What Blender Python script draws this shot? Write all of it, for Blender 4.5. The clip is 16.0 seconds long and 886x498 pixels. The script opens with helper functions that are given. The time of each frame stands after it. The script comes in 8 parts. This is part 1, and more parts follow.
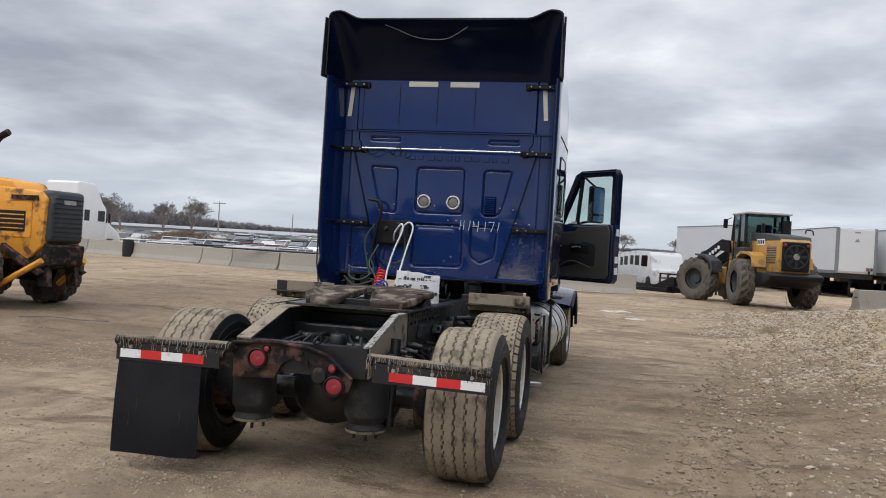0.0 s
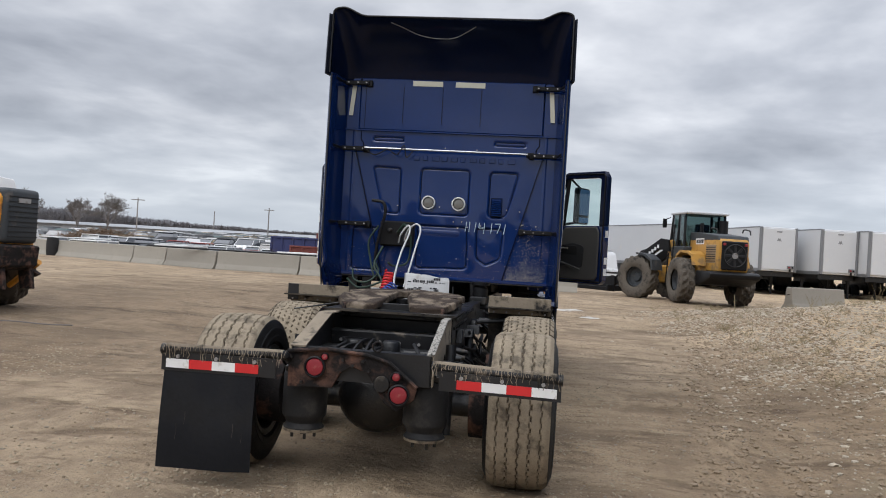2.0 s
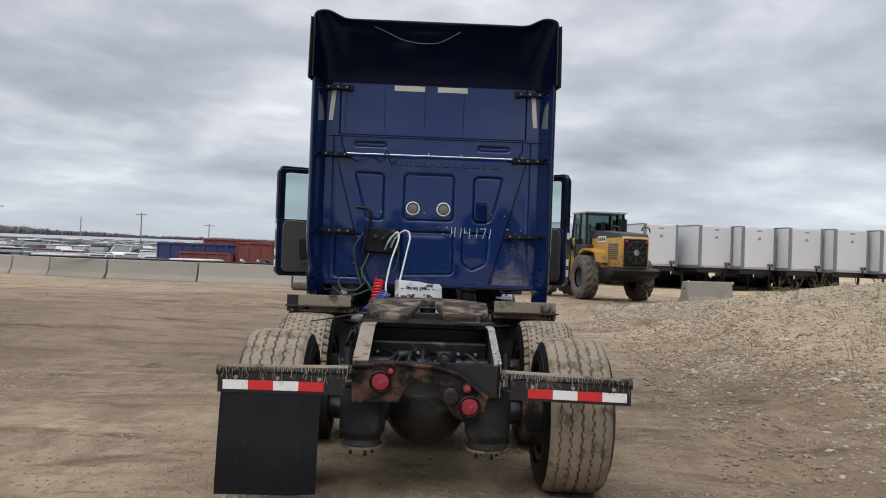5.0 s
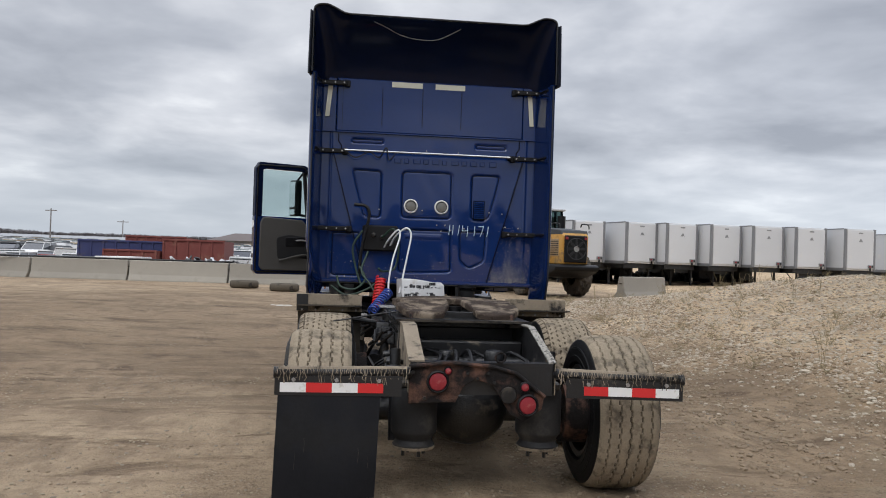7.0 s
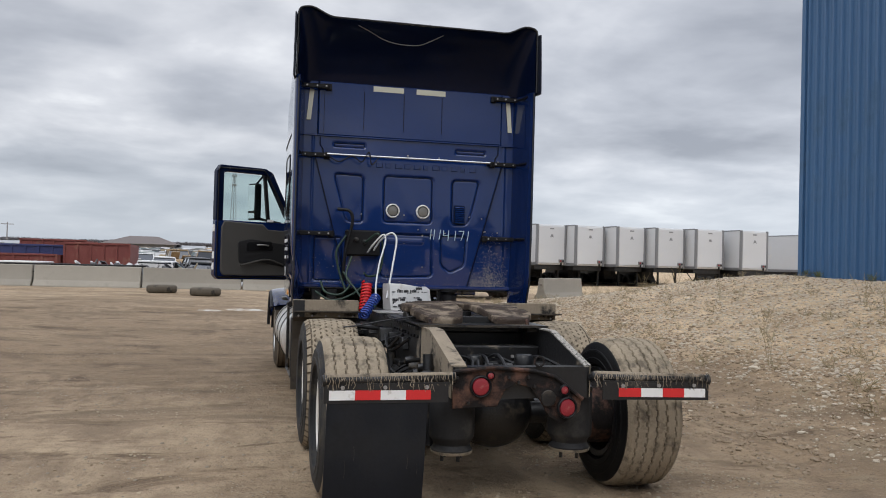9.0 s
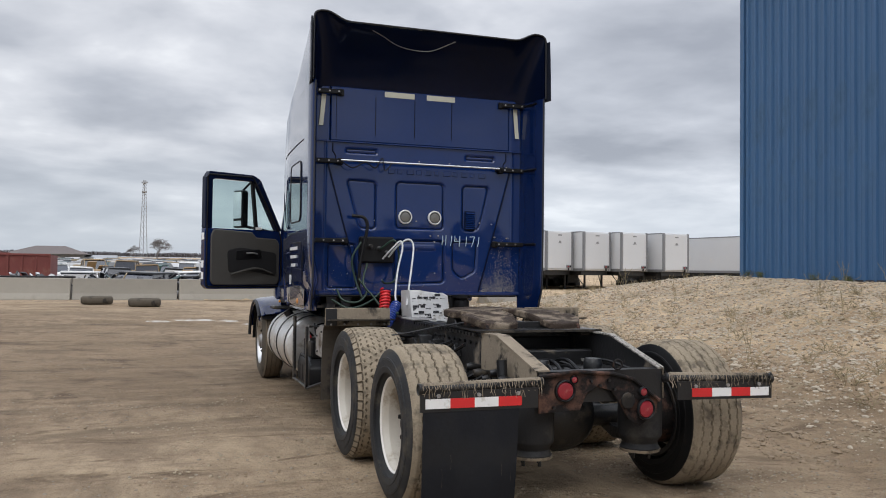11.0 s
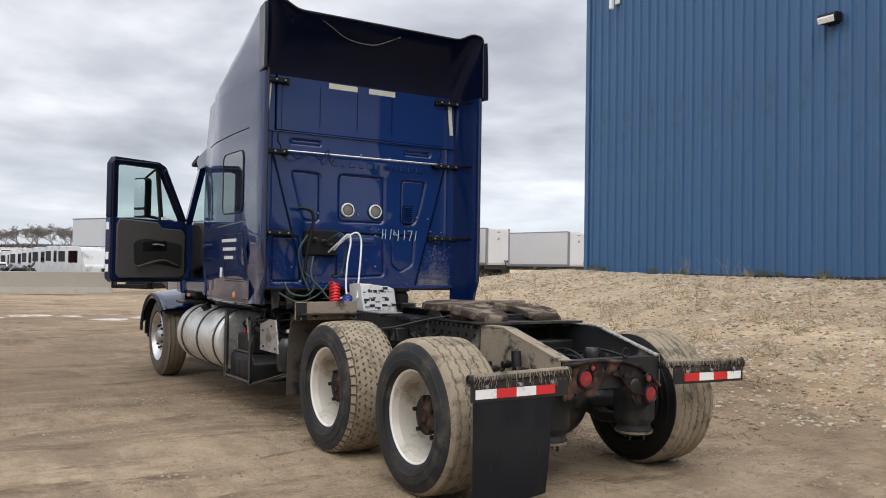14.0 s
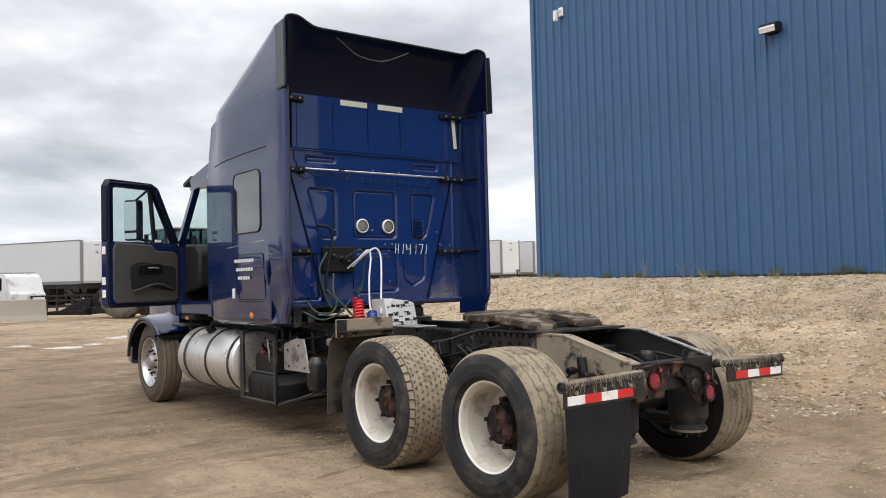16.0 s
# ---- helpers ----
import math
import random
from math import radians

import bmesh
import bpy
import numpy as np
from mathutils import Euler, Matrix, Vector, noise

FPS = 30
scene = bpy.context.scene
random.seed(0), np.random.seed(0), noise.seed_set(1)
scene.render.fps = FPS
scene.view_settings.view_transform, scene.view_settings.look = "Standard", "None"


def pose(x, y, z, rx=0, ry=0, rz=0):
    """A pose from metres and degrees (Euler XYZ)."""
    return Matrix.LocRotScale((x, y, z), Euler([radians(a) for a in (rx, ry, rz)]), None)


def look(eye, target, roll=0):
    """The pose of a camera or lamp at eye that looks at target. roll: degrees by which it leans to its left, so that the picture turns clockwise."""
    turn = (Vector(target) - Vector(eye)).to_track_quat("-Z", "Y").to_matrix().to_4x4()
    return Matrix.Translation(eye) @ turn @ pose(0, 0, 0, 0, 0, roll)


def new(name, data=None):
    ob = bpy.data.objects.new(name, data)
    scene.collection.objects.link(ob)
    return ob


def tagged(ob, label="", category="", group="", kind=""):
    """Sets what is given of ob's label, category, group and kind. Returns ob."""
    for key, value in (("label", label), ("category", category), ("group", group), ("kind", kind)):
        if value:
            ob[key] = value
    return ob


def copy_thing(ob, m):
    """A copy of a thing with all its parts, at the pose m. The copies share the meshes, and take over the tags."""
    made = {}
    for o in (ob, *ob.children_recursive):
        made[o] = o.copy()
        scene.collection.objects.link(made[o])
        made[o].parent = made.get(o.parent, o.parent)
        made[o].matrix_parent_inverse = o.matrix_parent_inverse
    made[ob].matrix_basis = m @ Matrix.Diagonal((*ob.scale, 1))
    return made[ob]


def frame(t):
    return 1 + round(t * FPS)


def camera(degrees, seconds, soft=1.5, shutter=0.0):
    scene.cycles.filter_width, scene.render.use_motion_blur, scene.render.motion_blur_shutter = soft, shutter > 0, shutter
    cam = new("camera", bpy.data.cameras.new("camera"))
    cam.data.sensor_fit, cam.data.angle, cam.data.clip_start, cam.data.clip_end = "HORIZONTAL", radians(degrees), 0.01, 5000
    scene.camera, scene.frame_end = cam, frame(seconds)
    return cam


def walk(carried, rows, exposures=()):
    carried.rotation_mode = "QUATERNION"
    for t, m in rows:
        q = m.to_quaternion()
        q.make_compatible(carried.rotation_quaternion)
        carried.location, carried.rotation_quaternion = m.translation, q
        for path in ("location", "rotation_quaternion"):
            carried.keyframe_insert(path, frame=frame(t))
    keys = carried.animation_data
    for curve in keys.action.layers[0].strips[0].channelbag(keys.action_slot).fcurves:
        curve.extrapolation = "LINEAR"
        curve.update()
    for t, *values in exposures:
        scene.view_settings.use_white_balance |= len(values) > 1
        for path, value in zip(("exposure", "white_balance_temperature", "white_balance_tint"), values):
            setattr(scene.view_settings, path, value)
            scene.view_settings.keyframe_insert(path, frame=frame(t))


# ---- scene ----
cam = camera(55.6, 16.0, soft=1.0)
METRES, EYE, TILT, LEAN, TURN = 7.042, 1.5, 0.0, 0.0, 12.5
ROWS = [
    (0.0, 0.0, 0.0, 0.0, -0.02, 0.28, -3.44),
    (0.5, -0.0342, 0.0074, -0.0016, -1.02, 0.09, -3.58),
    (1.0, -0.0627, 0.015, -0.0026, -2.16, 0.07, -3.65),
    (1.5, -0.0962, 0.0122, -0.0003, -3.61, 0.21, -3.57),
    (2.0, -0.1227, 0.0191, -0.001, -5.39, 0.44, -3.43),
    (2.5, -0.1521, 0.0319, -0.0008, -7.34, 0.76, -3.2),
    (3.0, -0.1746, 0.0408, -0.0021, -9.13, 1.09, -3.05),
    (3.5, -0.2086, 0.0396, -0.0009, -10.53, 1.23, -2.82),
    (4.0, -0.2329, 0.041, -0.0003, -11.52, 1.13, -2.52),
    (6.5, -0.3618, 0.0725, -0.0026, -17.93, 0.76, -1.86),
    (7.0, -0.3888, 0.0879, -0.0027, -19.34, 0.82, -1.88),
    (7.5, -0.4111, 0.1007, -0.0036, -20.83, 0.83, -1.91),
    (8.0, -0.4411, 0.1074, -0.0031, -22.68, 0.9, -1.78),
    (8.5, -0.4699, 0.1158, -0.0022, -24.44, 1.0, -1.7),
    (11.0, -0.6234, 0.197, -0.0045, -31.89, 1.63, -0.67),
    (11.5, -0.6472, 0.2153, -0.004, -32.86, 1.6, -0.66),
    (12.0, -0.6828, 0.2287, -0.0038, -34.16, 1.56, -0.73),
    (12.5, -0.7116, 0.2414, -0.0029, -35.94, 1.53, -0.95),
    (13.0, -0.7338, 0.2648, -0.0044, -38.72, 1.45, -1.05),
    (13.5, -0.7543, 0.2852, -0.0045, -41.97, 1.37, -1.07),
    (14.0, -0.7843, 0.3028, -0.0056, -44.94, 1.3, -0.91),
    (14.5, -0.812, 0.3189, -0.0039, -47.05, 1.36, -0.58),
    (15.0, -0.8309, 0.3494, -0.0052, -48.41, 1.5, -0.01),
    (15.5, -0.8546, 0.3731, -0.0042, -49.42, 1.8, 0.73),
    (16.0, -0.8853, 0.3954, -0.0039, -50.3, 2.06, 1.39),
]
walk(cam, [(t, pose(0, 0, EYE, TILT, LEAN, TURN) @ pose(METRES * x, METRES * y, METRES * z, 90 + pitch, roll, yaw)) for t, x, y, z, yaw, pitch, roll in ROWS],
     exposures=[(0.0, 0.12, 6250, 10), (4.0, 0.05, 6250, 10), (8.5, 0.03, 6300, 10), (11.0, 0.06, 6300, 10), (12.5, 0.12, 6300, 10), (13.5, 0.25, 6380, 10), (14.0, 0.32, 6450, 10), (14.5, 0.38, 6850, 10), (15.2, 0.48, 6900, 10), (16.0, 0.47, 6620, 10)])

# ---- world, sun, light ----
world = bpy.data.worlds.new("overcast_sky")
scene.world = world
world.use_nodes = True
wt = world.node_tree
wt.nodes.clear()


def wnode(kind, **vals):
    n = wt.nodes.new(kind)
    for k, v in vals.items():
        n.inputs[k].default_value = v
    return n


SUN_EL, SUN_ROT = 42.0, 205.0
sky = wt.nodes.new("ShaderNodeTexSky")
sky.sky_type, sky.sun_disc = "NISHITA", False
sky.sun_elevation, sky.sun_rotation = radians(SUN_EL), radians(SUN_ROT)
sky_dim = wt.nodes.new("ShaderNodeVectorMath")
sky_dim.operation = "SCALE"
sky_dim.inputs["Scale"].default_value = 0.10
wt.links.new(sky.outputs[0], sky_dim.inputs[0])
geo = wt.nodes.new("ShaderNodeTexCoord")
sep = wt.nodes.new("ShaderNodeSeparateXYZ")
wt.links.new(geo.outputs["Generated"], sep.inputs[0])


def wmath(op, a, b=None, c=None):
    n = wt.nodes.new("ShaderNodeMath")
    n.operation = op
    for i, v in enumerate((a, b, c)):
        if v is None:
            continue
        if isinstance(v, (int, float)):
            n.inputs[i].default_value = v
        else:
            wt.links.new(v, n.inputs[i])
    return n.outputs[0]


up = wmath("MAXIMUM", sep.outputs["Z"], 0.0)
flat = wmath("ADD", up, 0.16)
px = wmath("DIVIDE", sep.outputs["X"], flat)
py = wmath("DIVIDE", sep.outputs["Y"], flat)
comb = wt.nodes.new("ShaderNodeCombineXYZ")
wt.links.new(px, comb.inputs[0])
wt.links.new(py, comb.inputs[1])
n1 = wnode("ShaderNodeTexNoise", Scale=0.62, Detail=7.0, Roughness=0.52, Distortion=0.35)
n2 = wnode("ShaderNodeTexNoise", Scale=1.9, Detail=5.0, Roughness=0.5, Distortion=0.2)
wt.links.new(comb.outputs[0], n1.inputs["Vector"])
wt.links.new(comb.outputs[0], n2.inputs["Vector"])
mixn = wmath("ADD", wmath("MULTIPLY", n1.outputs["Fac"], 0.64), wmath("MULTIPLY", n2.outputs["Fac"], 0.36))
ramp = wt.nodes.new("ShaderNodeValToRGB")
wt.links.new(mixn, ramp.inputs[0])
cr = ramp.color_ramp
cr.elements[0].position, cr.elements[0].color = 0.37, (0.35, 0.365, 0.405, 1)
cr.elements[1].position, cr.elements[1].color = 0.61, (1.02, 1.02, 1.02, 1)
e = cr.elements.new(0.47)
e.color = (0.53, 0.545, 0.585, 1)
e = cr.elements.new(0.56)
e.color = (0.77, 0.775, 0.80, 1)
# near the horizon the deck melts into an even pale grey-blue
hz = wt.nodes.new("ShaderNodeMapRange")
hz.inputs["From Min"].default_value, hz.inputs["From Max"].default_value = 0.0, 0.14
wt.links.new(sep.outputs["Z"], hz.inputs["Value"])
mixh = wt.nodes.new("ShaderNodeMix")
mixh.data_type = "RGBA"
mixh.inputs["A"].default_value = (0.555, 0.60, 0.66, 1)
wt.links.new(hz.outputs[0], mixh.inputs["Factor"])
wt.links.new(ramp.outputs[0], mixh.inputs["B"])
# an overcast sky is brighter towards the zenith
zen = wmath("ADD", wmath("MULTIPLY", wmath("SMOOTH_MIN", wmath("MAXIMUM", wmath("SUBTRACT", up, 0.3), 0.0), 0.6, 0.1), 2.95), 1.0)
zs = wt.nodes.new("ShaderNodeVectorMath")
zs.operation = "SCALE"
wt.links.new(mixh.outputs["Result"], zs.inputs[0])
# thinner cloud towards the building's side
side_glow = wmath("ADD", wmath("MULTIPLY", wmath("MAXIMUM", sep.outputs["X"], 0.0), 0.26), 0.97)
wt.links.new(wmath("MULTIPLY", zen, side_glow), zs.inputs["Scale"])
tot = wt.nodes.new("ShaderNodeMix")
tot.data_type = "RGBA"
tot.inputs["Factor"].default_value = 0.93
wt.links.new(sky_dim.outputs[0], tot.inputs["A"])
wt.links.new(zs.outputs[0], tot.inputs["B"])
bg = wt.nodes.new("ShaderNodeBackground")
bg.inputs["Strength"].default_value = 1.0
wt.links.new(tot.outputs["Result"], bg.inputs["Color"])
wo = wt.nodes.new("ShaderNodeOutputWorld")
wt.links.new(bg.outputs[0], wo.inputs[0])

sun = new("sun", bpy.data.lights.new("sun", "SUN"))
sun.data.energy, sun.data.angle, sun.data.color = 0.9, radians(35), (1.0, 0.96, 0.9)
sun.matrix_world = look((-12, -14, 26), (0, 6, 0))


# ---- materials ----
def mat(name, col, rough=0.6, metal=0.0, var=0.12, scale=6.0, fine=60.0, bump=0.0, bscale=80.0, dirt=None, dirt_amt=0.0,
        dirt_scale=3.0, coat=0.0, rvar=0.1, obj_random=0.0, spec=0.5, streak=None, coat_ior=1.5, coat_rough=0.03):
    """A procedural surface: base colour with two scales of variation, an optional second colour in patches, relief and gloss."""
    m = bpy.data.materials.new(name)
    m.use_nodes = True
    nt = m.node_tree
    b = nt.nodes["Principled BSDF"]
    tc = nt.nodes.new("ShaderNodeTexCoord")
    co = tc.outputs["Object"]
    if streak:
        mp = nt.nodes.new("ShaderNodeMapping")
        mp.inputs["Scale"].default_value = streak
        nt.links.new(co, mp.inputs[0])
        co = mp.outputs[0]

    def noise_at(s, d=4.0, r=0.55):
        n = nt.nodes.new("ShaderNodeTexNoise")
        n.inputs["Scale"].default_value, n.inputs["Detail"].default_value, n.inputs["Roughness"].default_value = s, d, r
        nt.links.new(co, n.inputs["Vector"])
        return n.outputs["Fac"]

    def math_(op, a, c):
        n = nt.nodes.new("ShaderNodeMath")
        n.operation = op
        for i, v in enumerate((a, c)):
            if isinstance(v, (int, float)):
                n.inputs[i].default_value = v
            else:
                nt.links.new(v, n.inputs[i])
        return n.outputs[0]

    a, f = noise_at(scale), noise_at(fine, 3.0)
    v = math_("ADD", math_("MULTIPLY", math_("SUBTRACT", a, 0.5), 2.2 * var), math_("MULTIPLY", math_("SUBTRACT", f, 0.5), 1.4 * var))
    if obj_random:
        oi = nt.nodes.new("ShaderNodeObjectInfo")
        v = math_("ADD", v, math_("MULTIPLY", math_("SUBTRACT", oi.outputs["Random"], 0.5), obj_random))
    k = math_("ADD", v, 1.0)
    sc = nt.nodes.new("ShaderNodeVectorMath")
    sc.operation = "SCALE"
    sc.inputs[0].default_value = col
    nt.links.new(k, sc.inputs["Scale"])
    out = sc.outputs[0]
    rgh = math_("ADD", math_("MULTIPLY", math_("SUBTRACT", a, 0.5), rvar * 2), rough)
    if dirt:
        d = noise_at(dirt_scale, 8.0, 0.62)
        mr = nt.nodes.new("ShaderNodeMapRange")
        mr.inputs["From Min"].default_value, mr.inputs["From Max"].default_value = 0.62 - dirt_amt * 0.5, 0.74 - dirt_amt * 0.5
        nt.links.new(d, mr.inputs["Value"])
        mx = nt.nodes.new("ShaderNodeMix")
        mx.data_type = "RGBA"
        nt.links.new(mr.outputs[0], mx.inputs["Factor"])
        nt.links.new(out, mx.inputs["A"])
        ds = nt.nodes.new("ShaderNodeVectorMath")
        ds.operation = "SCALE"
        ds.inputs[0].default_value = dirt
        nt.links.new(k, ds.inputs["Scale"])
        nt.links.new(ds.outputs[0], mx.inputs["B"])
        out = mx.outputs["Result"]
        mx2 = nt.nodes.new("ShaderNodeMix")
        nt.links.new(mr.outputs[0], mx2.inputs["Factor"])
        nt.links.new(rgh, mx2.inputs["A"])
        mx2.inputs["B"].default_value = 0.9
        rgh = mx2.outputs["Result"]
    nt.links.new(out, b.inputs["Base Color"])
    nt.links.new(rgh, b.inputs["Roughness"])
    b.inputs["Metallic"].default_value = metal
    b.inputs["Specular IOR Level"].default_value = spec
    if coat:
        b.inputs["Coat Weight"].default_value, b.inputs["Coat Roughness"].default_value = coat, coat_rough
        b.inputs["Coat IOR"].default_value = coat_ior
    if bump:
        bp = nt.nodes.new("ShaderNodeBump")
        bp.inputs["Strength"].default_value, bp.inputs["Distance"].default_value = 1.0, bump
        nt.links.new(noise_at(bscale, 5.0, 0.6), bp.inputs["Height"])
        nt.links.new(bp.outputs[0], b.inputs["Normal"])
    return m


MUD = (0.30, 0.245, 0.18)
M = {}
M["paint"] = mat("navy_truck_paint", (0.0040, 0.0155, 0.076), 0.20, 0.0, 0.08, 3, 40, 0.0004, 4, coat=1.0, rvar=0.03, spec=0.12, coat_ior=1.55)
# the truck navy again, with a brighter, bluer base for the rear wall
M["paint_back"] = mat("navy_paint_brighter_back", (0.0042, 0.0215, 0.108), 0.30, 0.0, 0.1, 2, 30, 0.0007, 4, coat=1.0, rvar=0.05, spec=0.06, coat_ior=1.5)
M["tint"] = mat("tinted_bunk_glass", (0.018, 0.022, 0.034), 0.04, 0.0, 0.05, 2, 20, coat=1.0, rvar=0.0, spec=0.5, coat_ior=1.6)
# darkened navy: shade colour for the scoop and wall grooves, also dark trim
M["navy_dark"] = mat("dark_navy_shade_and_trim", (0.0022, 0.0060, 0.024), 0.45, 0.0, 0.2, 2, 30, 0.0006, 6, rvar=0.1, coat=0.30, coat_rough=0.12, spec=0.05)
M["edge"] = mat("weathered_black_rubber_edge", (0.016, 0.017, 0.021), 0.6, 0.0, 0.2, 5, 60, 0.001, 90)
M["black"] = mat("black_plastic", (0.008, 0.008, 0.009), 0.45, 0.0, 0.2, 6, 70, 0.0008, 120, spec=0.25)
M["grime"] = mat("greasy_black_steel", (0.0095, 0.0097, 0.0106), 0.34, 0.0, 0.35, 7, 60, 0.003, 45, (0.08, 0.065, 0.048), 0.10, 6, spec=0.5)
M["frame"] = mat("dusty_black_frame_paint", (0.019, 0.0192, 0.0205), 0.34, 0.0, 0.25, 5, 60, 0.002, 40, (0.20, 0.165, 0.125), 0.05, 5, spec=0.4)
M["muddy"] = mat("mud_covered_steel", (0.26, 0.215, 0.16), 0.88, 0.0, 0.22, 6, 50, 0.004, 60, (0.03, 0.028, 0.026), 0.16, 7, spec=0.2)
M["dust"] = mat("pale_dried_splash", (0.30, 0.285, 0.26), 0.9, 0.0, 0.2, 9, 60)
M["rust"] = mat("rusted_steel", (0.098, 0.050, 0.035), 0.68, 0.1, 0.7, 9, 70, 0.005, 60, (0.014, 0.012, 0.012), 0.46, 7, spec=0.3)
M["rubber"] = mat("tyre_rubber", (0.022, 0.023, 0.025), 0.6, 0.0, 0.35, 5, 90, 0.0012, 110, (0.062, 0.056, 0.047), 0.24, 5, spec=0.2)
M["rubber_inner"] = mat("dark_inner_tyre_wall", (0.0065, 0.0066, 0.0072), 0.5, 0.0, 0.3, 6, 90, 0.0008, 150, (0.03, 0.026, 0.021), 0.04, 6, spec=0.2)
M["scuffed"] = mat("scuffed_white_specked_steel", (0.34, 0.32, 0.285), 0.75, 0.0, 0.3, 8, 60, 0.003, 60, (0.02, 0.02, 0.02), 0.26, 60, spec=0.3)
M["tread"] = mat("dusty_tread_rubber", (0.275, 0.228, 0.166), 0.92, 0.0, 0.3, 6, 90, 0.003, 120, (0.135, 0.112, 0.084), 0.24, 9, spec=0.15)
# dimmer tread tone, for shallow lug cuts and the steer tread
M["tread_dim"] = mat("dim_tread_rubber", (0.15, 0.122, 0.090), 0.93, 0.0, 0.3, 12, 90, spec=0.1)
M["rubber_dusty"] = mat("mud_dusted_tyre_wall", (0.105, 0.090, 0.070), 0.85, 0.0, 0.25, 7, 90, 0.0008, 150, (0.04, 0.036, 0.032), 0.15, 6, spec=0.15)
M["blade"] = mat("weathered_dark_navy_blade", (0.012, 0.015, 0.026), 0.45, 0.0, 0.15, 5, 60, 0.0006, 90, coat=0.35, coat_rough=0.2, spec=0.3)
M["mud_frame"] = mat("mud_plastered_black_sheet", (0.062, 0.053, 0.043), 0.85, 0.0, 0.25, 6, 60, 0.003, 60, (0.02, 0.019, 0.018), 0.30, 5, spec=0.2)
M["groove"] = mat("tread_groove_rubber", (0.095, 0.078, 0.060), 0.95, 0.0, 0.3, 12, 90, spec=0.1)
M["rim"] = mat("dusty_white_wheel_enamel", (0.56, 0.525, 0.46), 0.40, 0.0, 0.10, 4, 50, 0.0008, 60, (0.34, 0.285, 0.215), 0.26, 6)
M["rim_lip"] = mat("bright_rim_lip_tone", (0.74, 0.72, 0.68), 0.35, 0.0, 0.06, 8, 60)
M["alu"] = mat("polished_aluminium", (0.60, 0.60, 0.60), 0.36, 1.0, 0.06, 4, 60, 0.0006, 50, (0.45, 0.41, 0.36), 0.10, 5, rvar=0.12)
M["tank"] = mat("dull_aluminium_tank", (0.70, 0.695, 0.68), 0.40, 0.85, 0.07, 3, 50, 0.0005, 30, (0.46, 0.42, 0.36), 0.20, 3.5, rvar=0.12)
M["chrome"] = mat("chrome", (0.58, 0.60, 0.63), 0.16, 1.0, 0.03, 6, 60)
M["steel"] = mat("bare_grey_steel", (0.36, 0.35, 0.34), 0.45, 0.6, 0.15, 5, 60, 0.001, 60, (0.14, 0.11, 0.085), 0.12, 6)
M["red_lens"] = mat("red_lamp_lens", (0.25, 0.014, 0.024), 0.40, 0.0, 0.25, 30, 160, 0.001, 200, (0.30, 0.12, 0.10), 0.12, 25, coat=0.2)
M["tape_red"] = mat("red_reflective_tape", (0.60, 0.022, 0.025), 0.35, 0.0, 0.08, 15, 90, coat=0.3)
M["tape_white"] = mat("white_reflective_tape", (0.78, 0.78, 0.77), 0.35, 0.0, 0.05, 15, 90, dirt=(0.5, 0.47, 0.42), dirt_amt=0.06, dirt_scale=14)
M["strip"] = mat("aged_reflective_strip", (0.56, 0.555, 0.46), 0.45, 0.0, 0.06, 10, 90)
M["flap"] = mat("mud_flap_rubber", (0.0095, 0.0105, 0.0135), 0.5, 0.0, 0.3, 2, 40, 0.0012, 40, (0.016, 0.016, 0.017), 0.25, 3, spec=0.2)
M["air_bag"] = mat("dusty_air_spring_rubber", (0.022, 0.022, 0.023), 0.55, 0.0, 0.3, 5, 60, 0.001, 60, (0.060, 0.056, 0.050), 0.20, 4, spec=0.2)
M["card"] = mat("grey_door_card_plastic", (0.072, 0.069, 0.064), 0.62, 0.0, 0.12, 4, 90, 0.0006, 200, spec=0.25)
M["card_dark"] = mat("dark_door_card_plastic", (0.022, 0.022, 0.023), 0.55, 0.0, 0.12, 5, 90, spec=0.25)
M["seat"] = mat("grey_seat_cloth", (0.06, 0.06, 0.065), 0.9, 0.0, 0.15, 10, 120)
M["white_hose"] = mat("white_air_hose", (0.70, 0.71, 0.72), 0.45, 0.0, 0.06, 10, 60)
M["red_coil"] = mat("red_coiled_air_line", (0.62, 0.02, 0.025), 0.38, 0.0, 0.1, 10, 60)
M["blue_coil"] = mat("blue_coiled_air_line", (0.018, 0.05, 0.27), 0.38, 0.0, 0.1, 10, 60)
M["green_hose"] = mat("green_black_hose", (0.02, 0.045, 0.032), 0.5, 0.0, 0.15, 10, 60)
M["bag"] = mat("white_printed_bag", (0.54, 0.54, 0.535), 0.5, 0.0, 0.08, 6, 50, 0.006, 10, (0.36, 0.33, 0.28), 0.12, 7)
M["lens_grey"] = mat("dull_grey_lamp_lens", (0.16, 0.155, 0.14), 0.3, 0.0, 0.3, 40, 120, 0.001, 90, coat=0.5)
M["ink"] = mat("dark_printing_ink", (0.03, 0.03, 0.034), 0.55, 0.0, 0.1)
M["chalk"] = mat("pale_paint_marker", (0.42, 0.56, 0.66), 0.7, 0.0, 0.15, 30, 90)
M["white"] = mat("white_lettering", (0.72, 0.72, 0.72), 0.5, 0.0, 0.08, 10, 60)
M["amber"] = mat("amber_lens", (0.62, 0.24, 0.03), 0.3, 0.0, 0.1, 10, 60, coat=0.4)
M["concrete"] = mat("weathered_concrete", (0.300, 0.276, 0.234), 0.9, 0.0, 0.12, 1.6, 30, 0.004, 40, (0.25, 0.23, 0.195), 0.05, 1.8, obj_random=0.26)
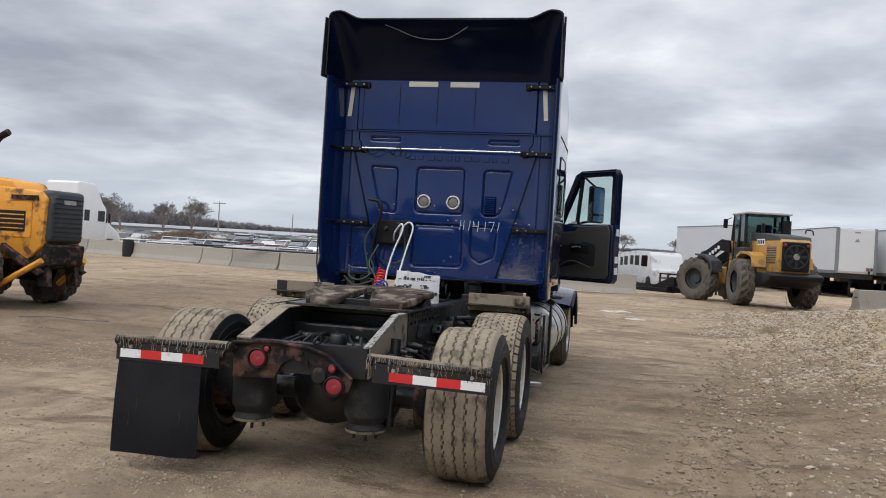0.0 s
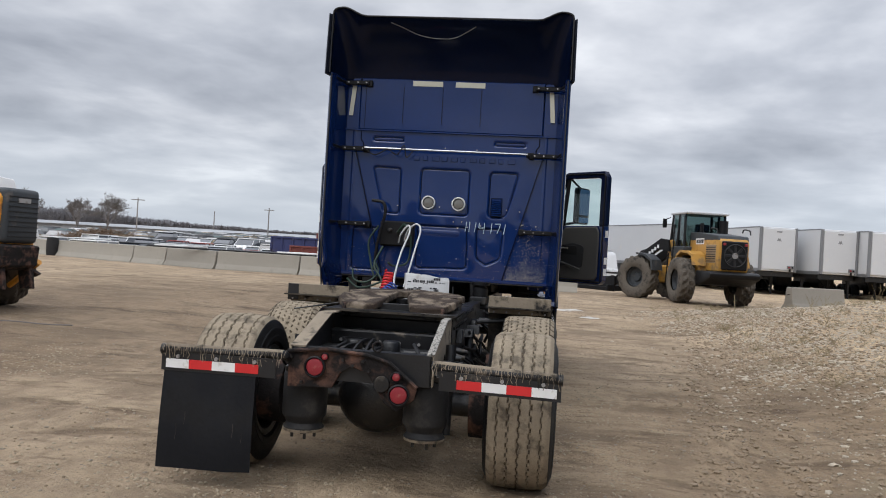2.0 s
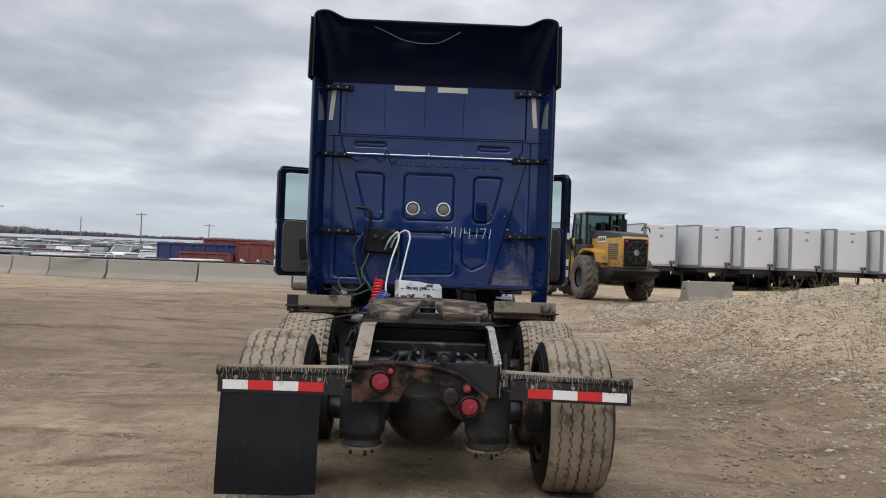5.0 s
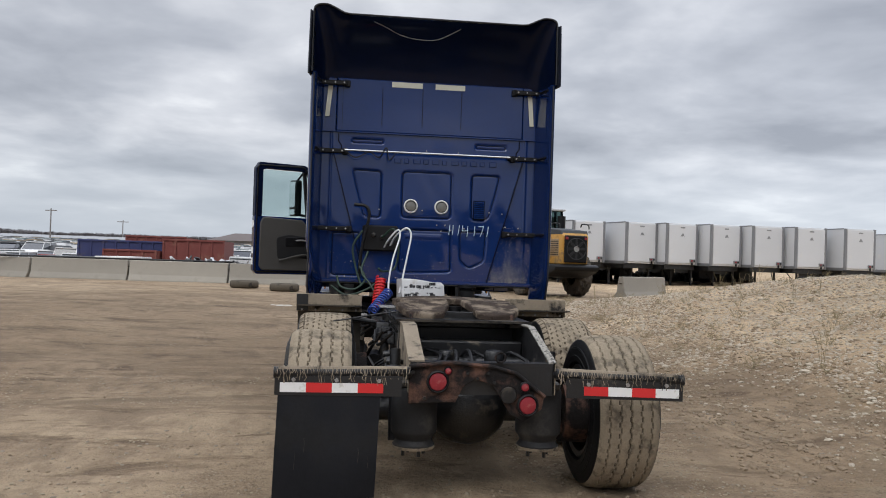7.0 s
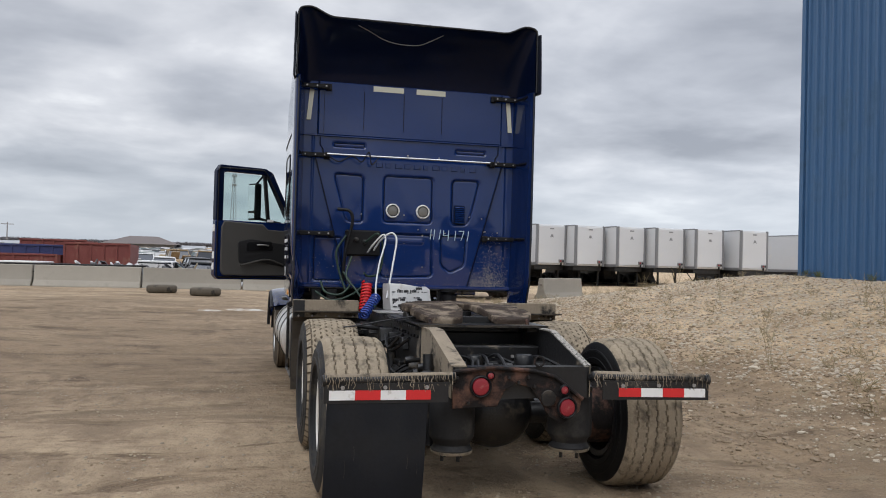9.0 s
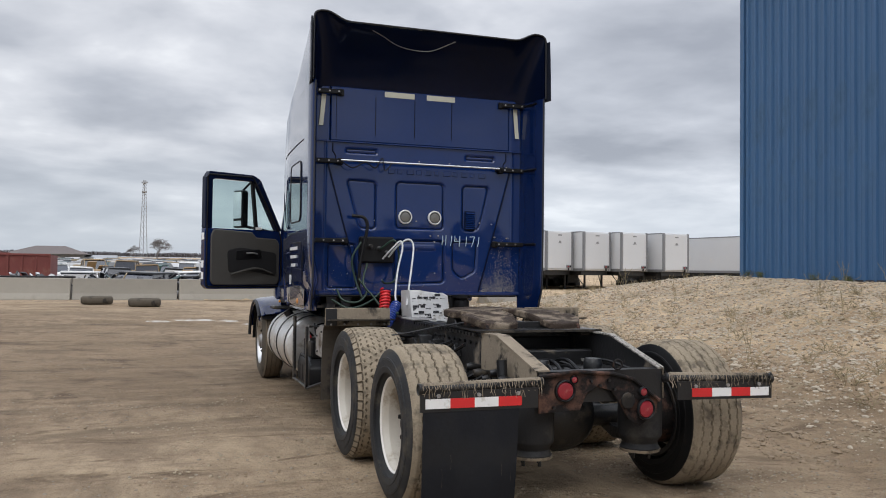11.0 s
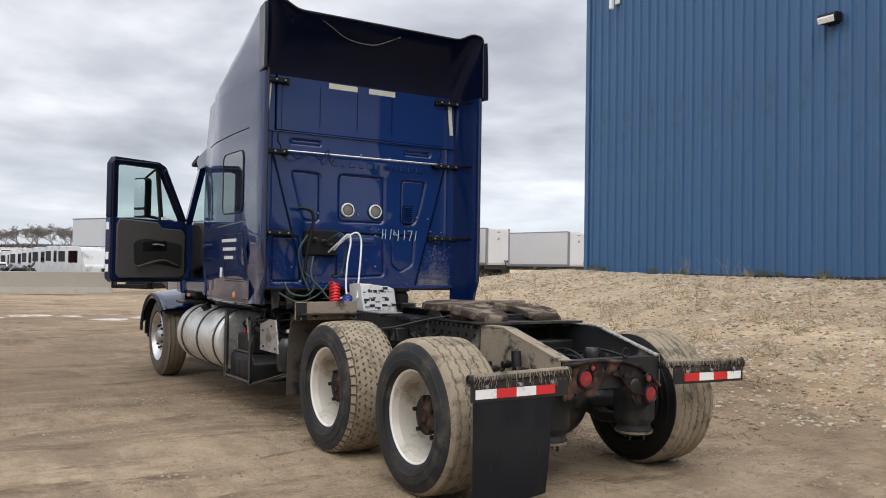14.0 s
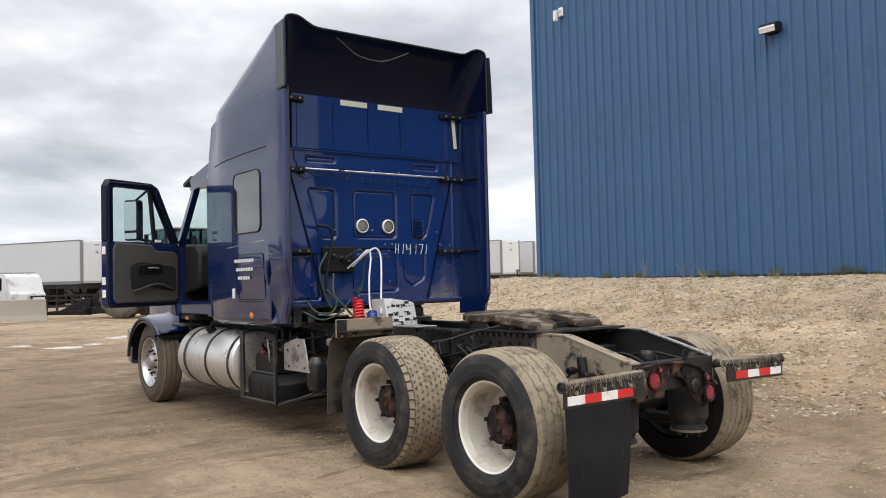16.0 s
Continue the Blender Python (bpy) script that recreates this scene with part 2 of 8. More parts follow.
M["blue_wall"] = mat("blue_painted_wall_sheet", (0.043, 0.112, 0.232), 0.45, 0.0, 0.06, 0.7, 12, 0.0008, 8, (0.055, 0.118, 0.215), 0.1, 0.8, obj_random=0.06, rvar=0.08)
M["trailer"] = mat("white_trailer_sheet", (0.55, 0.56, 0.575), 0.45, 0.0, 0.05, 0.5, 10, 0.001, 3, (0.60, 0.59, 0.57), 0.06, 0.9, obj_random=0.06)
M["trailer_grey"] = mat("aluminium_trailer_rail", (0.22, 0.225, 0.235), 0.4, 0.4, 0.06, 2, 20)
M["yellow"] = mat("construction_yellow_paint", (0.47, 0.25, 0.045), 0.45, 0.0, 0.14, 2.5, 30, 0.002, 20, (0.26, 0.165, 0.07), 0.22, 2.6)
M["orange"] = mat("faded_orange_yellow_paint", (0.68, 0.30, 0.028), 0.5, 0.0, 0.14, 2.5, 30, 0.002, 20, (0.16, 0.065, 0.030), 0.22, 3.2)
M["grille"] = mat("dark_grey_grille", (0.045, 0.05, 0.055), 0.55, 0.0, 0.2, 5, 50, 0.002, 60, (0.11, 0.10, 0.09), 0.1, 4, spec=0.25)
M["loader_tyre"] = mat("dusty_loader_tyre", (0.115, 0.10, 0.083), 0.92, 0.0, 0.25, 5, 60, 0.004, 50, (0.045, 0.042, 0.038), 0.2, 4, spec=0.15)
# bark lightened, with the haze of distance in its colour
M["leafless"] = mat("hazy_twig_bark", (0.165, 0.150, 0.143), 0.95, 0.0, 0.2, 3, 30)
M["far_wood"] = mat("far_bare_woods", (0.150, 0.147, 0.158), 1.0, 0.0, 0.2, 0.15, 1.5)
M["scrub"] = mat("brown_scrub", (0.16, 0.11, 0.075), 1.0, 0.0, 0.3, 1, 12)
M["pole"] = mat("grey_wooden_pole", (0.24, 0.225, 0.215), 0.9, 0.0, 0.15, 2, 30)
M["car_white"] = mat("dusty_white_car_paint", (0.68, 0.68, 0.67), 0.35, 0.0, 0.06, 2, 20, obj_random=0.25)
M["car_dark"] = mat("dark_car_paint", (0.03, 0.032, 0.036), 0.35, 0.0, 0.2, 2, 20, obj_random=0.4)
M["car_tan"] = mat("tan_car_paint", (0.30, 0.21, 0.115), 0.45, 0.0, 0.2, 2, 20, obj_random=0.5)
M["car_red"] = mat("dull_red_car_paint", (0.25, 0.05, 0.04), 0.45, 0.0, 0.2, 2, 20, obj_random=0.5)
M["car_teal"] = mat("grey_green_car_paint", (0.12, 0.19, 0.185), 0.4, 0.0, 0.2, 2, 20, obj_random=0.5)
M["box_red"] = mat("rusty_red_container", (0.165, 0.040, 0.032), 0.7, 0.0, 0.25, 1.5, 20, 0.003, 20, (0.20, 0.10, 0.07), 0.12, 1.6)
M["box_blue"] = mat("blue_container", (0.026, 0.034, 0.115), 0.55, 0.0, 0.15, 1.5, 20, 0.002, 20, (0.07, 0.06, 0.08), 0.12, 1.6)
M["far_wall"] = mat("pale_far_shed", (0.31, 0.32, 0.335), 0.9, 0.0, 0.12, 0.1, 2)
# brown greyed for distance haze
M["far_roof"] = mat("hazy_brown_far_roof", (0.135, 0.115, 0.110), 0.9, 0.0, 0.1, 0.3, 3)
M["weed"] = mat("dry_weed_stalk", (0.27, 0.22, 0.13), 0.95, 0.0, 0.25, 6, 30)
M["weed_green"] = mat("dull_green_weed", (0.10, 0.115, 0.045), 0.9, 0.0, 0.25, 6, 30)
M["stone"] = mat("limestone_gravel", (0.44, 0.38, 0.295), 0.95, 0.0, 0.3, 4, 40)
M["gravel"] = mat("yard_gravel", (0.33, 0.27, 0.19), 0.95, 0.0, 0.45, 5, 40)
M["grit"] = mat("yard_grit", (0.25, 0.21, 0.16), 0.95, 0.0, 0.4, 4, 40)
M["ice"] = mat("pale_ground_patch", (0.46, 0.44, 0.41), 0.45, 0.0, 0.25, 4, 30, 0.004, 9, (0.27, 0.205, 0.14), 0.30, 3.0, spec=0.3)
M["clod"] = mat("dried_mud_clod", (0.245, 0.185, 0.124), 0.97, 0.0, 0.25, 5, 40)


def glass_mat(name, col, alpha_like=0.85):
    m = bpy.data.materials.new(name)
    m.use_nodes = True
    nt = m.node_tree
    nt.nodes.clear()
    tr, gl, mx, out = (nt.nodes.new(k) for k in ("ShaderNodeBsdfTransparent", "ShaderNodeBsdfGlossy", "ShaderNodeMixShader", "ShaderNodeOutputMaterial"))
    tr.inputs[0].default_value = (*col, 1)
    gl.inputs["Roughness"].default_value = 0.02
    lw = nt.nodes.new("ShaderNodeLayerWeight")
    lw.inputs[0].default_value = 0.5
    pw = nt.nodes.new("ShaderNodeMath")
    pw.operation = "POWER"
    pw.inputs[1].default_value = 4.0
    nt.links.new(lw.outputs["Facing"], pw.inputs[0])
    ma = nt.nodes.new("ShaderNodeMath")
    ma.operation = "MULTIPLY_ADD"
    ma.inputs[1].default_value, ma.inputs[2].default_value = 0.75, 0.045
    nt.links.new(pw.outputs[0], ma.inputs[0])
    nt.links.new(ma.outputs[0], mx.inputs[0])
    nt.links.new(tr.outputs[0], mx.inputs[1])
    nt.links.new(gl.outputs[0], mx.inputs[2])
    nt.links.new(mx.outputs[0], out.inputs[0])
    return m


M["glass"] = glass_mat("pale_green_window_glass", (0.80, 0.88, 0.87))
M["glass_mid"] = glass_mat("grey_green_cab_glass", (0.30, 0.38, 0.37))
M["shell"] = mat("dull_white_shell_paint", (0.52, 0.525, 0.53), 0.5, 0.0, 0.1, 1.5, 20, 0.002, 10, (0.33, 0.32, 0.31), 0.15, 2)
M["glass_dark"] = glass_mat("tinted_window_glass", (0.05, 0.06, 0.065))
M["mirror"] = mat("mirror_glass", (0.86, 0.88, 0.88), 0.03, 1.0, 0.0, 1, 1)
M["water"] = mat("muddy_puddle_water", (0.20, 0.17, 0.13), 0.04, 0.0, 0.05, 3, 30, spec=1.0, coat=1.0)


def ground_material(name, cols, bump, stones):
    """Trodden earth: broad wet and dry patches, wheel tracks along the yard, grit and small pale stones."""
    m = bpy.data.materials.new(name)
    m.use_nodes = True
    nt = m.node_tree
    b = nt.nodes["Principled BSDF"]
    tc = nt.nodes.new("ShaderNodeTexCoord")

    def noise_at(s, d=5.0, r=0.6, stretch=None, dist=0.0):
        n = nt.nodes.new("ShaderNodeTexNoise")
        n.inputs["Scale"].default_value, n.inputs["Detail"].default_value, n.inputs["Roughness"].default_value = s, d, r
        n.inputs["Distortion"].default_value = dist
        if stretch:
            mp = nt.nodes.new("ShaderNodeMapping")
            mp.inputs["Scale"].default_value = stretch[:3]
            mp.inputs["Rotation"].default_value = (0, 0, stretch[3])
            nt.links.new(tc.outputs["Object"], mp.inputs[0])
            nt.links.new(mp.outputs[0], n.inputs["Vector"])
        else:
            nt.links.new(tc.outputs["Object"], n.inputs["Vector"])
        return n.outputs["Fac"]

    def ramp_(src, lo, hi):
        n = nt.nodes.new("ShaderNodeMapRange")
        n.inputs["From Min"].default_value, n.inputs["From Max"].default_value = lo, hi
        nt.links.new(src, n.inputs["Value"])
        return n.outputs[0]

    def mix_(f, a, c):
        n = nt.nodes.new("ShaderNodeMix")
        n.data_type = "RGBA"
        nt.links.new(f, n.inputs["Factor"])
        for k, v in (("A", a), ("B", c)):
            if isinstance(v, tuple):
                n.inputs[k].default_value = (*v, 1)
            else:
                nt.links.new(v, n.inputs[k])
        return n.outputs["Result"]

    base = mix_(ramp_(noise_at(0.16, 6, 0.6, None, 0.4), 0.36, 0.62), cols[0], cols[1])
    base = mix_(ramp_(noise_at(0.9, 6, 0.65, (0.5, 1.5, 1.0, 0.12), 0.5), 0.50, 0.66), base, cols[2])
    base = mix_(ramp_(noise_at(2.6, 6, 0.7), 0.55, 0.70), base, cols[3])
    base = mix_(ramp_(noise_at(1.1, 7, 0.7, (2.2, 0.35, 1.0, -0.1), 0.6), 0.56, 0.72), base, cols[0])
    base = mix_(ramp_(noise_at(14.0, 6, 0.75), 0.56, 0.64), base, cols[2])
    base = mix_(ramp_(noise_at(5.0, 8, 0.78, (0.6, 1.3, 1.0, 0.1), 0.4), 0.55, 0.63), base, cols[2])
    base = mix_(ramp_(noise_at(0.7, 8, 0.7, (0.8, 1.35, 1.0, 0.05), 0.9), 0.53, 0.64), base, cols[2])
    base = mix_(ramp_(noise_at(19.0, 5, 0.75), 0.60, 0.68), base, cols[3])
    # rolled-down smooth earth between the gritty patches
    calm = mix_(ramp_(noise_at(0.42, 5, 0.55, (1.2, 0.55, 1.0, -0.2), 0.5), 0.40, 0.62), cols[6], cols[7])
    calm = mix_(ramp_(noise_at(3.2, 6, 0.62, (1.6, 0.6, 1.0, -0.15), 0.3), 0.46, 0.68), calm, cols[8])
    calm = mix_(ramp_(noise_at(0.62, 8, 0.66, (0.8, 1.25, 1.0, 0.1), 0.7), 0.50, 0.60), calm, cols[8])
    calm = mix_(ramp_(noise_at(1.5, 8, 0.7, (0.7, 1.5, 1.0, 0.1), 0.6), 0.55, 0.63), calm, cols[2])
    calm = mix_(ramp_(noise_at(26.0, 6, 0.7), 0.52, 0.72), calm, cols[0])
    rolled = ramp_(noise_at(0.30, 5, 0.6, (1.0, 0.6, 1.0, -0.2), 0.8), 0.57, 0.45)
    base = mix_(rolled, base, calm)

    def where_rough(src):
        n = nt.nodes.new("ShaderNodeMath")
        n.operation = "MULTIPLY"
        nt.links.new(src, n.inputs[0])
        nt.links.new(ramp_(rolled, 1.1, -0.1), n.inputs[1])
        return n.outputs[0]

    vo = nt.nodes.new("ShaderNodeTexVoronoi")
    vo.inputs["Scale"].default_value = 32
    nt.links.new(tc.outputs["Object"], vo.inputs["Vector"])
    grit = where_rough(ramp_(noise_at(48, 4, 0.75), 0.565, 0.62))
    peb = nt.nodes.new("ShaderNodeMath")
    peb.operation = "MULTIPLY"
    nt.links.new(ramp_(vo.outputs["Distance"], 0.30, 0.20), peb.inputs[0])
    nt.links.new(ramp_(noise_at(1.7, 4, 0.6), 0.62 - stones, 0.72 - stones), peb.inputs[1])
    base = mix_(grit, base, cols[4])
    peb2 = nt.nodes.new("ShaderNodeMath")
    peb2.operation = "MULTIPLY"
    nt.links.new(peb.outputs[0], peb2.inputs[0])
    sepc = nt.nodes.new("ShaderNodeSeparateColor")
    nt.links.new(vo.outputs["Color"], sepc.inputs[0])
    nt.links.new(ramp_(sepc.outputs[0], 0.3, 0.7), peb2.inputs[1])
    base = mix_(where_rough(peb2.outputs[0]), base, cols[5])
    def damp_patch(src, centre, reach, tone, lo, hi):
        """A broad patch of darker, damp earth with a ragged edge."""
        dv, dm, dl = (nt.nodes.new("ShaderNodeVectorMath") for _ in range(3))
        dv.operation, dm.operation, dl.operation = "SUBTRACT", "MULTIPLY", "LENGTH"
        nt.links.new(tc.outputs["Object"], dv.inputs[0])
        dv.inputs[1].default_value = centre
        nt.links.new(dv.outputs[0], dm.inputs[0])
        dm.inputs[1].default_value = reach
        nt.links.new(dm.outputs[0], dl.inputs[0])
        dn = nt.nodes.new("ShaderNodeMath")
        dn.operation = "MULTIPLY_ADD"
        nt.links.new(noise_at(0.55, 8, 0.68, (0.6, 1.6, 1.0, 0.1), 0.6), dn.inputs[0])
        dn.inputs[1].default_value = 1.9
        nt.links.new(dl.outputs["Value"], dn.inputs[2])
        mx = nt.nodes.new("ShaderNodeMix")
        mx.data_type, mx.blend_type = "RGBA", "MULTIPLY"
        nt.links.new(ramp_(dn.outputs[0], lo, hi), mx.inputs["Factor"])
        nt.links.new(src, mx.inputs["A"])
        mx.inputs["B"].default_value = (*tone, 1)
        return mx.outputs["Result"]

    base = damp_patch(base, (-7.0, 16.5, 0), (0.115, 0.082, 0), (0.66, 0.64, 0.63), 1.90, 1.45)
    base = damp_patch(base, (2.2, 7.0, 0), (0.32, 0.14, 0), (0.77, 0.74, 0.71), 2.0, 1.35)
    # the loose pale gravel of the bank begins along a ragged line
    sx = nt.nodes.new("ShaderNodeSeparateXYZ")
    nt.links.new(tc.outputs["Object"], sx.inputs[0])
    edge = nt.nodes.new("ShaderNodeMath")
    edge.operation = "MULTIPLY_ADD"
    nt.links.new(noise_at(0.5, 5, 0.6), edge.inputs[0])
    edge.inputs[1].default_value = 5.0
    nt.links.new(sx.outputs["X"], edge.inputs[2])
    lift = nt.nodes.new("ShaderNodeMix")
    lift.data_type, lift.blend_type = "RGBA", "MULTIPLY"
    near = nt.nodes.new("ShaderNodeMath")
    near.operation = "MULTIPLY_ADD"
    nt.links.new(ramp_(sx.outputs["Y"], 17.0, 25.0), near.inputs[0])
    near.inputs[1].default_value = -6.0
    nt.links.new(edge.outputs[0], near.inputs[2])
    nt.links.new(ramp_(near.outputs[0], 4.3, 6.6), lift.inputs["Factor"])
    nt.links.new(base, lift.inputs["A"])
    lift.inputs["B"].default_value = (1.42, 1.42, 1.38, 1)
    base = lift.outputs["Result"]
    # mats of dead weed on the bank
    dead = nt.nodes.new("ShaderNodeMath")
    dead.operation = "MULTIPLY"
    nt.links.new(ramp_(noise_at(1.3, 7, 0.72, (0.7, 1.2, 1.0, 0.3), 0.5), 0.56, 0.66), dead.inputs[0])
    nt.links.new(ramp_(near.outputs[0], 2.6, 4.8), dead.inputs[1])
    base = mix_(dead.outputs[0], base, cols[9])
    nt.links.new(base, b.inputs["Base Color"])
    b.inputs["Roughness"].default_value = 0.93
    b.inputs["Specular IOR Level"].default_value = 0.25
    h1, h2 = noise_at(5.0, 8, 0.68), noise_at(0.9, 5, 0.6, (0.4, 1.6, 1.0, 0.12), 0.4)
    add = nt.nodes.new("ShaderNodeMath")
    add.operation = "MULTIPLY_ADD"
    nt.links.new(h2, add.inputs[0])
    add.inputs[1].default_value = 0.9
    nt.links.new(h1, add.inputs[2])
    add2 = nt.nodes.new("ShaderNodeMath")
    add2.operation = "MULTIPLY_ADD"
    nt.links.new(peb.outputs[0], add2.inputs[0])
    add2.inputs[1].default_value = 0.22
    nt.links.new(add.outputs[0], add2.inputs[2])
    bp = nt.nodes.new("ShaderNodeBump")
    bp.inputs["Strength"].default_value, bp.inputs["Distance"].default_value = 1.0, bump
    nt.links.new(add2.outputs[0], bp.inputs["Height"])
    nt.links.new(bp.outputs[0], b.inputs["Normal"])
    return m


M["dirt"] = ground_material("trodden_dirt_yard", ((0.284, 0.205, 0.128), (0.455, 0.350, 0.234), (0.172, 0.122, 0.079),
                            (0.420, 0.332, 0.226), (0.112, 0.082, 0.055), (0.54, 0.47, 0.36),
                            (0.432, 0.332, 0.223), (0.326, 0.245, 0.162), (0.248, 0.186, 0.125), (0.290, 0.238, 0.157)), 0.085, 0.10)


# ---- mesh helpers ----
def part(name, bm, material, parent=None, label="", smooth=30):
    """Links a bmesh (or a mesh) as one object under parent."""
    if isinstance(bm, bmesh.types.BMesh):
        me = bpy.data.meshes.new(name)
        bm.to_mesh(me)
        bm.free()
    else:
        me = bm
    mats = material if isinstance(material, (list, tuple)) else [material]
    if not me.materials:
        for k in mats:
            me.materials.append(M[k])
    if smooth:
        me.shade_smooth()
        me.set_sharp_from_angle(angle=radians(smooth))
    ob = new(name, me)
    if parent:
        ob.parent = parent
    if label:
        ob["label"] = label
    return ob


def empty(name, x, y, z, rz=0, rx=0, ry=0):
    ob = new(name)
    ob.empty_display_size = 0.2
    ob.matrix_world = pose(x, y, z, rx, ry, rz)
    return ob


def box(x0, x1, y0, y1, z0, z1, bevel=0.0, bm=None, seg=1):
    bm = bm or bmesh.new()
    vs = [bm.verts.new((x, y, z)) for z in (z0, z1) for y in (y0, y1) for x in (x0, x1)]
    fs = []
    for q in ((0, 2, 3, 1), (4, 5, 7, 6), (0, 1, 5, 4), (1, 3, 7, 5), (3, 2, 6, 7), (2, 0, 4, 6)):
        fs.append(bm.faces.new([vs[i] for i in q]))
    if bevel:
        es = list({e for f in fs for e in f.edges})
        bmesh.ops.bevel(bm, geom=es, offset=bevel, segments=seg, affect="EDGES", profile=0.5)
    return bm


def prism(pts, axis, a, b, bevel=0.0, bm=None, seg=1):
    """A polygon, given in the two other axes in order, drawn out along axis from a to b."""
    bm = bm or bmesh.new()

    def at(p, k):
        return {"x": (k, p[0], p[1]), "y": (p[0], k, p[1]), "z": (p[0], p[1], k)}[axis]

    lo, hi = [bm.verts.new(at(p, a)) for p in pts], [bm.verts.new(at(p, b)) for p in pts]
    fs = [bm.faces.new(lo), bm.faces.new(hi[::-1])]
    n = len(pts)
    for i in range(n):
        fs.append(bm.faces.new((lo[i], hi[i], hi[(i + 1) % n], lo[(i + 1) % n])))
    bmesh.ops.recalc_face_normals(bm, faces=fs)
    if bevel:
        es = list({e for f in fs for e in f.edges})
        bmesh.ops.bevel(bm, geom=es, offset=bevel, segments=seg, affect="EDGES", profile=0.5)
    return bm


def rod(p, q, r, seg=12, r2=None, bm=None, caps=True):
    bm = bm or bmesh.new()
    p, q = Vector(p), Vector(q)
    d = (q - p).normalized()
    u = d.orthogonal().normalized()
    v = d.cross(u)
    r2 = r if r2 is None else r2
    rings = []
    for c, k in ((p, r), (q, r2)):
        rings.append([bm.verts.new(c + (u * math.cos(i * 2 * math.pi / seg) + v * math.sin(i * 2 * math.pi / seg)) * k) for i in range(seg)])
    for i in range(seg):
        bm.faces.new((rings[0][i], rings[0][(i + 1) % seg], rings[1][(i + 1) % seg], rings[1][i]))
    if caps:
        bm.faces.new(rings[0][::-1])
        bm.faces.new(rings[1])
    return bm


def tube(pts, r, seg=8, bm=None, closed=False):
    """A round tube along a line of points."""
    bm = bm or bmesh.new()
    pts = [Vector(p) for p in pts]
    n = len(pts)
    rings, u = [], None
    for i, p in enumerate(pts):
        d = (pts[(i + 1) % n] - pts[i - 1]) if closed else (pts[min(i + 1, n - 1)] - pts[max(i - 1, 0)])
        d.normalize()
        u = d.orthogonal() if u is None else u - d * u.dot(d)
        u.normalize()
        v = d.cross(u)
        rings.append([bm.verts.new(p + (u * math.cos(k * 2 * math.pi / seg) + v * math.sin(k * 2 * math.pi / seg)) * r) for k in range(seg)])
    for i in range(n if closed else n - 1):
        a, b = rings[i], rings[(i + 1) % n]
        for k in range(seg):
            bm.faces.new((a[k], a[(k + 1) % seg], b[(k + 1) % seg], b[k]))
    if not closed:
        bm.faces.new(rings[0][::-1])
        bm.faces.new(rings[-1])
    return bm


def curve_pts(ctrl, n=8):
    """Catmull-Rom points through ctrl."""
    c = [Vector(p) for p in ctrl]
    c = [c[0] * 2 - c[1]] + c + [c[-1] * 2 - c[-2]]
    out = []
    for i in range(1, len(c) - 2):
        for k in range(n):
            t = k / n
            out.append(0.5 * (2 * c[i] + (c[i + 1] - c[i - 1]) * t + (2 * c[i - 1] - 5 * c[i] + 4 * c[i + 1] - c[i + 2]) * t * t
                              + (3 * c[i] - c[i - 1] - 3 * c[i + 1] + c[i + 2]) * t ** 3))
    out.append(c[-2])
    return out


def lathe(profile, axis="x", seg=48, bm=None, center=(0, 0, 0)):
    """Turns (along, radius) pairs round an axis."""
    bm = bm or bmesh.new()
    cx, cy, cz = center
    rings = []
    for a, r in profile:
        ring = []
        for i in range(seg):
            t = i * 2 * math.pi / seg
            c, s = r * math.cos(t), r * math.sin(t)
            ring.append(bm.verts.new({"x": (cx + a, cy + c, cz + s), "y": (cx + s, cy + a, cz + c), "z": (cx + c, cy + s, cz + a)}[axis]))
        rings.append(ring)
    for a, b in zip(rings, rings[1:]):
        for i in range(seg):
            bm.faces.new((a[i], a[(i + 1) % seg], b[(i + 1) % seg], b[i]))
    return bm


def loft(sections, cap=True, bm=None):
    bm = bm or bmesh.new()
    rings = [[bm.verts.new(p) for p in s] for s in sections]
    n = len(rings[0])
    for a, b in zip(rings, rings[1:]):
        for i in range(n):
            bm.faces.new((a[i], a[(i + 1) % n], b[(i + 1) % n], b[i]))
    if cap:
        bm.faces.new(rings[0][::-1])
        bm.faces.new(rings[-1])
    bmesh.ops.recalc_face_normals(bm, faces=bm.faces)
    return bm


def sheet(rows, thick=0.0, bm=None):
    """A surface through rows of points, given thickness if asked."""
    bm = bm or bmesh.new()
    g = [[bm.verts.new(p) for p in r] for r in rows]
    for a, b in zip(g, g[1:]):
        for i in range(len(a) - 1):
            bm.faces.new((a[i], a[i + 1], b[i + 1], b[i]))
    bmesh.ops.recalc_face_normals(bm, faces=bm.faces)
    if thick:
        bmesh.ops.solidify(bm, geom=bm.faces[:], thickness=thick)
    return bm


def flip(bm):
    """Turns a surface inside out."""
    bmesh.ops.reverse_faces(bm, faces=bm.faces)
    return bm


def round_rect(x0, x1, z0, z1, r, n=5):
    out = []
    for cx, cz, a0 in ((x1 - r, z1 - r, 0), (x0 + r, z1 - r, 90), (x0 + r, z0 + r, 180), (x1 - r, z0 + r, 270)):
        for i in range(n + 1):
            a = radians(a0 + 90 * i / n)
            out.append((cx + r * math.cos(a), cz + r * math.sin(a)))
    return out


def smoothstep(a, b, x):
    t = min(1.0, max(0.0, (x - a) / (b - a)))
    return t * t * (3 - 2 * t)


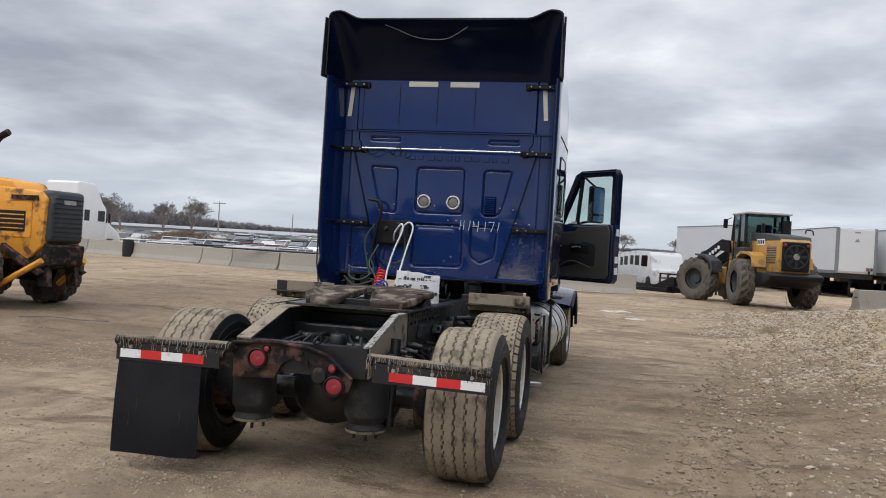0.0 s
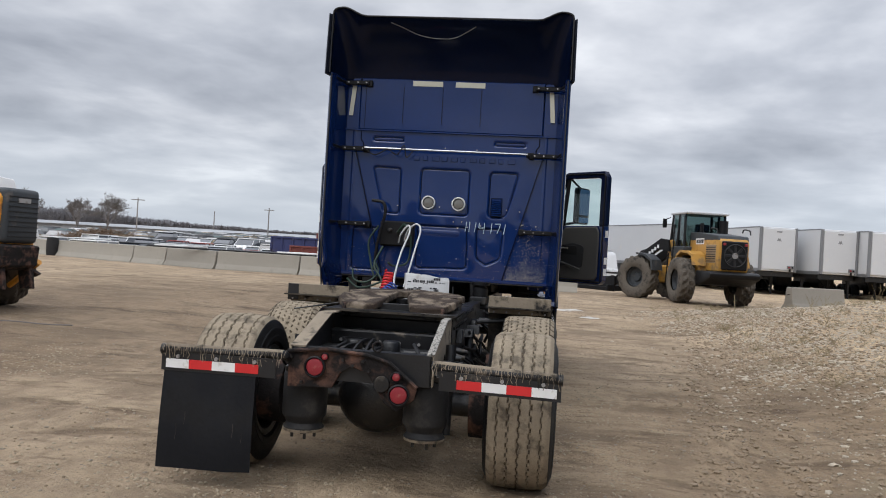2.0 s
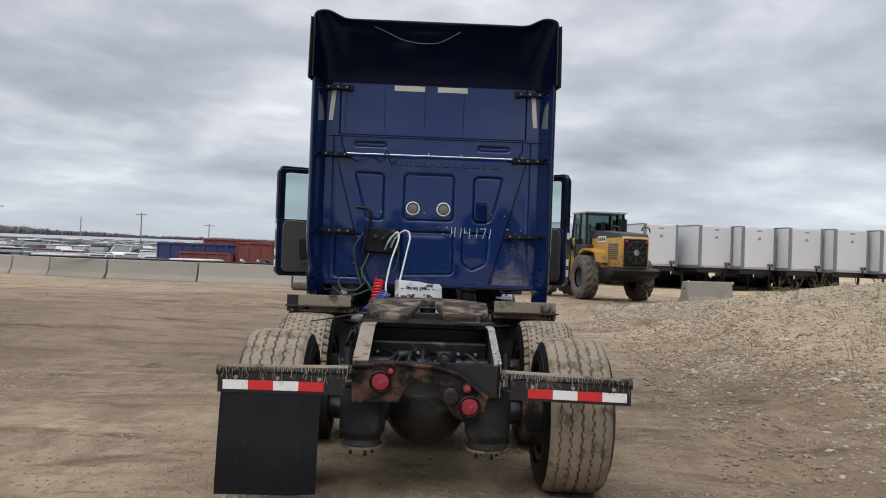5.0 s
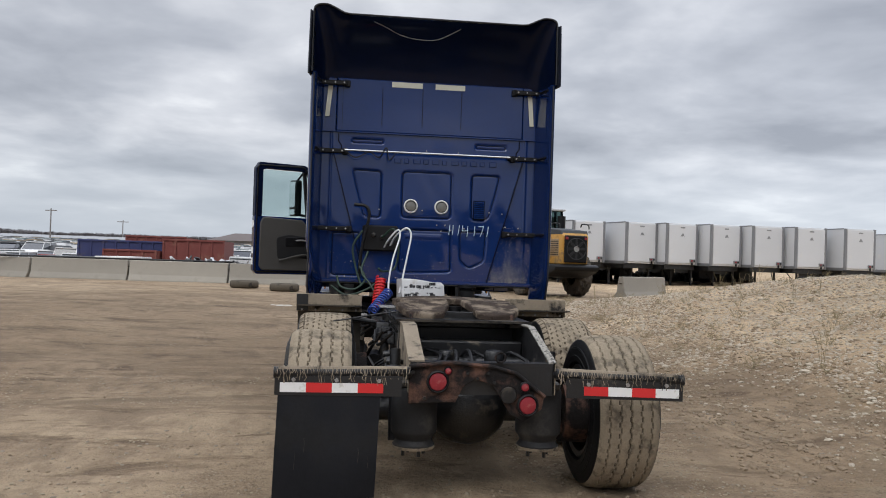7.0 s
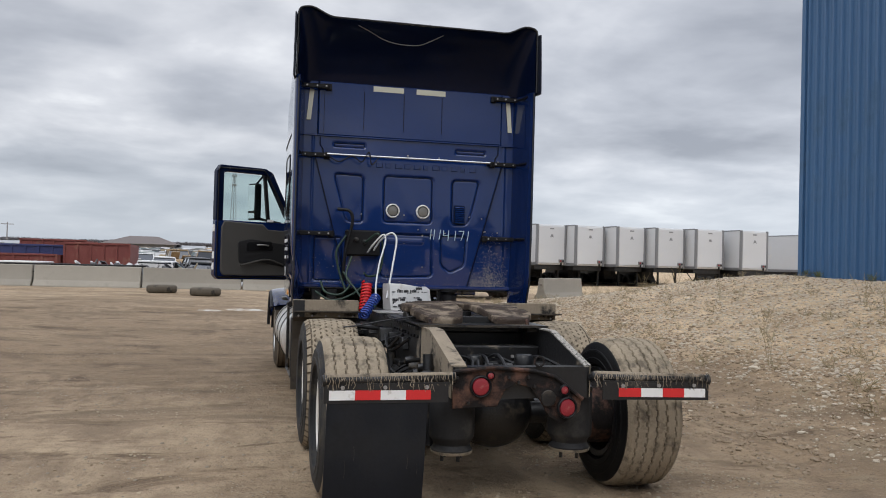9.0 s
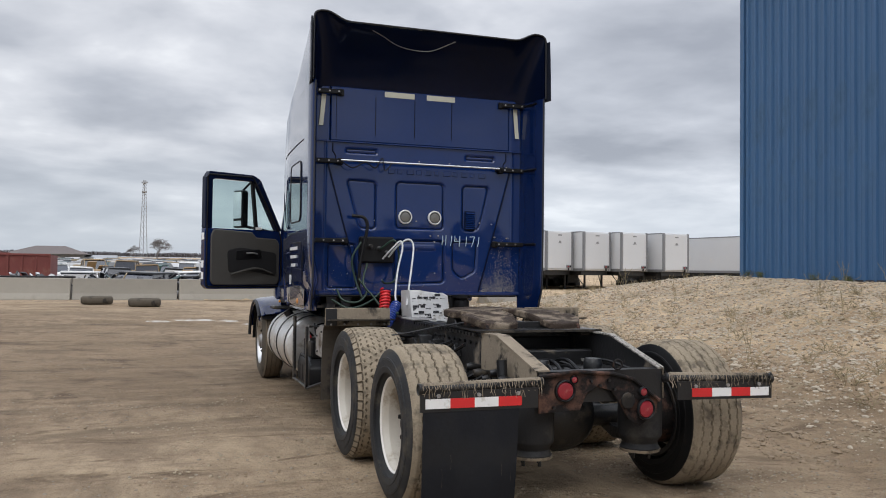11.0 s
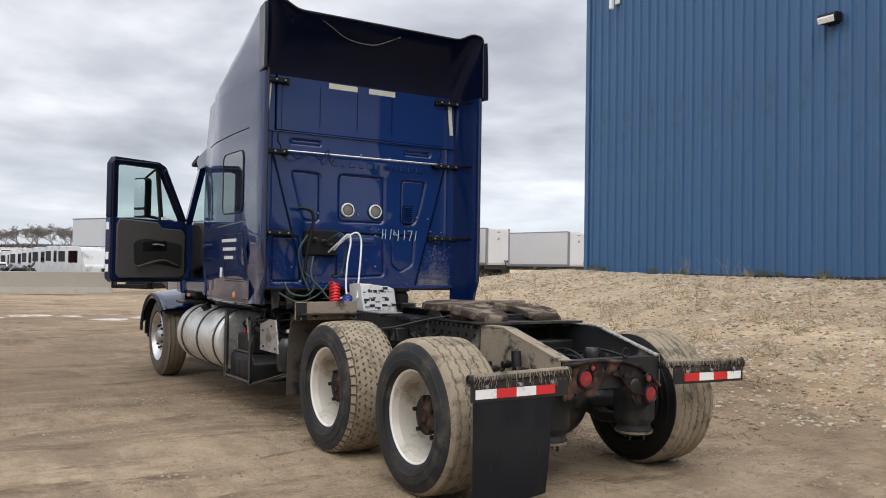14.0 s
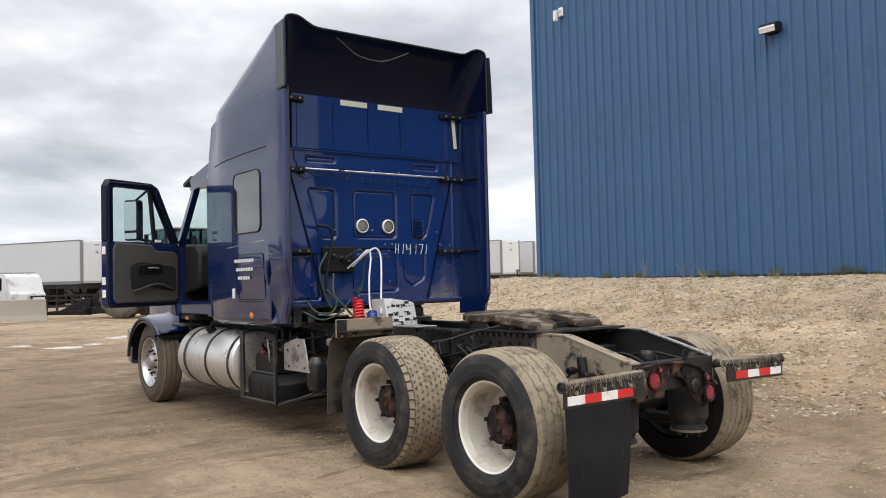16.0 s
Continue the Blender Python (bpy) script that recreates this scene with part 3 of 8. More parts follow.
# ---- ground ----
def land(x, y):
    """The height of the yard: nearly level, a little higher towards the barriers, a gravel bank up to the blue building."""
    h = 0.33 * smoothstep(11, 31, y) + 0.0215 * min(340.0, max(0.0, y - 60))
    yb = 33.4 + 0.49 * max(0.0, -14.5 - x)
    h -= 0.70 * smoothstep(yb + 1.2, yb + 5, y) * (1 - smoothstep(62, 90, y)) * smoothstep(1, -2, x)
    h += 0.15 * smoothstep(-5, -10, x) * smoothstep(6, 12, y) * (1 - smoothstep(16, 30, y))
    s = min(1.0, max(0.0, (x - 1.0) / 8.7))
    bank = 1.33 * (0.55 * s + 0.45 * smoothstep(0, 1, s)) * smoothstep(0.0, 0.25, s)
    far = 1 - smoothstep(18.5, 29, y) * (1 - 0.15 * smoothstep(12, 30, x))
    h += bank * far
    h += 0.05 * (noise.noise((x * 0.22, y * 0.22, 3.1))) * smoothstep(2.5, 7, math.hypot(x + 2, y - 7) * 0.5 + (x > 1) * 3)
    h += 0.035 * noise.noise((x * 0.9, y * 0.9, 7.7)) * smoothstep(1.2, 3.0, x)
    h += 0.022 * smoothstep(5.9, 6.7, y)
    # churned wheel tracks beside the truck
    for c in (0.7, 2.1):
        k = math.exp(-((x - c - 0.16 * (y - 6)) / 0.34) ** 2) * smoothstep(4.5, 6.5, y) * (1 - smoothstep(17, 22, y))
        if k > 0.01:
            h += k * (0.07 * noise.noise((x * 2.1, y * 1.5, 6.4)) - 0.025)
    h += 0.012 * noise.noise((x * 1.6, y * 1.6, 1.7))
    return h


def stretches(pairs):
    """Coordinates from (end, step) pairs."""
    out = [pairs[0]]
    for end, step in pairs[1:]:
        n = max(1, round((end - out[-1]) / step))
        a = out[-1]
        out += [a + (end - a) * (i + 1) / n for i in range(n)]
    return out


gx = stretches([-1500, (-300, 200), (-60, 30), (-24, 4), (-10, 0.6), (0, 0.2), (5.5, 0.14), (12, 0.2), (30, 1.0), (80, 10), (300, 40), (1500, 200)])
gy = stretches([-600, (-60, 90), (-10, 8), (0, 1), (26, 0.2), (44, 0.8), (80, 6), (300, 30), (2500, 220)])
verts = [(x, y, land(x, y)) for y in gy for x in gx]
nx = len(gx)
faces = [(j * nx + i, j * nx + i + 1, (j + 1) * nx + i + 1, (j + 1) * nx + i) for j in range(len(gy) - 1) for i in range(nx - 1)]
me = bpy.data.meshes.new("ground")
me.from_pydata(verts, [], faces)
ground = tagged(part("ground", me, "dirt", smooth=60), "brown trodden dirt yard with a pale gravel bank", "ground", kind="structure")

# ---- the blue building ----
BX, BY0, BY1, BZ0, BZ1 = 10.1, -14.0, 18.55, 1.33, 13.5
building = tagged(empty("building", BX + 8, 2, 1.2), "tall blue corrugated metal building on a gravel bank", "building", kind="structure")


def under(ob, name, bm, material, label="", smooth=30):
    """A part whose coordinates are the world's."""
    o = part(name, bm, material, ob, label, smooth)
    o.matrix_parent_inverse = ob.matrix_world.inverted()
    return o


under(building, "wall", box(BX + 0.05, BX + 16, BY0, BY1 - 0.03, BZ0, BZ1), "blue_wall")
under(building, "roof", prism([(BX - 0.2, BZ1), (BX + 8, BZ1 + 1.0), (BX + 16.2, BZ1)], "y", BY0 - 0.2, BY1 + 0.1), "blue_wall")
rib_pitch = 0.291


def wall_sheet(y1, width):
    """One upright sheet with three deep ribs and shallow swages between."""
    pts = []
    n = int(round(width / rib_pitch))
    for k in range(n):
        a = k * rib_pitch
        pts += [(a, 0.0), (a + 0.075, 0.0), (a + 0.085, -0.008), (a + 0.11, -0.008), (a + 0.12, 0.0), (a + 0.195, 0.0), (a + 0.215, -0.052), (a + 0.262, -0.052), (a + 0.282, 0.0)]
    pts.append((n * rib_pitch, 0.0))
    return flip(sheet([[(BX + d, y1 - a, z) for a, d in pts] for z in (BZ0 + 0.06, BZ1)], 0.0))


n_sheets = int((BY1 - BY0) / (3 * rib_pitch))
first = None
for k in range(n_sheets):
    if first is None:
        first = under(building, "wall_panel", wall_sheet(BY1, 3 * rib_pitch), "blue_wall", smooth=0)
    else:
        o = new("wall_panel", first.data)
        o.parent, o.matrix_parent_inverse = building, first.matrix_parent_inverse
        o.location = (0, -k * 3 * rib_pitch, 0)
under(building, "corner_trim", prism([(BX - 0.065, BY1 - 0.12), (BX - 0.065, BY1 + 0.02), (BX + 0.2, BY1 + 0.02), (BX + 0.2, BY1 - 0.004), (BX - 0.01, BY1 - 0.004), (BX - 0.01, BY1 - 0.12)], "z", BZ0 + 0.05, BZ1), "blue_wall")
under(building, "base_trim", box(BX - 0.05, BX + 0.05, BY0, BY1, BZ0, BZ0 + 0.09, 0.008), "edge")
wl = tagged(empty("wall_lamp", BX, 11.1, 6.68), "black wall flood lamp fixed to the blue wall", "wall lamp")
part("back_plate", box(-0.06, -0.03, -0.13, 0.13, -0.11, 0.12, 0.01), "black", wl)
part("housing", prism([(-0.05, 0.13), (-0.30, 0.10), (-0.34, 0.02), (-0.30, -0.10), (-0.05, -0.07)], "y", -0.2, 0.2, 0.012), "black", wl)
part("lens", prism([(-0.345, 0.0), (-0.335, 0.03), (-0.298, -0.085), (-0.308, -0.10)], "y", -0.18, 0.18), "tape_white", wl, "pale frosted lens")
wb = tagged(empty("wall_bracket", BX, 17.36, 8.75), "small pale wall bracket on the blue wall", "wall bracket")
part("plate", box(-0.08, -0.03, -0.08, 0.08, -0.12, 0.12, 0.01), "tape_white", wb)
part("arm", rod((-0.06, 0, 0.05), (-0.26, 0, -0.02), 0.025), "tape_white", wb)
part("head", box(-0.33, -0.22, -0.05, 0.05, -0.30, -0.01, 0.015), "tape_white", wb)

# ---- concrete barriers ----
JERSEY = [(-0.30, 0), (-0.30, 0.07), (-0.17, 0.26), (-0.10, 0.80), (0.10, 0.80), (0.17, 0.26), (0.30, 0.07), (0.30, 0)]


def jersey(length):
    bm = prism(JERSEY, "x", -length / 2, length / 2, 0.018)
    for dx in (-0.28, 0.28):
        for s in (-1, 1):
            box(length * dx - 0.16, length * dx + 0.16, s * 0.24 - 0.08, s * 0.24 + 0.08, -0.002, 0.05, 0.01, bm)
    return bm


def barrier(p, q, k):
    p, q = Vector(p), Vector(q)
    mid = (p + q) / 2
    L = (q - p).length - 0.06
    yaw = math.degrees(math.atan2(q.y - p.y, q.x - p.x))
    b = tagged(empty("concrete_barrier", mid.x, mid.y, land(mid.x, mid.y) - 0.03, yaw + (0.6, -0.8, 0.3)[k % 3]),
               "weathered tan concrete jersey barrier in a row on the dirt", "barrier", "barrier row")
    part("block", jersey(L), "concrete", b)
    for s in (-1, 1):
        part("connector", tube([(s * (L / 2 - 0.01), -0.05, 0.55), (s * (L / 2 + 0.035), -0.03, 0.55), (s * (L / 2 + 0.035), 0.03, 0.55), (s * (L / 2 - 0.01), 0.05, 0.55)], 0.012, 6), "rust", b, "rusty steel loop")
    return b


JOINTS = [(-36.5, 44.0), (-32.5, 42.6), (-28.9, 40.9), (-24.95, 38.6), (-19.15, 35.5), (-17.3, 34.9), (-14.5, 33.6), (-10.85, 33.25), (-7.1, 33.05), (-3.5, 32.9), (0.35, 33.0)]
for k, (p, q) in enumerate(zip(JOINTS, JOINTS[1:])):
    barrier(p, q, k)
tagged(barrier((7.18, 29.4), (9.55, 31.3), 0), "lone tan concrete barrier block at the foot of the bank", "barrier")
bw = tagged(empty("waste_drum", -24.75, 38.1, land(-24.75, 38.1)), "dark plastic drum at a gap between barriers", "drum")
part("drum_body", lathe([(0, 0.0), (0, 0.26), (0.3, 0.28), (0.6, 0.28), (0.88, 0.26), (0.9, 0.0)], "z", 20), "card_dark", bw)

# ---- row of white box trailers ----


def trailer_thing(length=15.9):
    """A dry van: nose at the origin facing -y, body running back along +y."""
    t = tagged(empty("box_trailer", 0, 0, 0), "white box trailer parked in a row, nose outwards", "trailer", "trailer row")
    W, Z0, Z1 = 1.15, 1.55, 4.10
    part("body", box(-W, W, 0.06, length, Z0, Z1, 0.03), "trailer", t)
    part("nose_panel", box(-W + 0.17, W - 0.17, 0.0, 0.07, Z0 + 0.10, Z1 - 0.08, 0.02), "trailer", t)
    for s in (-1, 1):
        part("corner_rail", rod((s * (W - 0.085), 0.085, Z0), (s * (W - 0.085), 0.085, Z1 - 0.01), 0.10, 12), "trailer_grey", t, "grey rounded corner rail")
        part("bottom_rail", box(s * W - 0.02, s * W + 0.02, 0.12, length, Z0 - 0.04, Z0 + 0.14), "trailer_grey", t)
        part("top_rail", box(s * W - 0.015, s * W + 0.015, 0.12, length, Z1 - 0.05, Z1 + 0.012), "trailer_grey", t)
        leg = part("landing_leg", box(s * 0.85 - 0.055, s * 0.85 + 0.055, 2.3, 2.42, 0.10, Z0, 0.01), "grime", t)
        part("foot", box(s * 0.85 - 0.14, s * 0.85 + 0.14, 2.22, 2.50, 0.0, 0.06, 0.01), "grime", leg)
        part("brace", rod((s * 0.85, 2.4, 0.5), (s * 0.5, 3.2, Z0), 0.03, 8), "grime", t)
        for k in range(2):
            wy = length - 2.2 - 1.25 * k
            w = part("wheel", lathe([(-0.26, 0.30), (-0.26, 0.46), (-0.22, 0.51), (0.22, 0.51), (0.26, 0.46), (0.26, 0.30), (0.15, 0.27), (0.15, 0.0)], "x", 24, center=(s * 0.98, wy, 0.51)), "rubber", t)
    part("cross_brace", rod((-0.85, 2.36, 0.35), (0.85, 2.36, 0.55), 0.025, 8), "grime", t)
    part("undercarriage", box(-0.55, 0.55, length - 4.6, length - 1.2, 0.62, Z0 - 0.04, 0.02), "grime", t)
    part("floor_frame", box(-W + 0.06, W - 0.06, 0.3, length - 0.2, Z0 - 0.30, Z0 - 0.04), "grime", t)
    ph = part("plug_box", box(0.55, 0.95, -0.05, 0.02, Z0 + 0.16, Z0 + 0.36, 0.015), "trailer_grey", t, "grey air and power plug box")
    part("coupling", rod((0.66, -0.05, Z0 + 0.26), (0.66, -0.11, Z0 + 0.26), 0.05, 10), "red_lens", ph)
    part("socket", rod((0.84, -0.05, Z0 + 0.26), (0.84, -0.10, Z0 + 0.26), 0.045, 10), "black", ph)
    part("plug_bracket", box(0.68, 0.78, -0.03, 0.01, Z0, Z0 + 0.16), "black", t)
    part("number_bar", box(-0.16, 0.16, -0.008, 0.004, Z1 - 0.30, Z1 - 0.22), "trailer_grey", t)
    em = prism([(-0.15, 3.28), (-0.04, 3.50), (0.0, 3.42), (0.04, 3.50), (0.15, 3.28), (0.05, 3.33), (0.0, 3.28), (-0.05, 3.33)], "y", -0.006, 0.004)
    part("nose_emblem", em, "trailer_grey", t, "small grey emblem")
    return t


DIRX, DIRY = 0.191, -0.982          # way that the noses face
LATX, LATY = 0.982, 0.191           # along a nose, to the viewer's right
yaw_t = math.degrees(math.atan2(DIRY, DIRX)) + 90.0
first_trailer = trailer_thing()
ROW = [(13.46, 50.8), (16.68, 50.33), (19.14, 49.97), (21.81, 49.58), (24.36, 49.21), (26.94, 48.84), (29.9, 48.41)]
for k, (rx, ry) in enumerate(ROW):
    m = pose(rx - LATX * 1.15, ry - LATY * 1.15, 0.18, 0, 0, yaw_t + (2, 3, 2, 2, -1, -2, -2)[k])
    if k == 0:
        first_trailer.matrix_world = m
    else:
        copy_thing(first_trailer, m)
for rx, ry in ((37.0, 48.1), (41.3, 49.1)):
    side_t = copy_thing(first_trailer, pose(rx - LATX * 1.15, ry - LATY * 1.15, 0.18, 0, 0, yaw_t - 1))
    tagged(side_t, "white box trailer parked past the end of the row")
pup = trailer_thing(8.0)
tagged(pup, "short white box trailer standing askew beside the row")
pup.matrix_world = pose(7.78, 53.72, 0.20, 0, 0, 26.9)

# ---- the truck: x to its right, y ahead from the rear axle, z up ----
TX, TY = -1.955, 5.56
truck = tagged(empty("semi_truck", TX, TY, 0), "navy blue sleeper road tractor with both doors open, dusty and unhitched", "truck")


def tp(name, bm, material, label="", parent=None, smooth=30):
    return part(name, bm, material, parent or truck, label, smooth)


def mirror_x(bm):
    bmesh.ops.scale(bm, vec=(-1, 1, 1), verts=bm.verts)
    bmesh.ops.reverse_faces(bm, faces=bm.faces)
    return bm


def tyre_mesh(name, R, width, pattern, tread_w):
    """A tyre whose tread carries its own grooves: 'rib' has waving long grooves, 'lug' has blocks and shoulder lugs."""
    NA, NU = (360, 96)
    rim_r = 0.292
    half = width / 2
    prof = []           # (x, r, kind)
    for i in range(NU + 1):
        u = -tread_w / 2 + tread_w * i / NU
        crown = R - 0.012 * (2 * u / tread_w) ** 2 - 0.018 * max(0.0, abs(2 * u / tread_w) - 0.86) / 0.14
        prof.append((u, crown, 1))
    side = [(tread_w / 2 + 0.004, R - 0.036), (tread_w / 2 + 0.010, R - 0.05), (half - 0.008, R - 0.082), (half - 0.004, R - 0.085), (half - 0.004, R - 0.091), (half - 0.002, R - 0.094), (half, R - 0.138), (half + 0.003, R - 0.141), (half + 0.003, R - 0.147), (half - 0.004, R - 0.18), (half - 0.022, rim_r + 0.035), (half - 0.045, rim_r + 0.006), (half - 0.075, rim_r)]
    full = [(-x, r, 0) for x, r in reversed(side)] + prof + [(x, r, 0) for x, r in side]
    n = len(full)
    verts, faces, mats = [], [], []
    grooves = {"rib": (-0.135, -0.068, 0.0, 0.068, 0.135), "steer": (-0.085, -0.03, 0.03, 0.085), "lug": (-0.14, 0.0, 0.14)}[pattern]
    cut = [[0.0] * n for _ in range(NA)]
    for j in range(NA):
        th = j / NA
        for i, (x, r, k) in enumerate(full):
            d = 0.0
            if k:
                for gi, g in enumerate(grooves):
                    w = 0.0045 * (1 if (j + 4 * gi) % 8 < 4 else -1) if pattern == "rib" else 0.0
                    if pattern != "lug" and abs(x - g - w) < 0.0046:
                        d = 0.011
                if pattern == "lug":
                    for gi in range(7):
                        if abs(x + 0.138 - 0.046 * gi - 0.004 * math.sin(j * 2.3 + gi)) < 0.0062 and (j + 3 * gi) % 6 < 2 + ((j // 6 * 7 + gi * 5) % 5 == 0):
                            d = 0.010
                    if abs(abs(x) - tread_w / 2 + 0.036) < 0.0046 and j % 8 > 1:
                        d = 0.009
                    if abs(x) > tread_w / 2 - 0.036 and j % 8 == (0 if x > 0 else 4):
                        d = 0.016
                elif pattern == "rib" and (j + int((x + 0.2) / 0.068) * 2) % 6 == 0 and abs(((x + 0.2) % 0.068) - 0.034) < 0.012:
                    d = 0.0
                elif abs(x) > tread_w / 2 - 0.012 and j % 2 == 0:
                    d = 0.004
            cut[j][i] = d
            a = th * 2 * math.pi
            verts.append((x, (r - d) * math.cos(a), (r - d) * math.sin(a)))
    for j in range(NA):
        jn = (j + 1) % NA
        for i in range(n - 1):
            faces.append((j * n + i, jn * n + i, jn * n + i + 1, j * n + i + 1))
            deep = sum(c > 0.008 for c in (cut[j][i], cut[jn][i], cut[jn][i + 1], cut[j][i + 1]))
            tread = full[i][2] and full[i + 1][2]
            # the inner side wall takes a darker rubber than the outer one
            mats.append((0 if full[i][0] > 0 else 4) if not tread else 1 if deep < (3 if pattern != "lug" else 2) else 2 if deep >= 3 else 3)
    me = bpy.data.meshes.new(name)
    me.from_pydata(verts, [], faces)
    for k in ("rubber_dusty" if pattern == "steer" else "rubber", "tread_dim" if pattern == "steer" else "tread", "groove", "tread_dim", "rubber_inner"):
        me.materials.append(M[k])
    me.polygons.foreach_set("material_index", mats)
    return me


TYRES = {"rib": tyre_mesh("tyre", 0.508, 0.445, "rib", 0.385), "lug": tyre_mesh("tyre", 0.508, 0.440, "lug", 0.40),
         "steer": tyre_mesh("tyre", 0.505, 0.285, "steer", 0.225)}


def wide_rim():
    """A deep-dished white steel disc wheel with the hub far inside."""
    outer = [(0.168, 0.308), (0.178, 0.304), (0.178, 0.297), (0.169, 0.287), (0.155, 0.277), (0.140, 0.274), (0.130, 0.266), (0.06, 0.258), (-0.03, 0.252), (-0.055, 0.238), (-0.066, 0.215), (-0.066, 0.06)]
    return lathe(outer + [(-0.074, 0.06), (-0.074, 0.215), (-0.062, 0.244)], "x", 56)


def inner_barrel():
    return lathe([(-0.062, 0.244), (-0.07, 0.262), (-0.20, 0.268), (-0.208, 0.303), (-0.198, 0.312), (-0.15, 0.285), (-0.05, 0.272)], "x", 40)


def hub_bm():
    bm = lathe([(-0.075, 0.185), (-0.052, 0.185), (-0.050, 0.15), (-0.03, 0.142), (0.0, 0.13), (0.045, 0.122), (0.06, 0.128), (0.078, 0.126), (0.088, 0.10), (0.092, 0.05), (0.115, 0.045), (0.118, 0.0)], "x", 28)
    return bm


def make_wheel(kind, x, y, z, side, spin):
    """tyre, rim and hub under one wheel part; side is -1 on the left."""
    rim = tp("wheel", wide_rim() if kind != "steer" else lathe(
        [(0.125, 0.312), (0.135, 0.306), (0.130, 0.292), (0.10, 0.275), (0.055, 0.262), (0.045, 0.24), (0.062, 0.20), (0.085, 0.165), (0.092, 0.13), (0.092, 0.02), (0.07, 0.02), (0.06, 0.14), (0.02, 0.25), (-0.12, 0.28), (-0.135, 0.31)], "x", 56),
        "rim" if kind != "steer" else "alu", "white-painted deep-dished wheel" if kind != "steer" else "polished aluminium wheel")
    rim.matrix_local = pose(x, y, z, 0, 0, 180 if side < 0 else 0)
    if kind != "steer":
        # lip ring in a lighter tone than the rest of the rim
        part("rim_lip", lathe([(0.166, 0.3095), (0.1805, 0.3055), (0.1805, 0.2965), (0.171, 0.2875)], "x", 56), "rim_lip", rim, "bare bright rim lip")
        part("inner_barrel", inner_barrel(), "grime", rim, "black inner rim")
    ty = new("tyre", TYRES[kind])
    if not TYRES[kind].get("done"):
        TYRES[kind].shade_smooth()
        TYRES[kind].set_sharp_from_angle(angle=radians(28))
        TYRES[kind]["done"] = 1
    ty.parent = rim
    ty.rotation_euler = (radians(spin), 0, 0)
    ty["label"] = "dusty wide tyre, mud-tan tread" if kind != "steer" else "dusty black steer tyre"
    hub = part("hub", hub_bm() if kind != "steer" else lathe([(0.09, 0.10), (0.10, 0.095), (0.125, 0.085), (0.14, 0.07), (0.146, 0.0)], "x", 28), "rust" if kind != "steer" else "steel", rim, "rusty brown hub" if kind != "steer" else "dull steel hub")
    for k in range(10):
        a = k * 36 + spin
        rr, x0, x1, rad = (0.166, -0.07, 0.012, 0.019) if kind != "steer" else (0.143, 0.085, 0.118, 0.015)
        c, s = rr * math.cos(radians(a)), rr * math.sin(radians(a))
        part("wheel_nut", rod((x0, c, s), (x1, c, s), rad, 6, rad * 0.85), "rust" if kind != "steer" else "black", rim, smooth=0)
        if kind != "steer" and k % 2 == 0:
            c2, s2 = 0.112 * math.cos(radians(a + 18)), 0.112 * math.sin(radians(a + 18))
            part("axle_bolt", rod((0.07, c2, s2), (0.108, c2, s2), 0.014, 6), "rust", rim, smooth=0)
    if kind == "steer":
        for k in range(10):
            a = k * 36 + 18
            part("hand_hole", rod((0.052, 0.205 * math.cos(radians(a)), 0.205 * math.sin(radians(a))), (0.066, 0.205 * math.cos(radians(a)), 0.205 * math.sin(radians(a))), 0.024, 12), "black", rim)
    return rim


WX = 0.965
for kind, y, spin in (("rib", 0.0, 7), ("lug", 1.32, 20)):
    for side in (-1, 1):
        make_wheel(kind, side * WX, y, 0.503 if kind == "rib" else 0.527, side, spin + 4 * side)
for side in (-1, 1):
    make_wheel("steer", side * 1.035, 6.47, 0.522, side, 11)

# frame rails: deep channels, dropping at the tail
RAIL = [(-0.62, 0.70), (-0.62, 0.89), (-0.02, 1.055), (6.9, 1.055), (6.9, 0.78), (0.35, 0.78), (-0.05, 0.70)]
for s in (-1, 1):
    tp("frame_rail_tail", prism([(-0.62, 0.70), (-0.62, 0.89), (-0.02, 1.055), (0.26, 1.055), (0.26, 0.78), (-0.05, 0.70)], "x", s * 0.435 - 0.006, s * 0.435 + 0.006), "muddy", "mud-splashed tail of the frame rail")
    tp("frame_rail", prism([(0.26, 0.78), (0.26, 1.055), (6.9, 1.055), (6.9, 0.78)], "x", s * 0.435 - 0.005, s * 0.435 + 0.005), "grime", "greasy black frame rail")
    inn = s * 0.435 - s * 0.085
    fl = [(-0.62, 0.895), (-0.02, 1.06), (0.26, 1.06), (0.26, 1.05), (-0.02, 1.05), (-0.62, 0.885)]
    inn_t = inn if s < 0 else 0.40
    tp("rail_top_flange", prism(fl, "x", min(inn_t, s * 0.445), max(inn_t, s * 0.445)), "muddy" if s < 0 else "scuffed")
    tp("rail_top_flange", box(min(inn, s * 0.445), max(inn, s * 0.445), 0.26, 6.9, 1.05, 1.06), "grime")
    tp("rail_bottom_flange", box(min(inn, s * 0.44), max(inn, s * 0.44), 0.35, 6.9, 0.775, 0.785), "frame")
    # the inside of the rail is clean black
    tp("rail_liner", prism([(p[0], p[1] - 0.006) for p in RAIL], "x", s * 0.424 - 0.002, s * 0.424 + 0.002), "frame")
    # bolted outer reinforcement with bolt heads
    tp("rail_plate", box(s * 0.444 - 0.004, s * 0.444 + 0.004, 0.25, 1.25, 0.74, 1.03, 0.003), "frame")
    for k in range(9):
        yy = 0.32 + k * 0.11
        tp("rail_bolt", rod((s * 0.448, yy, 0.98), (s * 0.462, yy, 0.98), 0.013, 6), "grime", smooth=0)

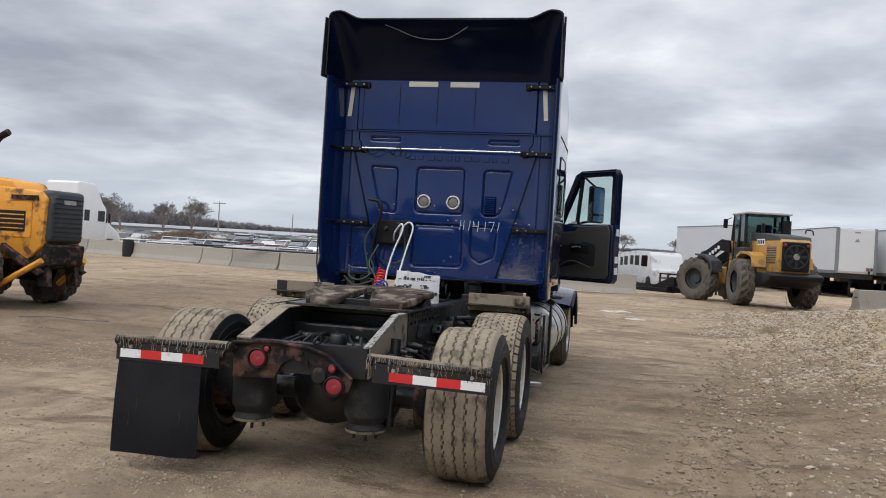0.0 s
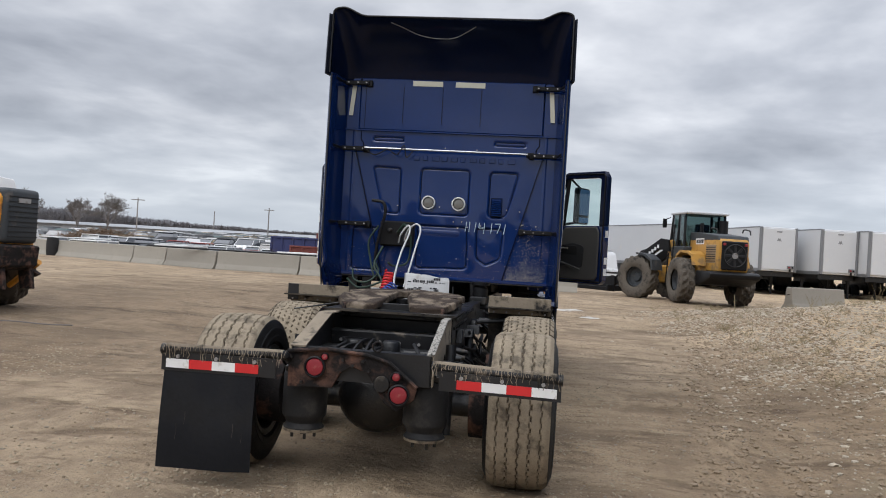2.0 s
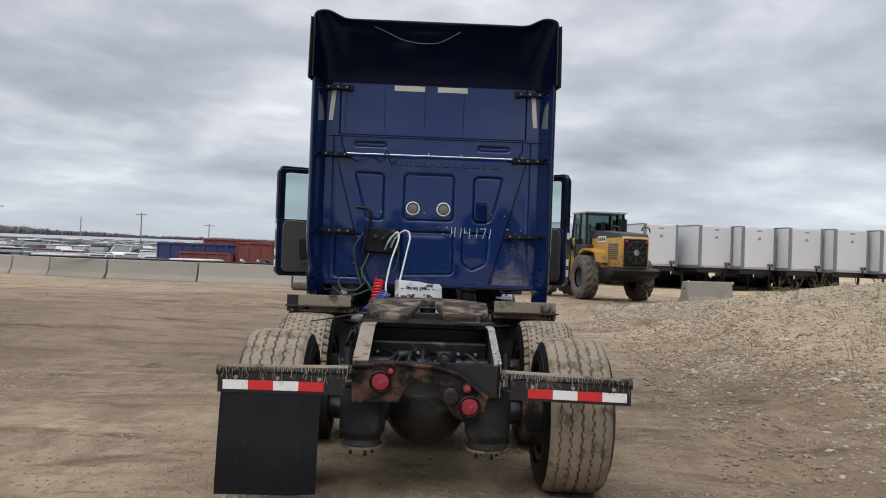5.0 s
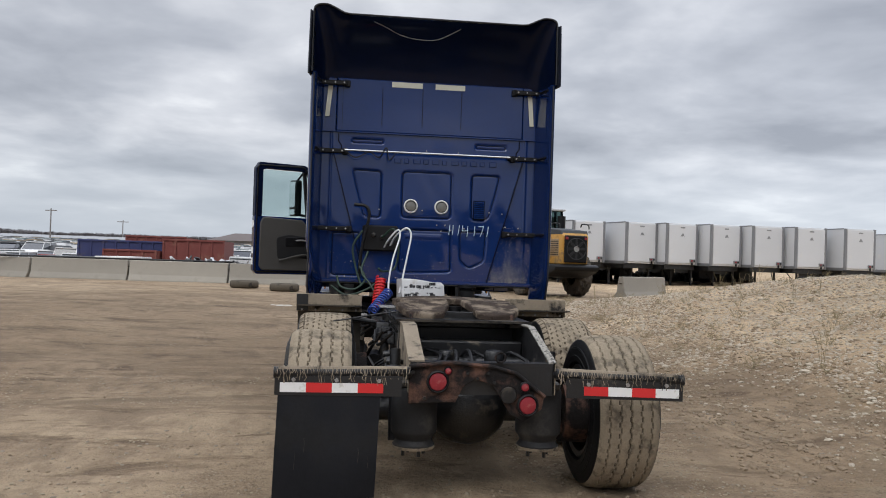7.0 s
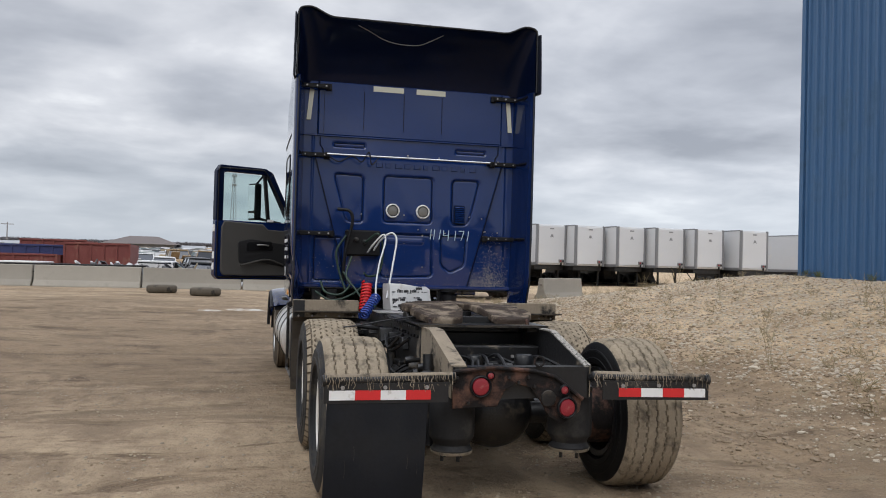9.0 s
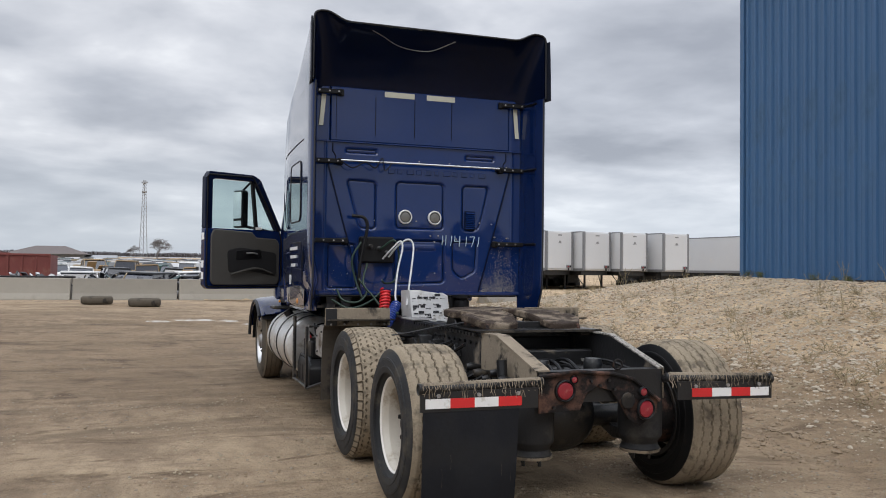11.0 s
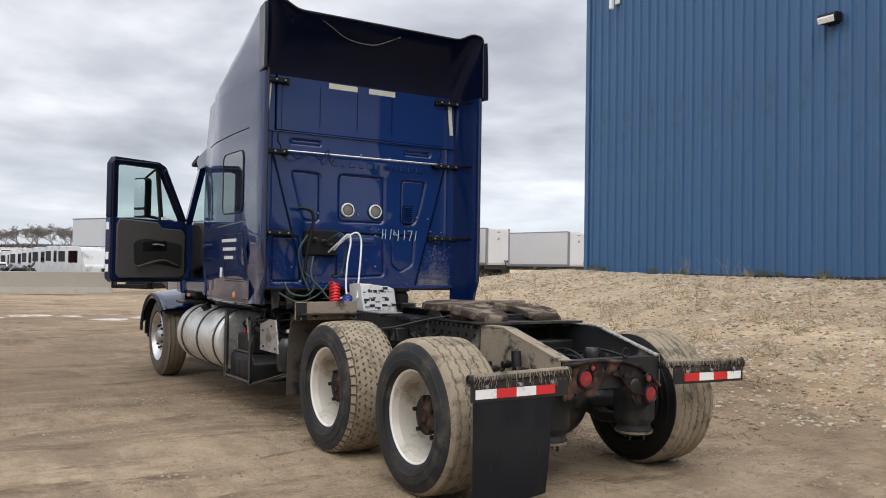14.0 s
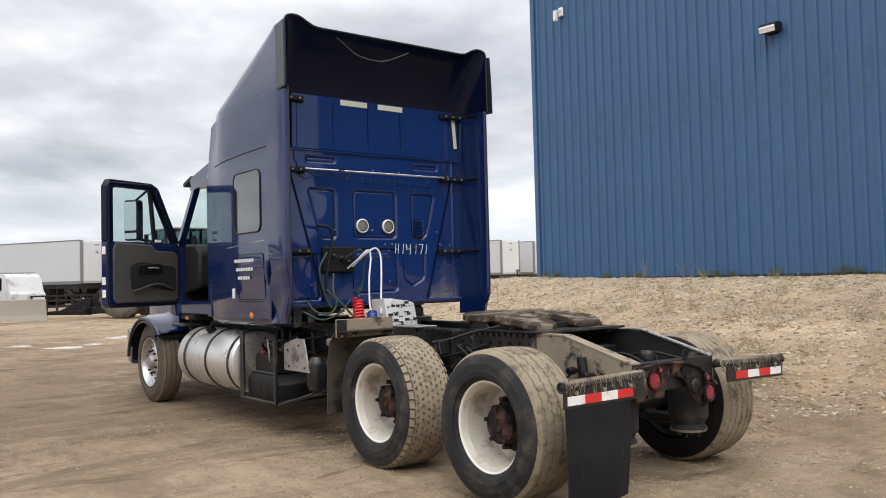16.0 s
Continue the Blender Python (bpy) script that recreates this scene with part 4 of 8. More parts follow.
tp("tail_crossmember", prism([(-0.62, 0.695), (-0.62, 0.885), (-0.53, 0.885), (-0.53, 0.875), (-0.61, 0.875), (-0.61, 0.705), (-0.53, 0.705), (-0.53, 0.695)], "x", -0.435, 0.435), "frame", "black dented rear crossmember")
for y in (0.66, 2.1, 3.4, 4.6):
    tp("crossmember", box(-0.43, 0.43, y - 0.06, y + 0.06, 0.80, 1.0, 0.01), "frame")
# twisted rusty lamp plate behind the crossmember
tail = [(-0.445, 0.862), (-0.20, 0.885), (0.05, 0.865), (0.19, 0.83), (0.36, 0.70), (0.345, 0.625), (0.24, 0.545), (0.16, 0.59), (0.105, 0.68), (0.045, 0.765), (-0.05, 0.79), (-0.12, 0.745), (-0.165, 0.655), (-0.44, 0.645)]
tb = prism(tail, "y", -0.662, -0.648, 0.003)
for v in tb.verts:
    v.co.y += 0.025 * noise.noise((v.co.x * 5, v.co.z * 5, 2.0)) - 0.03 * smoothstep(0.1, 0.36, v.co.x)
plate = tp("lamp_plate", tb, "rust", "bent rusty steel tail lamp plate", smooth=40)
part("plate_lip", tube([(-0.445, -0.668, 0.862), (-0.2, -0.672, 0.888), (0.05, -0.672, 0.868), (0.19, -0.68, 0.832), (0.36, -0.70, 0.70)], 0.012, 8), "rust", plate)
part("lens_hole", lathe([(-0.004, 0.0), (-0.004, 0.046), (0.004, 0.05)], "y", 20, center=(0.145, -0.69, 0.705)), "grime", plate, "empty lamp socket")


def tail_lamp(x, y, z, r, tilt=0):
    L = part("tail_lamp", lathe([(0.0, 0.0), (-0.013, 0.0), (-0.0125, r * 0.6), (-0.009, r * 0.92), (-0.002, r), (0.004, r)], "y", 28), "red_lens", plate, "round red tail lamp")
    L.matrix_local = pose(x, y, z, 0, 0, tilt)
    part("grommet", lathe([(0.006, r * 1.28), (-0.010, r * 1.26), (-0.014, r * 1.12), (-0.004, r * 0.99)], "y", 28), "black", L)


tail_lamp(-0.273, -0.666, 0.775, 0.053)
tail_lamp(0.255, -0.712, 0.652, 0.052, 6)
tail_lamp(-0.215, -0.668, 0.862 - 0.022, 0.020)
tail_lamp(0.235, -0.712, 0.758, 0.025, 6)
for x, z in ((-0.04, 0.80), (-0.10, 0.83), (0.06, 0.775), (0.02, 0.83), (-0.35, 0.68), (-0.42, 0.83)):
    part("plate_bolt", rod((x, -0.664, z), (x, -0.682, z), 0.010, 6), "grime", plate, smooth=0)
tp("tow_ring", tube([(0.10 + 0.03 * math.cos(a), -0.64, 0.92 + 0.03 * math.sin(a)) for a in [i * 0.52 for i in range(12)]], 0.007, 6, closed=True), "rust")

# mud flap hangers with striped tape; the left one still has its flap
for s in (-1, 1):
    dz0, dz1 = (0.0, 0.0) if s < 0 else (-0.003, -0.016)
    x0, x1 = s * 0.44, s * 1.205
    hg = tp("flap_hanger", bmesh.new(), "frame", "black hanger bar streaked with dried mud")
    bm = rod((x0, -0.70, 0.835 + dz0), (x1, -0.735, 0.825 + dz1), 0.030, 14)
    bm.to_mesh(hg.data)
    bm.free()
    hg.data.shade_smooth()
    face = prism([(x0 + s * 0.05, 0.70 + dz0), (x0 + s * 0.05, 0.815 + dz0), (x1, 0.81 + dz1), (x1, 0.70 + dz1)], "y", -0.752, -0.744)
    part("hanger_face", face, "frame", hg)
    part("end_ring", lathe([(-0.02, 0.031), (0.006, 0.034), (0.008, 0.030), (0.004, 0.023), (-0.012, 0.021), (-0.012, 0.0)], "x", 20, center=(x1, -0.735, 0.825 + dz1)) if s > 0 else lathe([(0.02, 0.031), (-0.006, 0.034), (-0.008, 0.030), (-0.004, 0.023), (0.012, 0.021), (0.012, 0.0)], "x", 20, center=(x1, -0.735, 0.825 + dz1)), "grime", hg, "open pipe end")
    xs = (0.595, 0.742, 0.888, 1.034, 1.18) if s > 0 else (1.175, 1.03, 0.885, 0.74, 0.595)
    for k in range(4):
        a, b = sorted((s * xs[k], s * xs[k + 1]))
        f = lambda x: dz0 + (dz1 - dz0) * (abs(x) - 0.44) / 0.765
        zt = [(a, 0.718 + f(a)), (b, 0.718 + f(b)), (b, 0.772 + f(b)), (a, 0.772 + f(a))]
        white = (k % 2 == 0) if s < 0 else (k % 2 == 1)
        part("tape", prism(zt, "y", -0.756, -0.7515), "tape_white" if white else "tape_red", hg, "white reflective tape" if white else "red reflective tape", 0)
    rng = random.Random(5 + s)
    part("mud_cap", tube([(x0 + s * 0.02, -0.703, 0.846 + dz0), ((x0 + x1) / 2, -0.719, 0.841 + (dz0 + dz1) / 2), (x1 - s * 0.02, -0.735, 0.836 + dz1)], 0.0225, 10), "muddy", hg, "dried mud along the bar")
    for k in range(64):
        x = x0 + (x1 - x0) * (k + rng.random()) / 64
        ln = rng.uniform(0.03, 0.085)
        f = dz0 + (dz1 - dz0) * (abs(x) - 0.44) / 0.765
        y0 = -0.70 - 0.035 * (abs(x) - 0.44) / 0.765
        pts = [(x, y0 - 0.005, 0.866 + f), (x + rng.uniform(-.004, .004), y0 - 0.024, 0.856 + f), (x + rng.uniform(-.006, .006), y0 - 0.0305, 0.84 + f), (x + rng.uniform(-.008, .008), y0 - 0.0325, 0.825 + f)]
        if ln > 0.06:
            pts.append((x + rng.uniform(-.008, .008), -0.754, 0.80 + f))
            pts.append((x + rng.uniform(-.008, .008), -0.7565, 0.80 - (ln - 0.06) * 1.6 + f))
        part("mud_streak", tube(pts, rng.uniform(0.0010, 0.0024), 5), "muddy", hg, smooth=60)
    for k in range(3):
        x = s * (0.62 + 0.24 * k)
        part("hanger_bolt", rod((x, -0.75, 0.788 + dz0 / 2 + dz1 / 2), (x, -0.764, 0.788 + dz0 / 2 + dz1 / 2), 0.012, 6), "steel", hg, smooth=0)
    part("hanger_arm", rod((s * 0.44, -0.60, 0.80), (s * 0.46, -0.70, 0.835 + dz0), 0.028, 10), "frame", hg)
hg.location.y += 0.05     # the last one stands nearer to the wheel
rows = []
for i in range(13):
    z = 0.715 - 0.60 * i / 12
    rows.append([(-1.185 + 0.575 * j / 8 - 0.015 * (i / 12), -0.748 - 0.02 * math.sin(i / 12 * 2.2) + 0.012 * math.sin(j / 8 * 3.1) * i / 12 + 0.05 * max(0, j - 6) / 2 * (i / 12), z) for j in range(9)])
fl = tp("mud_flap", sheet(rows, 0.009), "flap", "black rubber mud flap hung from the bar", smooth=50)
for k in range(4):
    rng = random.Random(k)
    x = -1.15 + 0.5 * rng.random()
    z = 0.60 - 0.25 * rng.random()
    part("mud_streak", tube([(x, -0.768, z), (x + 0.004, -0.772, z - 0.03), (x, -0.775, z - 0.06 - 0.05 * rng.random())], 0.0010, 5), "mud_frame", fl)

# axles, differentials, air bags, brakes
for y in (0.0, 1.32):
    ax = tp("axle", rod((-0.80, y, 0.50), (0.80, y, 0.50), 0.075, 16), "grime", "greasy black drive axle")
    dd = bmesh.new()
    bmesh.ops.create_uvsphere(dd, u_segments=24, v_segments=16, radius=0.25)
    bmesh.ops.scale(dd, vec=(1.05, 0.72, 0.95), verts=dd.verts)
    bmesh.ops.translate(dd, vec=(0.0, y - 0.05, 0.52), verts=dd.verts)
    part("differential", dd, "grime", ax, "round black differential housing", 60)
    part("flange", lathe([(-0.06, 0.12), (-0.03, 0.19), (0.0, 0.27), (0.04, 0.27), (0.07, 0.22), (0.30, 0.12), (0.34, 0.07)], "y", 28, center=(0, y + 0.03, 0.54)), "grime", ax)
    for s in (-1, 1):
        part("brake_drum", lathe([(-0.11, 0.10), (-0.11, 0.205), (0.11, 0.215), (0.11, 0.10)], "x", 32, center=(s * 0.74, y, 0.503)), "rust", ax, "rusty brake drum")
        part("brake_chamber", lathe([(-0.12, 0.0), (-0.12, 0.07), (-0.02, 0.085), (0.0, 0.095), (0.02, 0.085), (0.11, 0.075), (0.12, 0.0)], "y", 20, center=(s * 0.56, y + 0.28, 0.62)), "grime", ax)
        part("trailing_arm", prism([(y - 0.50, 0.40), (y - 0.50, 0.46), (y - 0.1, 0.44), (y + 0.12, 0.52), (y + 0.62, 0.66), (y + 0.62, 0.58), (y + 0.12, 0.43), (y - 0.1, 0.36)], "x", s * 0.43 - 0.05, s * 0.43 + 0.05, 0.008), "grime", ax)
for y in (-0.44, 0.88):
    for s in (-1, 1):
        prof = [(0.36, 0.0), (0.36, 0.125), (0.37, 0.128), (0.382, 0.118), (0.40, 0.112), (0.425, 0.122), (0.44, 0.136), (0.455, 0.1395), (0.60, 0.1405), (0.70, 0.139), (0.715, 0.130), (0.72, 0.118), (0.72, 0.0)]
        ab = tp("air_spring", lathe([p for p in prof], "z", 32, center=(s * 0.385, y, 0)), "air_bag", "black rubber air spring dusted with mud")
        part("piston_plate", lathe([(0.345, 0.0), (0.345, 0.125), (0.362, 0.132), (0.366, 0.0)], "z", 28, center=(s * 0.385, y, 0)), "muddy", ab)
        for k in range(4):
            part("stud", rod((s * 0.385 + 0.07 * math.cos(k * 1.57 + .4), y + 0.07 * math.sin(k * 1.57 + .4), 0.30), (s * 0.385 + 0.07 * math.cos(k * 1.57 + .4), y + 0.07 * math.sin(k * 1.57 + .4), 0.35), 0.011, 6), "grime", ab)
        part("top_mount", box(s * 0.385 - 0.11, s * 0.385 + 0.11, y - 0.11, y + 0.11, 0.715, 0.76, 0.01), "grime", ab)
    tp("shock_absorber", rod((0.50, y + 0.12, 0.36), (0.50, y + 0.2, 0.92), 0.034, 14), "grime")
    tp("shock_absorber", rod((-0.50, y + 0.12, 0.36), (-0.50, y + 0.2, 0.92), 0.034, 14), "grime")
tp("drive_shaft", rod((0, 1.7, 0.56), (0, 4.4, 0.72), 0.06, 16), "grime")
tp("drive_shaft", rod((0, 0.28, 0.55), (0, 1.05, 0.55), 0.05, 16), "grime")
# air lines and fittings seen between the rails
rng = random.Random(11)
for k in range(9):
    x = rng.uniform(-0.36, 0.36)
    tp("air_line", tube(curve_pts([(x, -0.52, 0.74 + 0.1 * rng.random()), (x * 0.7, -0.2, 0.80 + 0.12 * rng.random()), (x * 0.4 + rng.uniform(-.15, .15), 0.15, 0.78 + 0.1 * rng.random()), (rng.uniform(-.3, .3), 0.6, 0.80)], 6), 0.011, 6), "black", "black air line")
for s in (-1, 1):
    for k in range(5):
        y = -0.30 + 0.14 * k
        tp("valve_fitting", lathe([(-0.05, 0.0), (-0.05, 0.022), (-0.01, 0.03), (0.03, 0.018), (0.06, 0.014), (0.06, 0.0)], "x", 12, center=(s * 0.50, y, 0.80 + 0.03 * math.sin(k * 2.1))), "grime")
        tp("brake_hose", tube(curve_pts([(s * 0.53, y, 0.80), (s * 0.60, y + 0.05, 0.74), (s * 0.55, y + 0.16, 0.66), (s * 0.57, 0.28, 0.62)], 5), 0.010, 6), "black")

rng = random.Random(23)
for s in (-1, 1):
    for k in range(12):
        y = rng.uniform(-0.25, 2.6)
        x = s * rng.uniform(0.46, 0.60)
        z = rng.uniform(0.72, 1.02)
        q = (x + s * rng.uniform(0.0, 0.12), y + rng.uniform(0.2, 0.6), z - rng.uniform(-0.05, 0.22))
        mid = ((x + q[0]) / 2 + s * rng.uniform(0.0, 0.09), (y + q[1]) / 2, (z + q[2]) / 2 - rng.uniform(-0.04, 0.12))
        tp("chassis_hose", tube(curve_pts([(x, y, z), mid, q], 6), rng.uniform(0.008, 0.015), 6), "black", "black chassis hose")
    for k in range(6):
        y = 0.62 + 0.36 * k + rng.uniform(-0.1, 0.1)
        w, h = rng.uniform(0.04, 0.09), rng.uniform(0.05, 0.12)
        tp("chassis_bracket", prism([(y - w, 0.86), (y + w, 0.86), (y + w * 0.6, 0.86 + h), (y - w * 0.5, 0.86 + h)], "x", s * 0.452, s * (0.50 + 0.03 * (k % 3)), 0.006), "grime")
tp("relay_valve", lathe([(0.80, 0.0), (0.80, 0.05), (0.84, 0.062), (0.90, 0.062), (0.925, 0.05), (0.93, 0.0)], "z", 18, center=(0.12, -0.30, 0)), "grime", "greasy relay valve")
tp("relay_valve", lathe([(0.80, 0.0), (0.80, 0.045), (0.83, 0.055), (0.88, 0.055), (0.90, 0.045), (0.905, 0.0)], "z", 18, center=(-0.16, -0.12, 0)), "grime", "greasy relay valve")

for y, z0, z1 in ((0.30, 0.78, 0.93), (0.02, 0.74, 0.84)):
    cm = tp("suspension_crossmember", prism([(y - 0.05, z0), (y + 0.05, z0), (y + 0.07, z1), (y - 0.07, z1)], "x", -0.42, 0.42, 0.012), "frame", "dusty black suspension crossmember")
    for x in (-0.34, -0.2, -0.06, 0.08, 0.22, 0.34):
        part("crossmember_bolt", rod((x, y - 0.052, (z0 + z1) / 2), (x, y - 0.075, (z0 + z1) / 2), 0.012, 6), "steel", cm, smooth=0)

# fifth wheel on its slide plate
fw = tp("fifth_wheel", bmesh.new(), "rust", "greasy mud-caked fifth wheel plate")
FY = 0.80
top = []
for k in range(28):
    a = radians(-35 + 250 * k / 27)
    top.append((0.46 * math.cos(a), FY + 0.12 + 0.44 * math.sin(a)))
top += [(-0.45, FY - 0.16), (-0.435, FY - 0.34), (-0.37, FY - 0.45), (-0.22, FY - 0.49), (-0.12, FY - 0.45), (-0.065, FY - 0.24), (-0.05, FY + 0.02), (0.0, FY + 0.06), (0.05, FY + 0.02), (0.065, FY - 0.24), (0.12, FY - 0.45), (0.22, FY - 0.49), (0.37, FY - 0.45), (0.435, FY - 0.34), (0.45, FY - 0.16)]
fb = bmesh.new()
prism(top, "z", 1.172, 1.225, 0.012, fb, 2)
for v in fb.verts:
    v.co.z += -0.10 * max(0.0, (FY - 0.05 - v.co.y)) - 0.22 * max(0.0, FY - 0.32 - v.co.y) - 0.03 * abs(v.co.x) + 0.006 * noise.noise((v.co.x * 9, v.co.y * 9, 0))
fb.to_mesh(fw.data)
fb.free()
fw.data.materials.clear()
fw.data.materials.append(mat("caked_grease_and_mud", (0.19, 0.150, 0.108), 0.7, 0.0, 0.5, 9, 60, 0.010, 30, (0.040, 0.028, 0.021), 0.42, 6, spec=0.3))
for s in (-1, 1):
    part("side_skirt", prism([(FY - 0.49, 1.07), (FY - 0.46, 1.14), (FY + 0.3, 1.19), (FY + 0.3, 1.13), (FY - 0.2, 1.06)], "x", s * 0.36 - 0.012, s * 0.36 + 0.012, 0.004), "rust", fw)
    part("pivot_bracket", prism([(FY - 0.05, 1.06), (FY + 0.25, 1.06), (FY + 0.16, 1.18), (FY + 0.04, 1.18)], "x", s * 0.40 - 0.03, s * 0.40 + 0.03, 0.006), "grime", fw)
    part("slide_rail", box(s * 0.39 - 0.06, s * 0.39 + 0.06, FY - 0.55, FY + 1.0, 1.058, 1.085, 0.004), "grime", fw)
    for k in range(22):
        yy = FY - 0.5 + k * 0.066
        part("slide_tooth", box(s * 0.46 - 0.02, s * 0.46 + 0.012, yy, yy + 0.033, 1.06, 1.083), "grime", fw, smooth=0)
part("lock_jaw", lathe([(1.10, 0.0), (1.10, 0.06), (1.17, 0.06), (1.17, 0.0)], "z", 18, center=(0, FY - 0.02, 0)), "grime", fw)
part("rear_web", box(-0.34, 0.34, FY - 0.36, FY - 0.34, 1.04, 1.15, 0.004), "grime", fw)
part("release_handle", tube(curve_pts([(-0.40, FY - 0.1, 1.13), (-0.60, FY + 0.0, 1.09), (-0.80, FY + 0.02, 1.05), (-0.9, FY + 0.1, 1.03)], 6), 0.006, 6), "frame", fw, "thin dusty release rod")

sp5 = tp("slide_plate", box(-0.47, 0.47, 0.20, 0.95, 1.062, 1.074, 0.002), "grime", "greasy slide plate")
part("plate_edge", box(-0.47, 0.47, 0.192, 0.1995, 1.060, 1.076), "mud_frame", sp5, "worn muddy edge")
fw.location.z -= 0.03
# plates ahead of the drive wheels, quarter fenders, deck
for s in (-1, 1):
    qf = tp("quarter_fender", bmesh.new(), "mud_frame", "black mud-splashed quarter fender by the drive tyre")
    pts = [(1.95, 0.40), (1.945, 0.62), (1.93, 0.84), (1.89, 1.0), (1.80, 1.085), (1.62, 1.10)]
    rows = [[(s * ((0.67 if s < 0 else 0.59) + 0.55 * j / 4), y, z - 0.02) for j in range(5)] for y, z in pts]
    b2 = sheet(rows, 0.012)
    b2.to_mesh(qf.data)
    b2.free()
    fx0, fx1 = (0.67, 1.23) if s < 0 else (0.59, 1.135)
    fpl = tp("fender_plate", box(min(s * fx0, s * fx1), max(s * fx0, s * fx1), 1.76, 1.775, 1.015, 1.165, 0.004), "muddy", "upright dirty plate on the quarter fender")
    for k in range(5):
        xk = s * (fx0 + 0.05 + (fx1 - fx0 - 0.1) * k / 4)
        part("plate_rivet", rod((xk, 1.762, 1.028), (xk, 1.752, 1.028), 0.009, 8), "steel", fpl)
    part("clean_patch", box(min(s * (fx1 - 0.10), s * (fx1 - 0.004)), max(s * (fx1 - 0.10), s * (fx1 - 0.004)), 1.7545, 1.7597, 1.018, 1.16, 0.001), "frame" if s < 0 else "muddy", fpl)
    tp("fender_bracket", rod((s * 0.44, 1.82, 0.92), (s * 0.74, 1.84, 0.95), 0.022, 10), "grime")
tp("deck_plate", box(-0.42, 0.42, 1.95, 2.75, 0.985, 0.995, 0.002), "frame", "black deck plate behind the cab")
tp("walk_plate", box(-0.52, -0.30, 1.62, 1.95, 1.064, 1.075, 0.002), "steel")

# ---- cab and sleeper ----
BW = 3.0      # back wall


def seam_z(y):
    return 3.27 - 0.07 * smoothstep(2.7, 4.35, y) - 0.25 * smoothstep(4.35, 4.9, y) - 0.20 * smoothstep(4.85, 5.6, y)


def roof_base(y):
    """Lower edge of the roof shell: along the side panel, then down its slanting front to the door top."""
    return seam_z(y) if y < 4.30 else 3.20 - 0.60 * smoothstep(4.30, 4.72, y)


def side_x(y):
    """Half width of the body along its length."""
    return 1.207 - 0.035 * smoothstep(4.0, 4.5, y) - 0.13 * smoothstep(4.48, 4.75, y) - 0.06 * smoothstep(4.75, 5.6, y)


# side walls of the sleeper, a little bellied, dented low down at the rear left corner
for s in (-1, 1):
    rows = []
    ys = [3.0, 3.06, 3.15, 3.3, 3.5, 3.7, 3.9, 4.1, 4.25, 4.36, 4.44, 4.5, 4.52]
    low = 1.13 if s < 0 else 1.22
    for i in range(19):
        row = []
        for y in ys:
            zz = low + (seam_z(y) - low) * i / 18
            yf = 3.0 + (y - 3.0) * (1 - 0.05 * smoothstep(2.7, 3.2, zz))
            x = side_x(y) - 0.03 * smoothstep(1.75, 1.13, zz) - 0.008 * smoothstep(2.55, 3.3, zz)
            if s < 0:
                x += 0.05 * noise.noise((y * 5.5, zz * 4.6, 0.3)) * smoothstep(3.32, 3.02, y) * smoothstep(1.92, 1.55, zz)
            if y == 4.52:
                x -= 0.05
            row.append((s * x, yf, zz))
        rows.append(row)
    tp("sleeper_side", sheet(rows, 0.0), "paint", "glossy navy sleeper side panel" if s > 0 else "glossy navy side panel, dented near the rear corner", smooth=50)
    # lower skirt
    rows = [[(s * (side_x(y) - 0.028 - dx), y, z) for y in (3.0, 3.3, 3.8, 4.3, 4.5)] for z, dx in ((1.128, 0.0), (1.08, 0.02), (1.05, 0.10), (1.05, 0.5))]
    if s < 0:
        tp("side_skirt", sheet(rows), "paint", smooth=50)
    # panel seams
    def seam(pts, w=0.006):
        return tube([(s * (side_x(y) + 0.001 - 0.03 * smoothstep(1.75, 1.13, z) - 0.008 * smoothstep(2.55, 3.3, z)), y, z) for y, z in pts], w, 5)
    tp("panel_seam", seam([(3.02, 2.765), (3.5, 2.76), (4.0, 2.74), (4.28, 2.72)]), "black", "dark panel joint")
    tp("panel_seam", seam([(3.10, 1.88), (3.6, 1.86), (3.95, 1.84)], 0.004), "chrome" if s < 0 else "black", "thin bright trim scratch" if s < 0 else "")
    tp("panel_seam", seam([(3.02, 1.30), (3.6, 1.30), (4.5, 1.30)]), "black", "dark panel joint")
    lr = round_rect(3.12, 3.72, 1.32, 1.76, 0.04)
    tp("locker_outline", tube([(s * (side_x(y) + 0.001 - 0.03 * smoothstep(1.75, 1.13, z)), y, z) for y, z in lr], 0.005, 5, closed=True), "black", "outline of the luggage door")
    # side window of the bunk
    wr = round_rect(3.16, 3.76, 1.97, 2.57, 0.08)
    tp("window_gasket", tube([(s * (side_x(y) + 0.004), y, z) for y, z in wr], 0.008, 6, closed=True), "black", "black window gasket")
    tp("bunk_window", prism(round_rect(3.165, 3.755, 1.975, 2.565, 0.075), "x", s * 1.2035, s * 1.2125), "tint", "tinted bunk window")
    mk = tp("marker_lamp", lathe([(0, 0.034), (0.012, 0.03), (0.02, 0.016), (0.022, 0.0)], "x", 18, center=(0, 0, 0)), "amber", "oval amber marker lamp")
    mk.matrix_local = pose(s * (1.168 if s < 0 else 1.176), 3.46, 1.165 if s < 0 else 1.26, 0, 0, 0 if s > 0 else 180) @ Matrix.Diagonal((1, 1.35, 1, 1))
    for k in range(4):
        yy = 3.2 + 0.22 * k
        tp("roof_screw", rod((s * 1.14, yy, seam_z(yy) + 0.03), (s * (1.192 - 0.02 * k), yy, seam_z(yy) + 0.03), 0.009, 8), "steel")

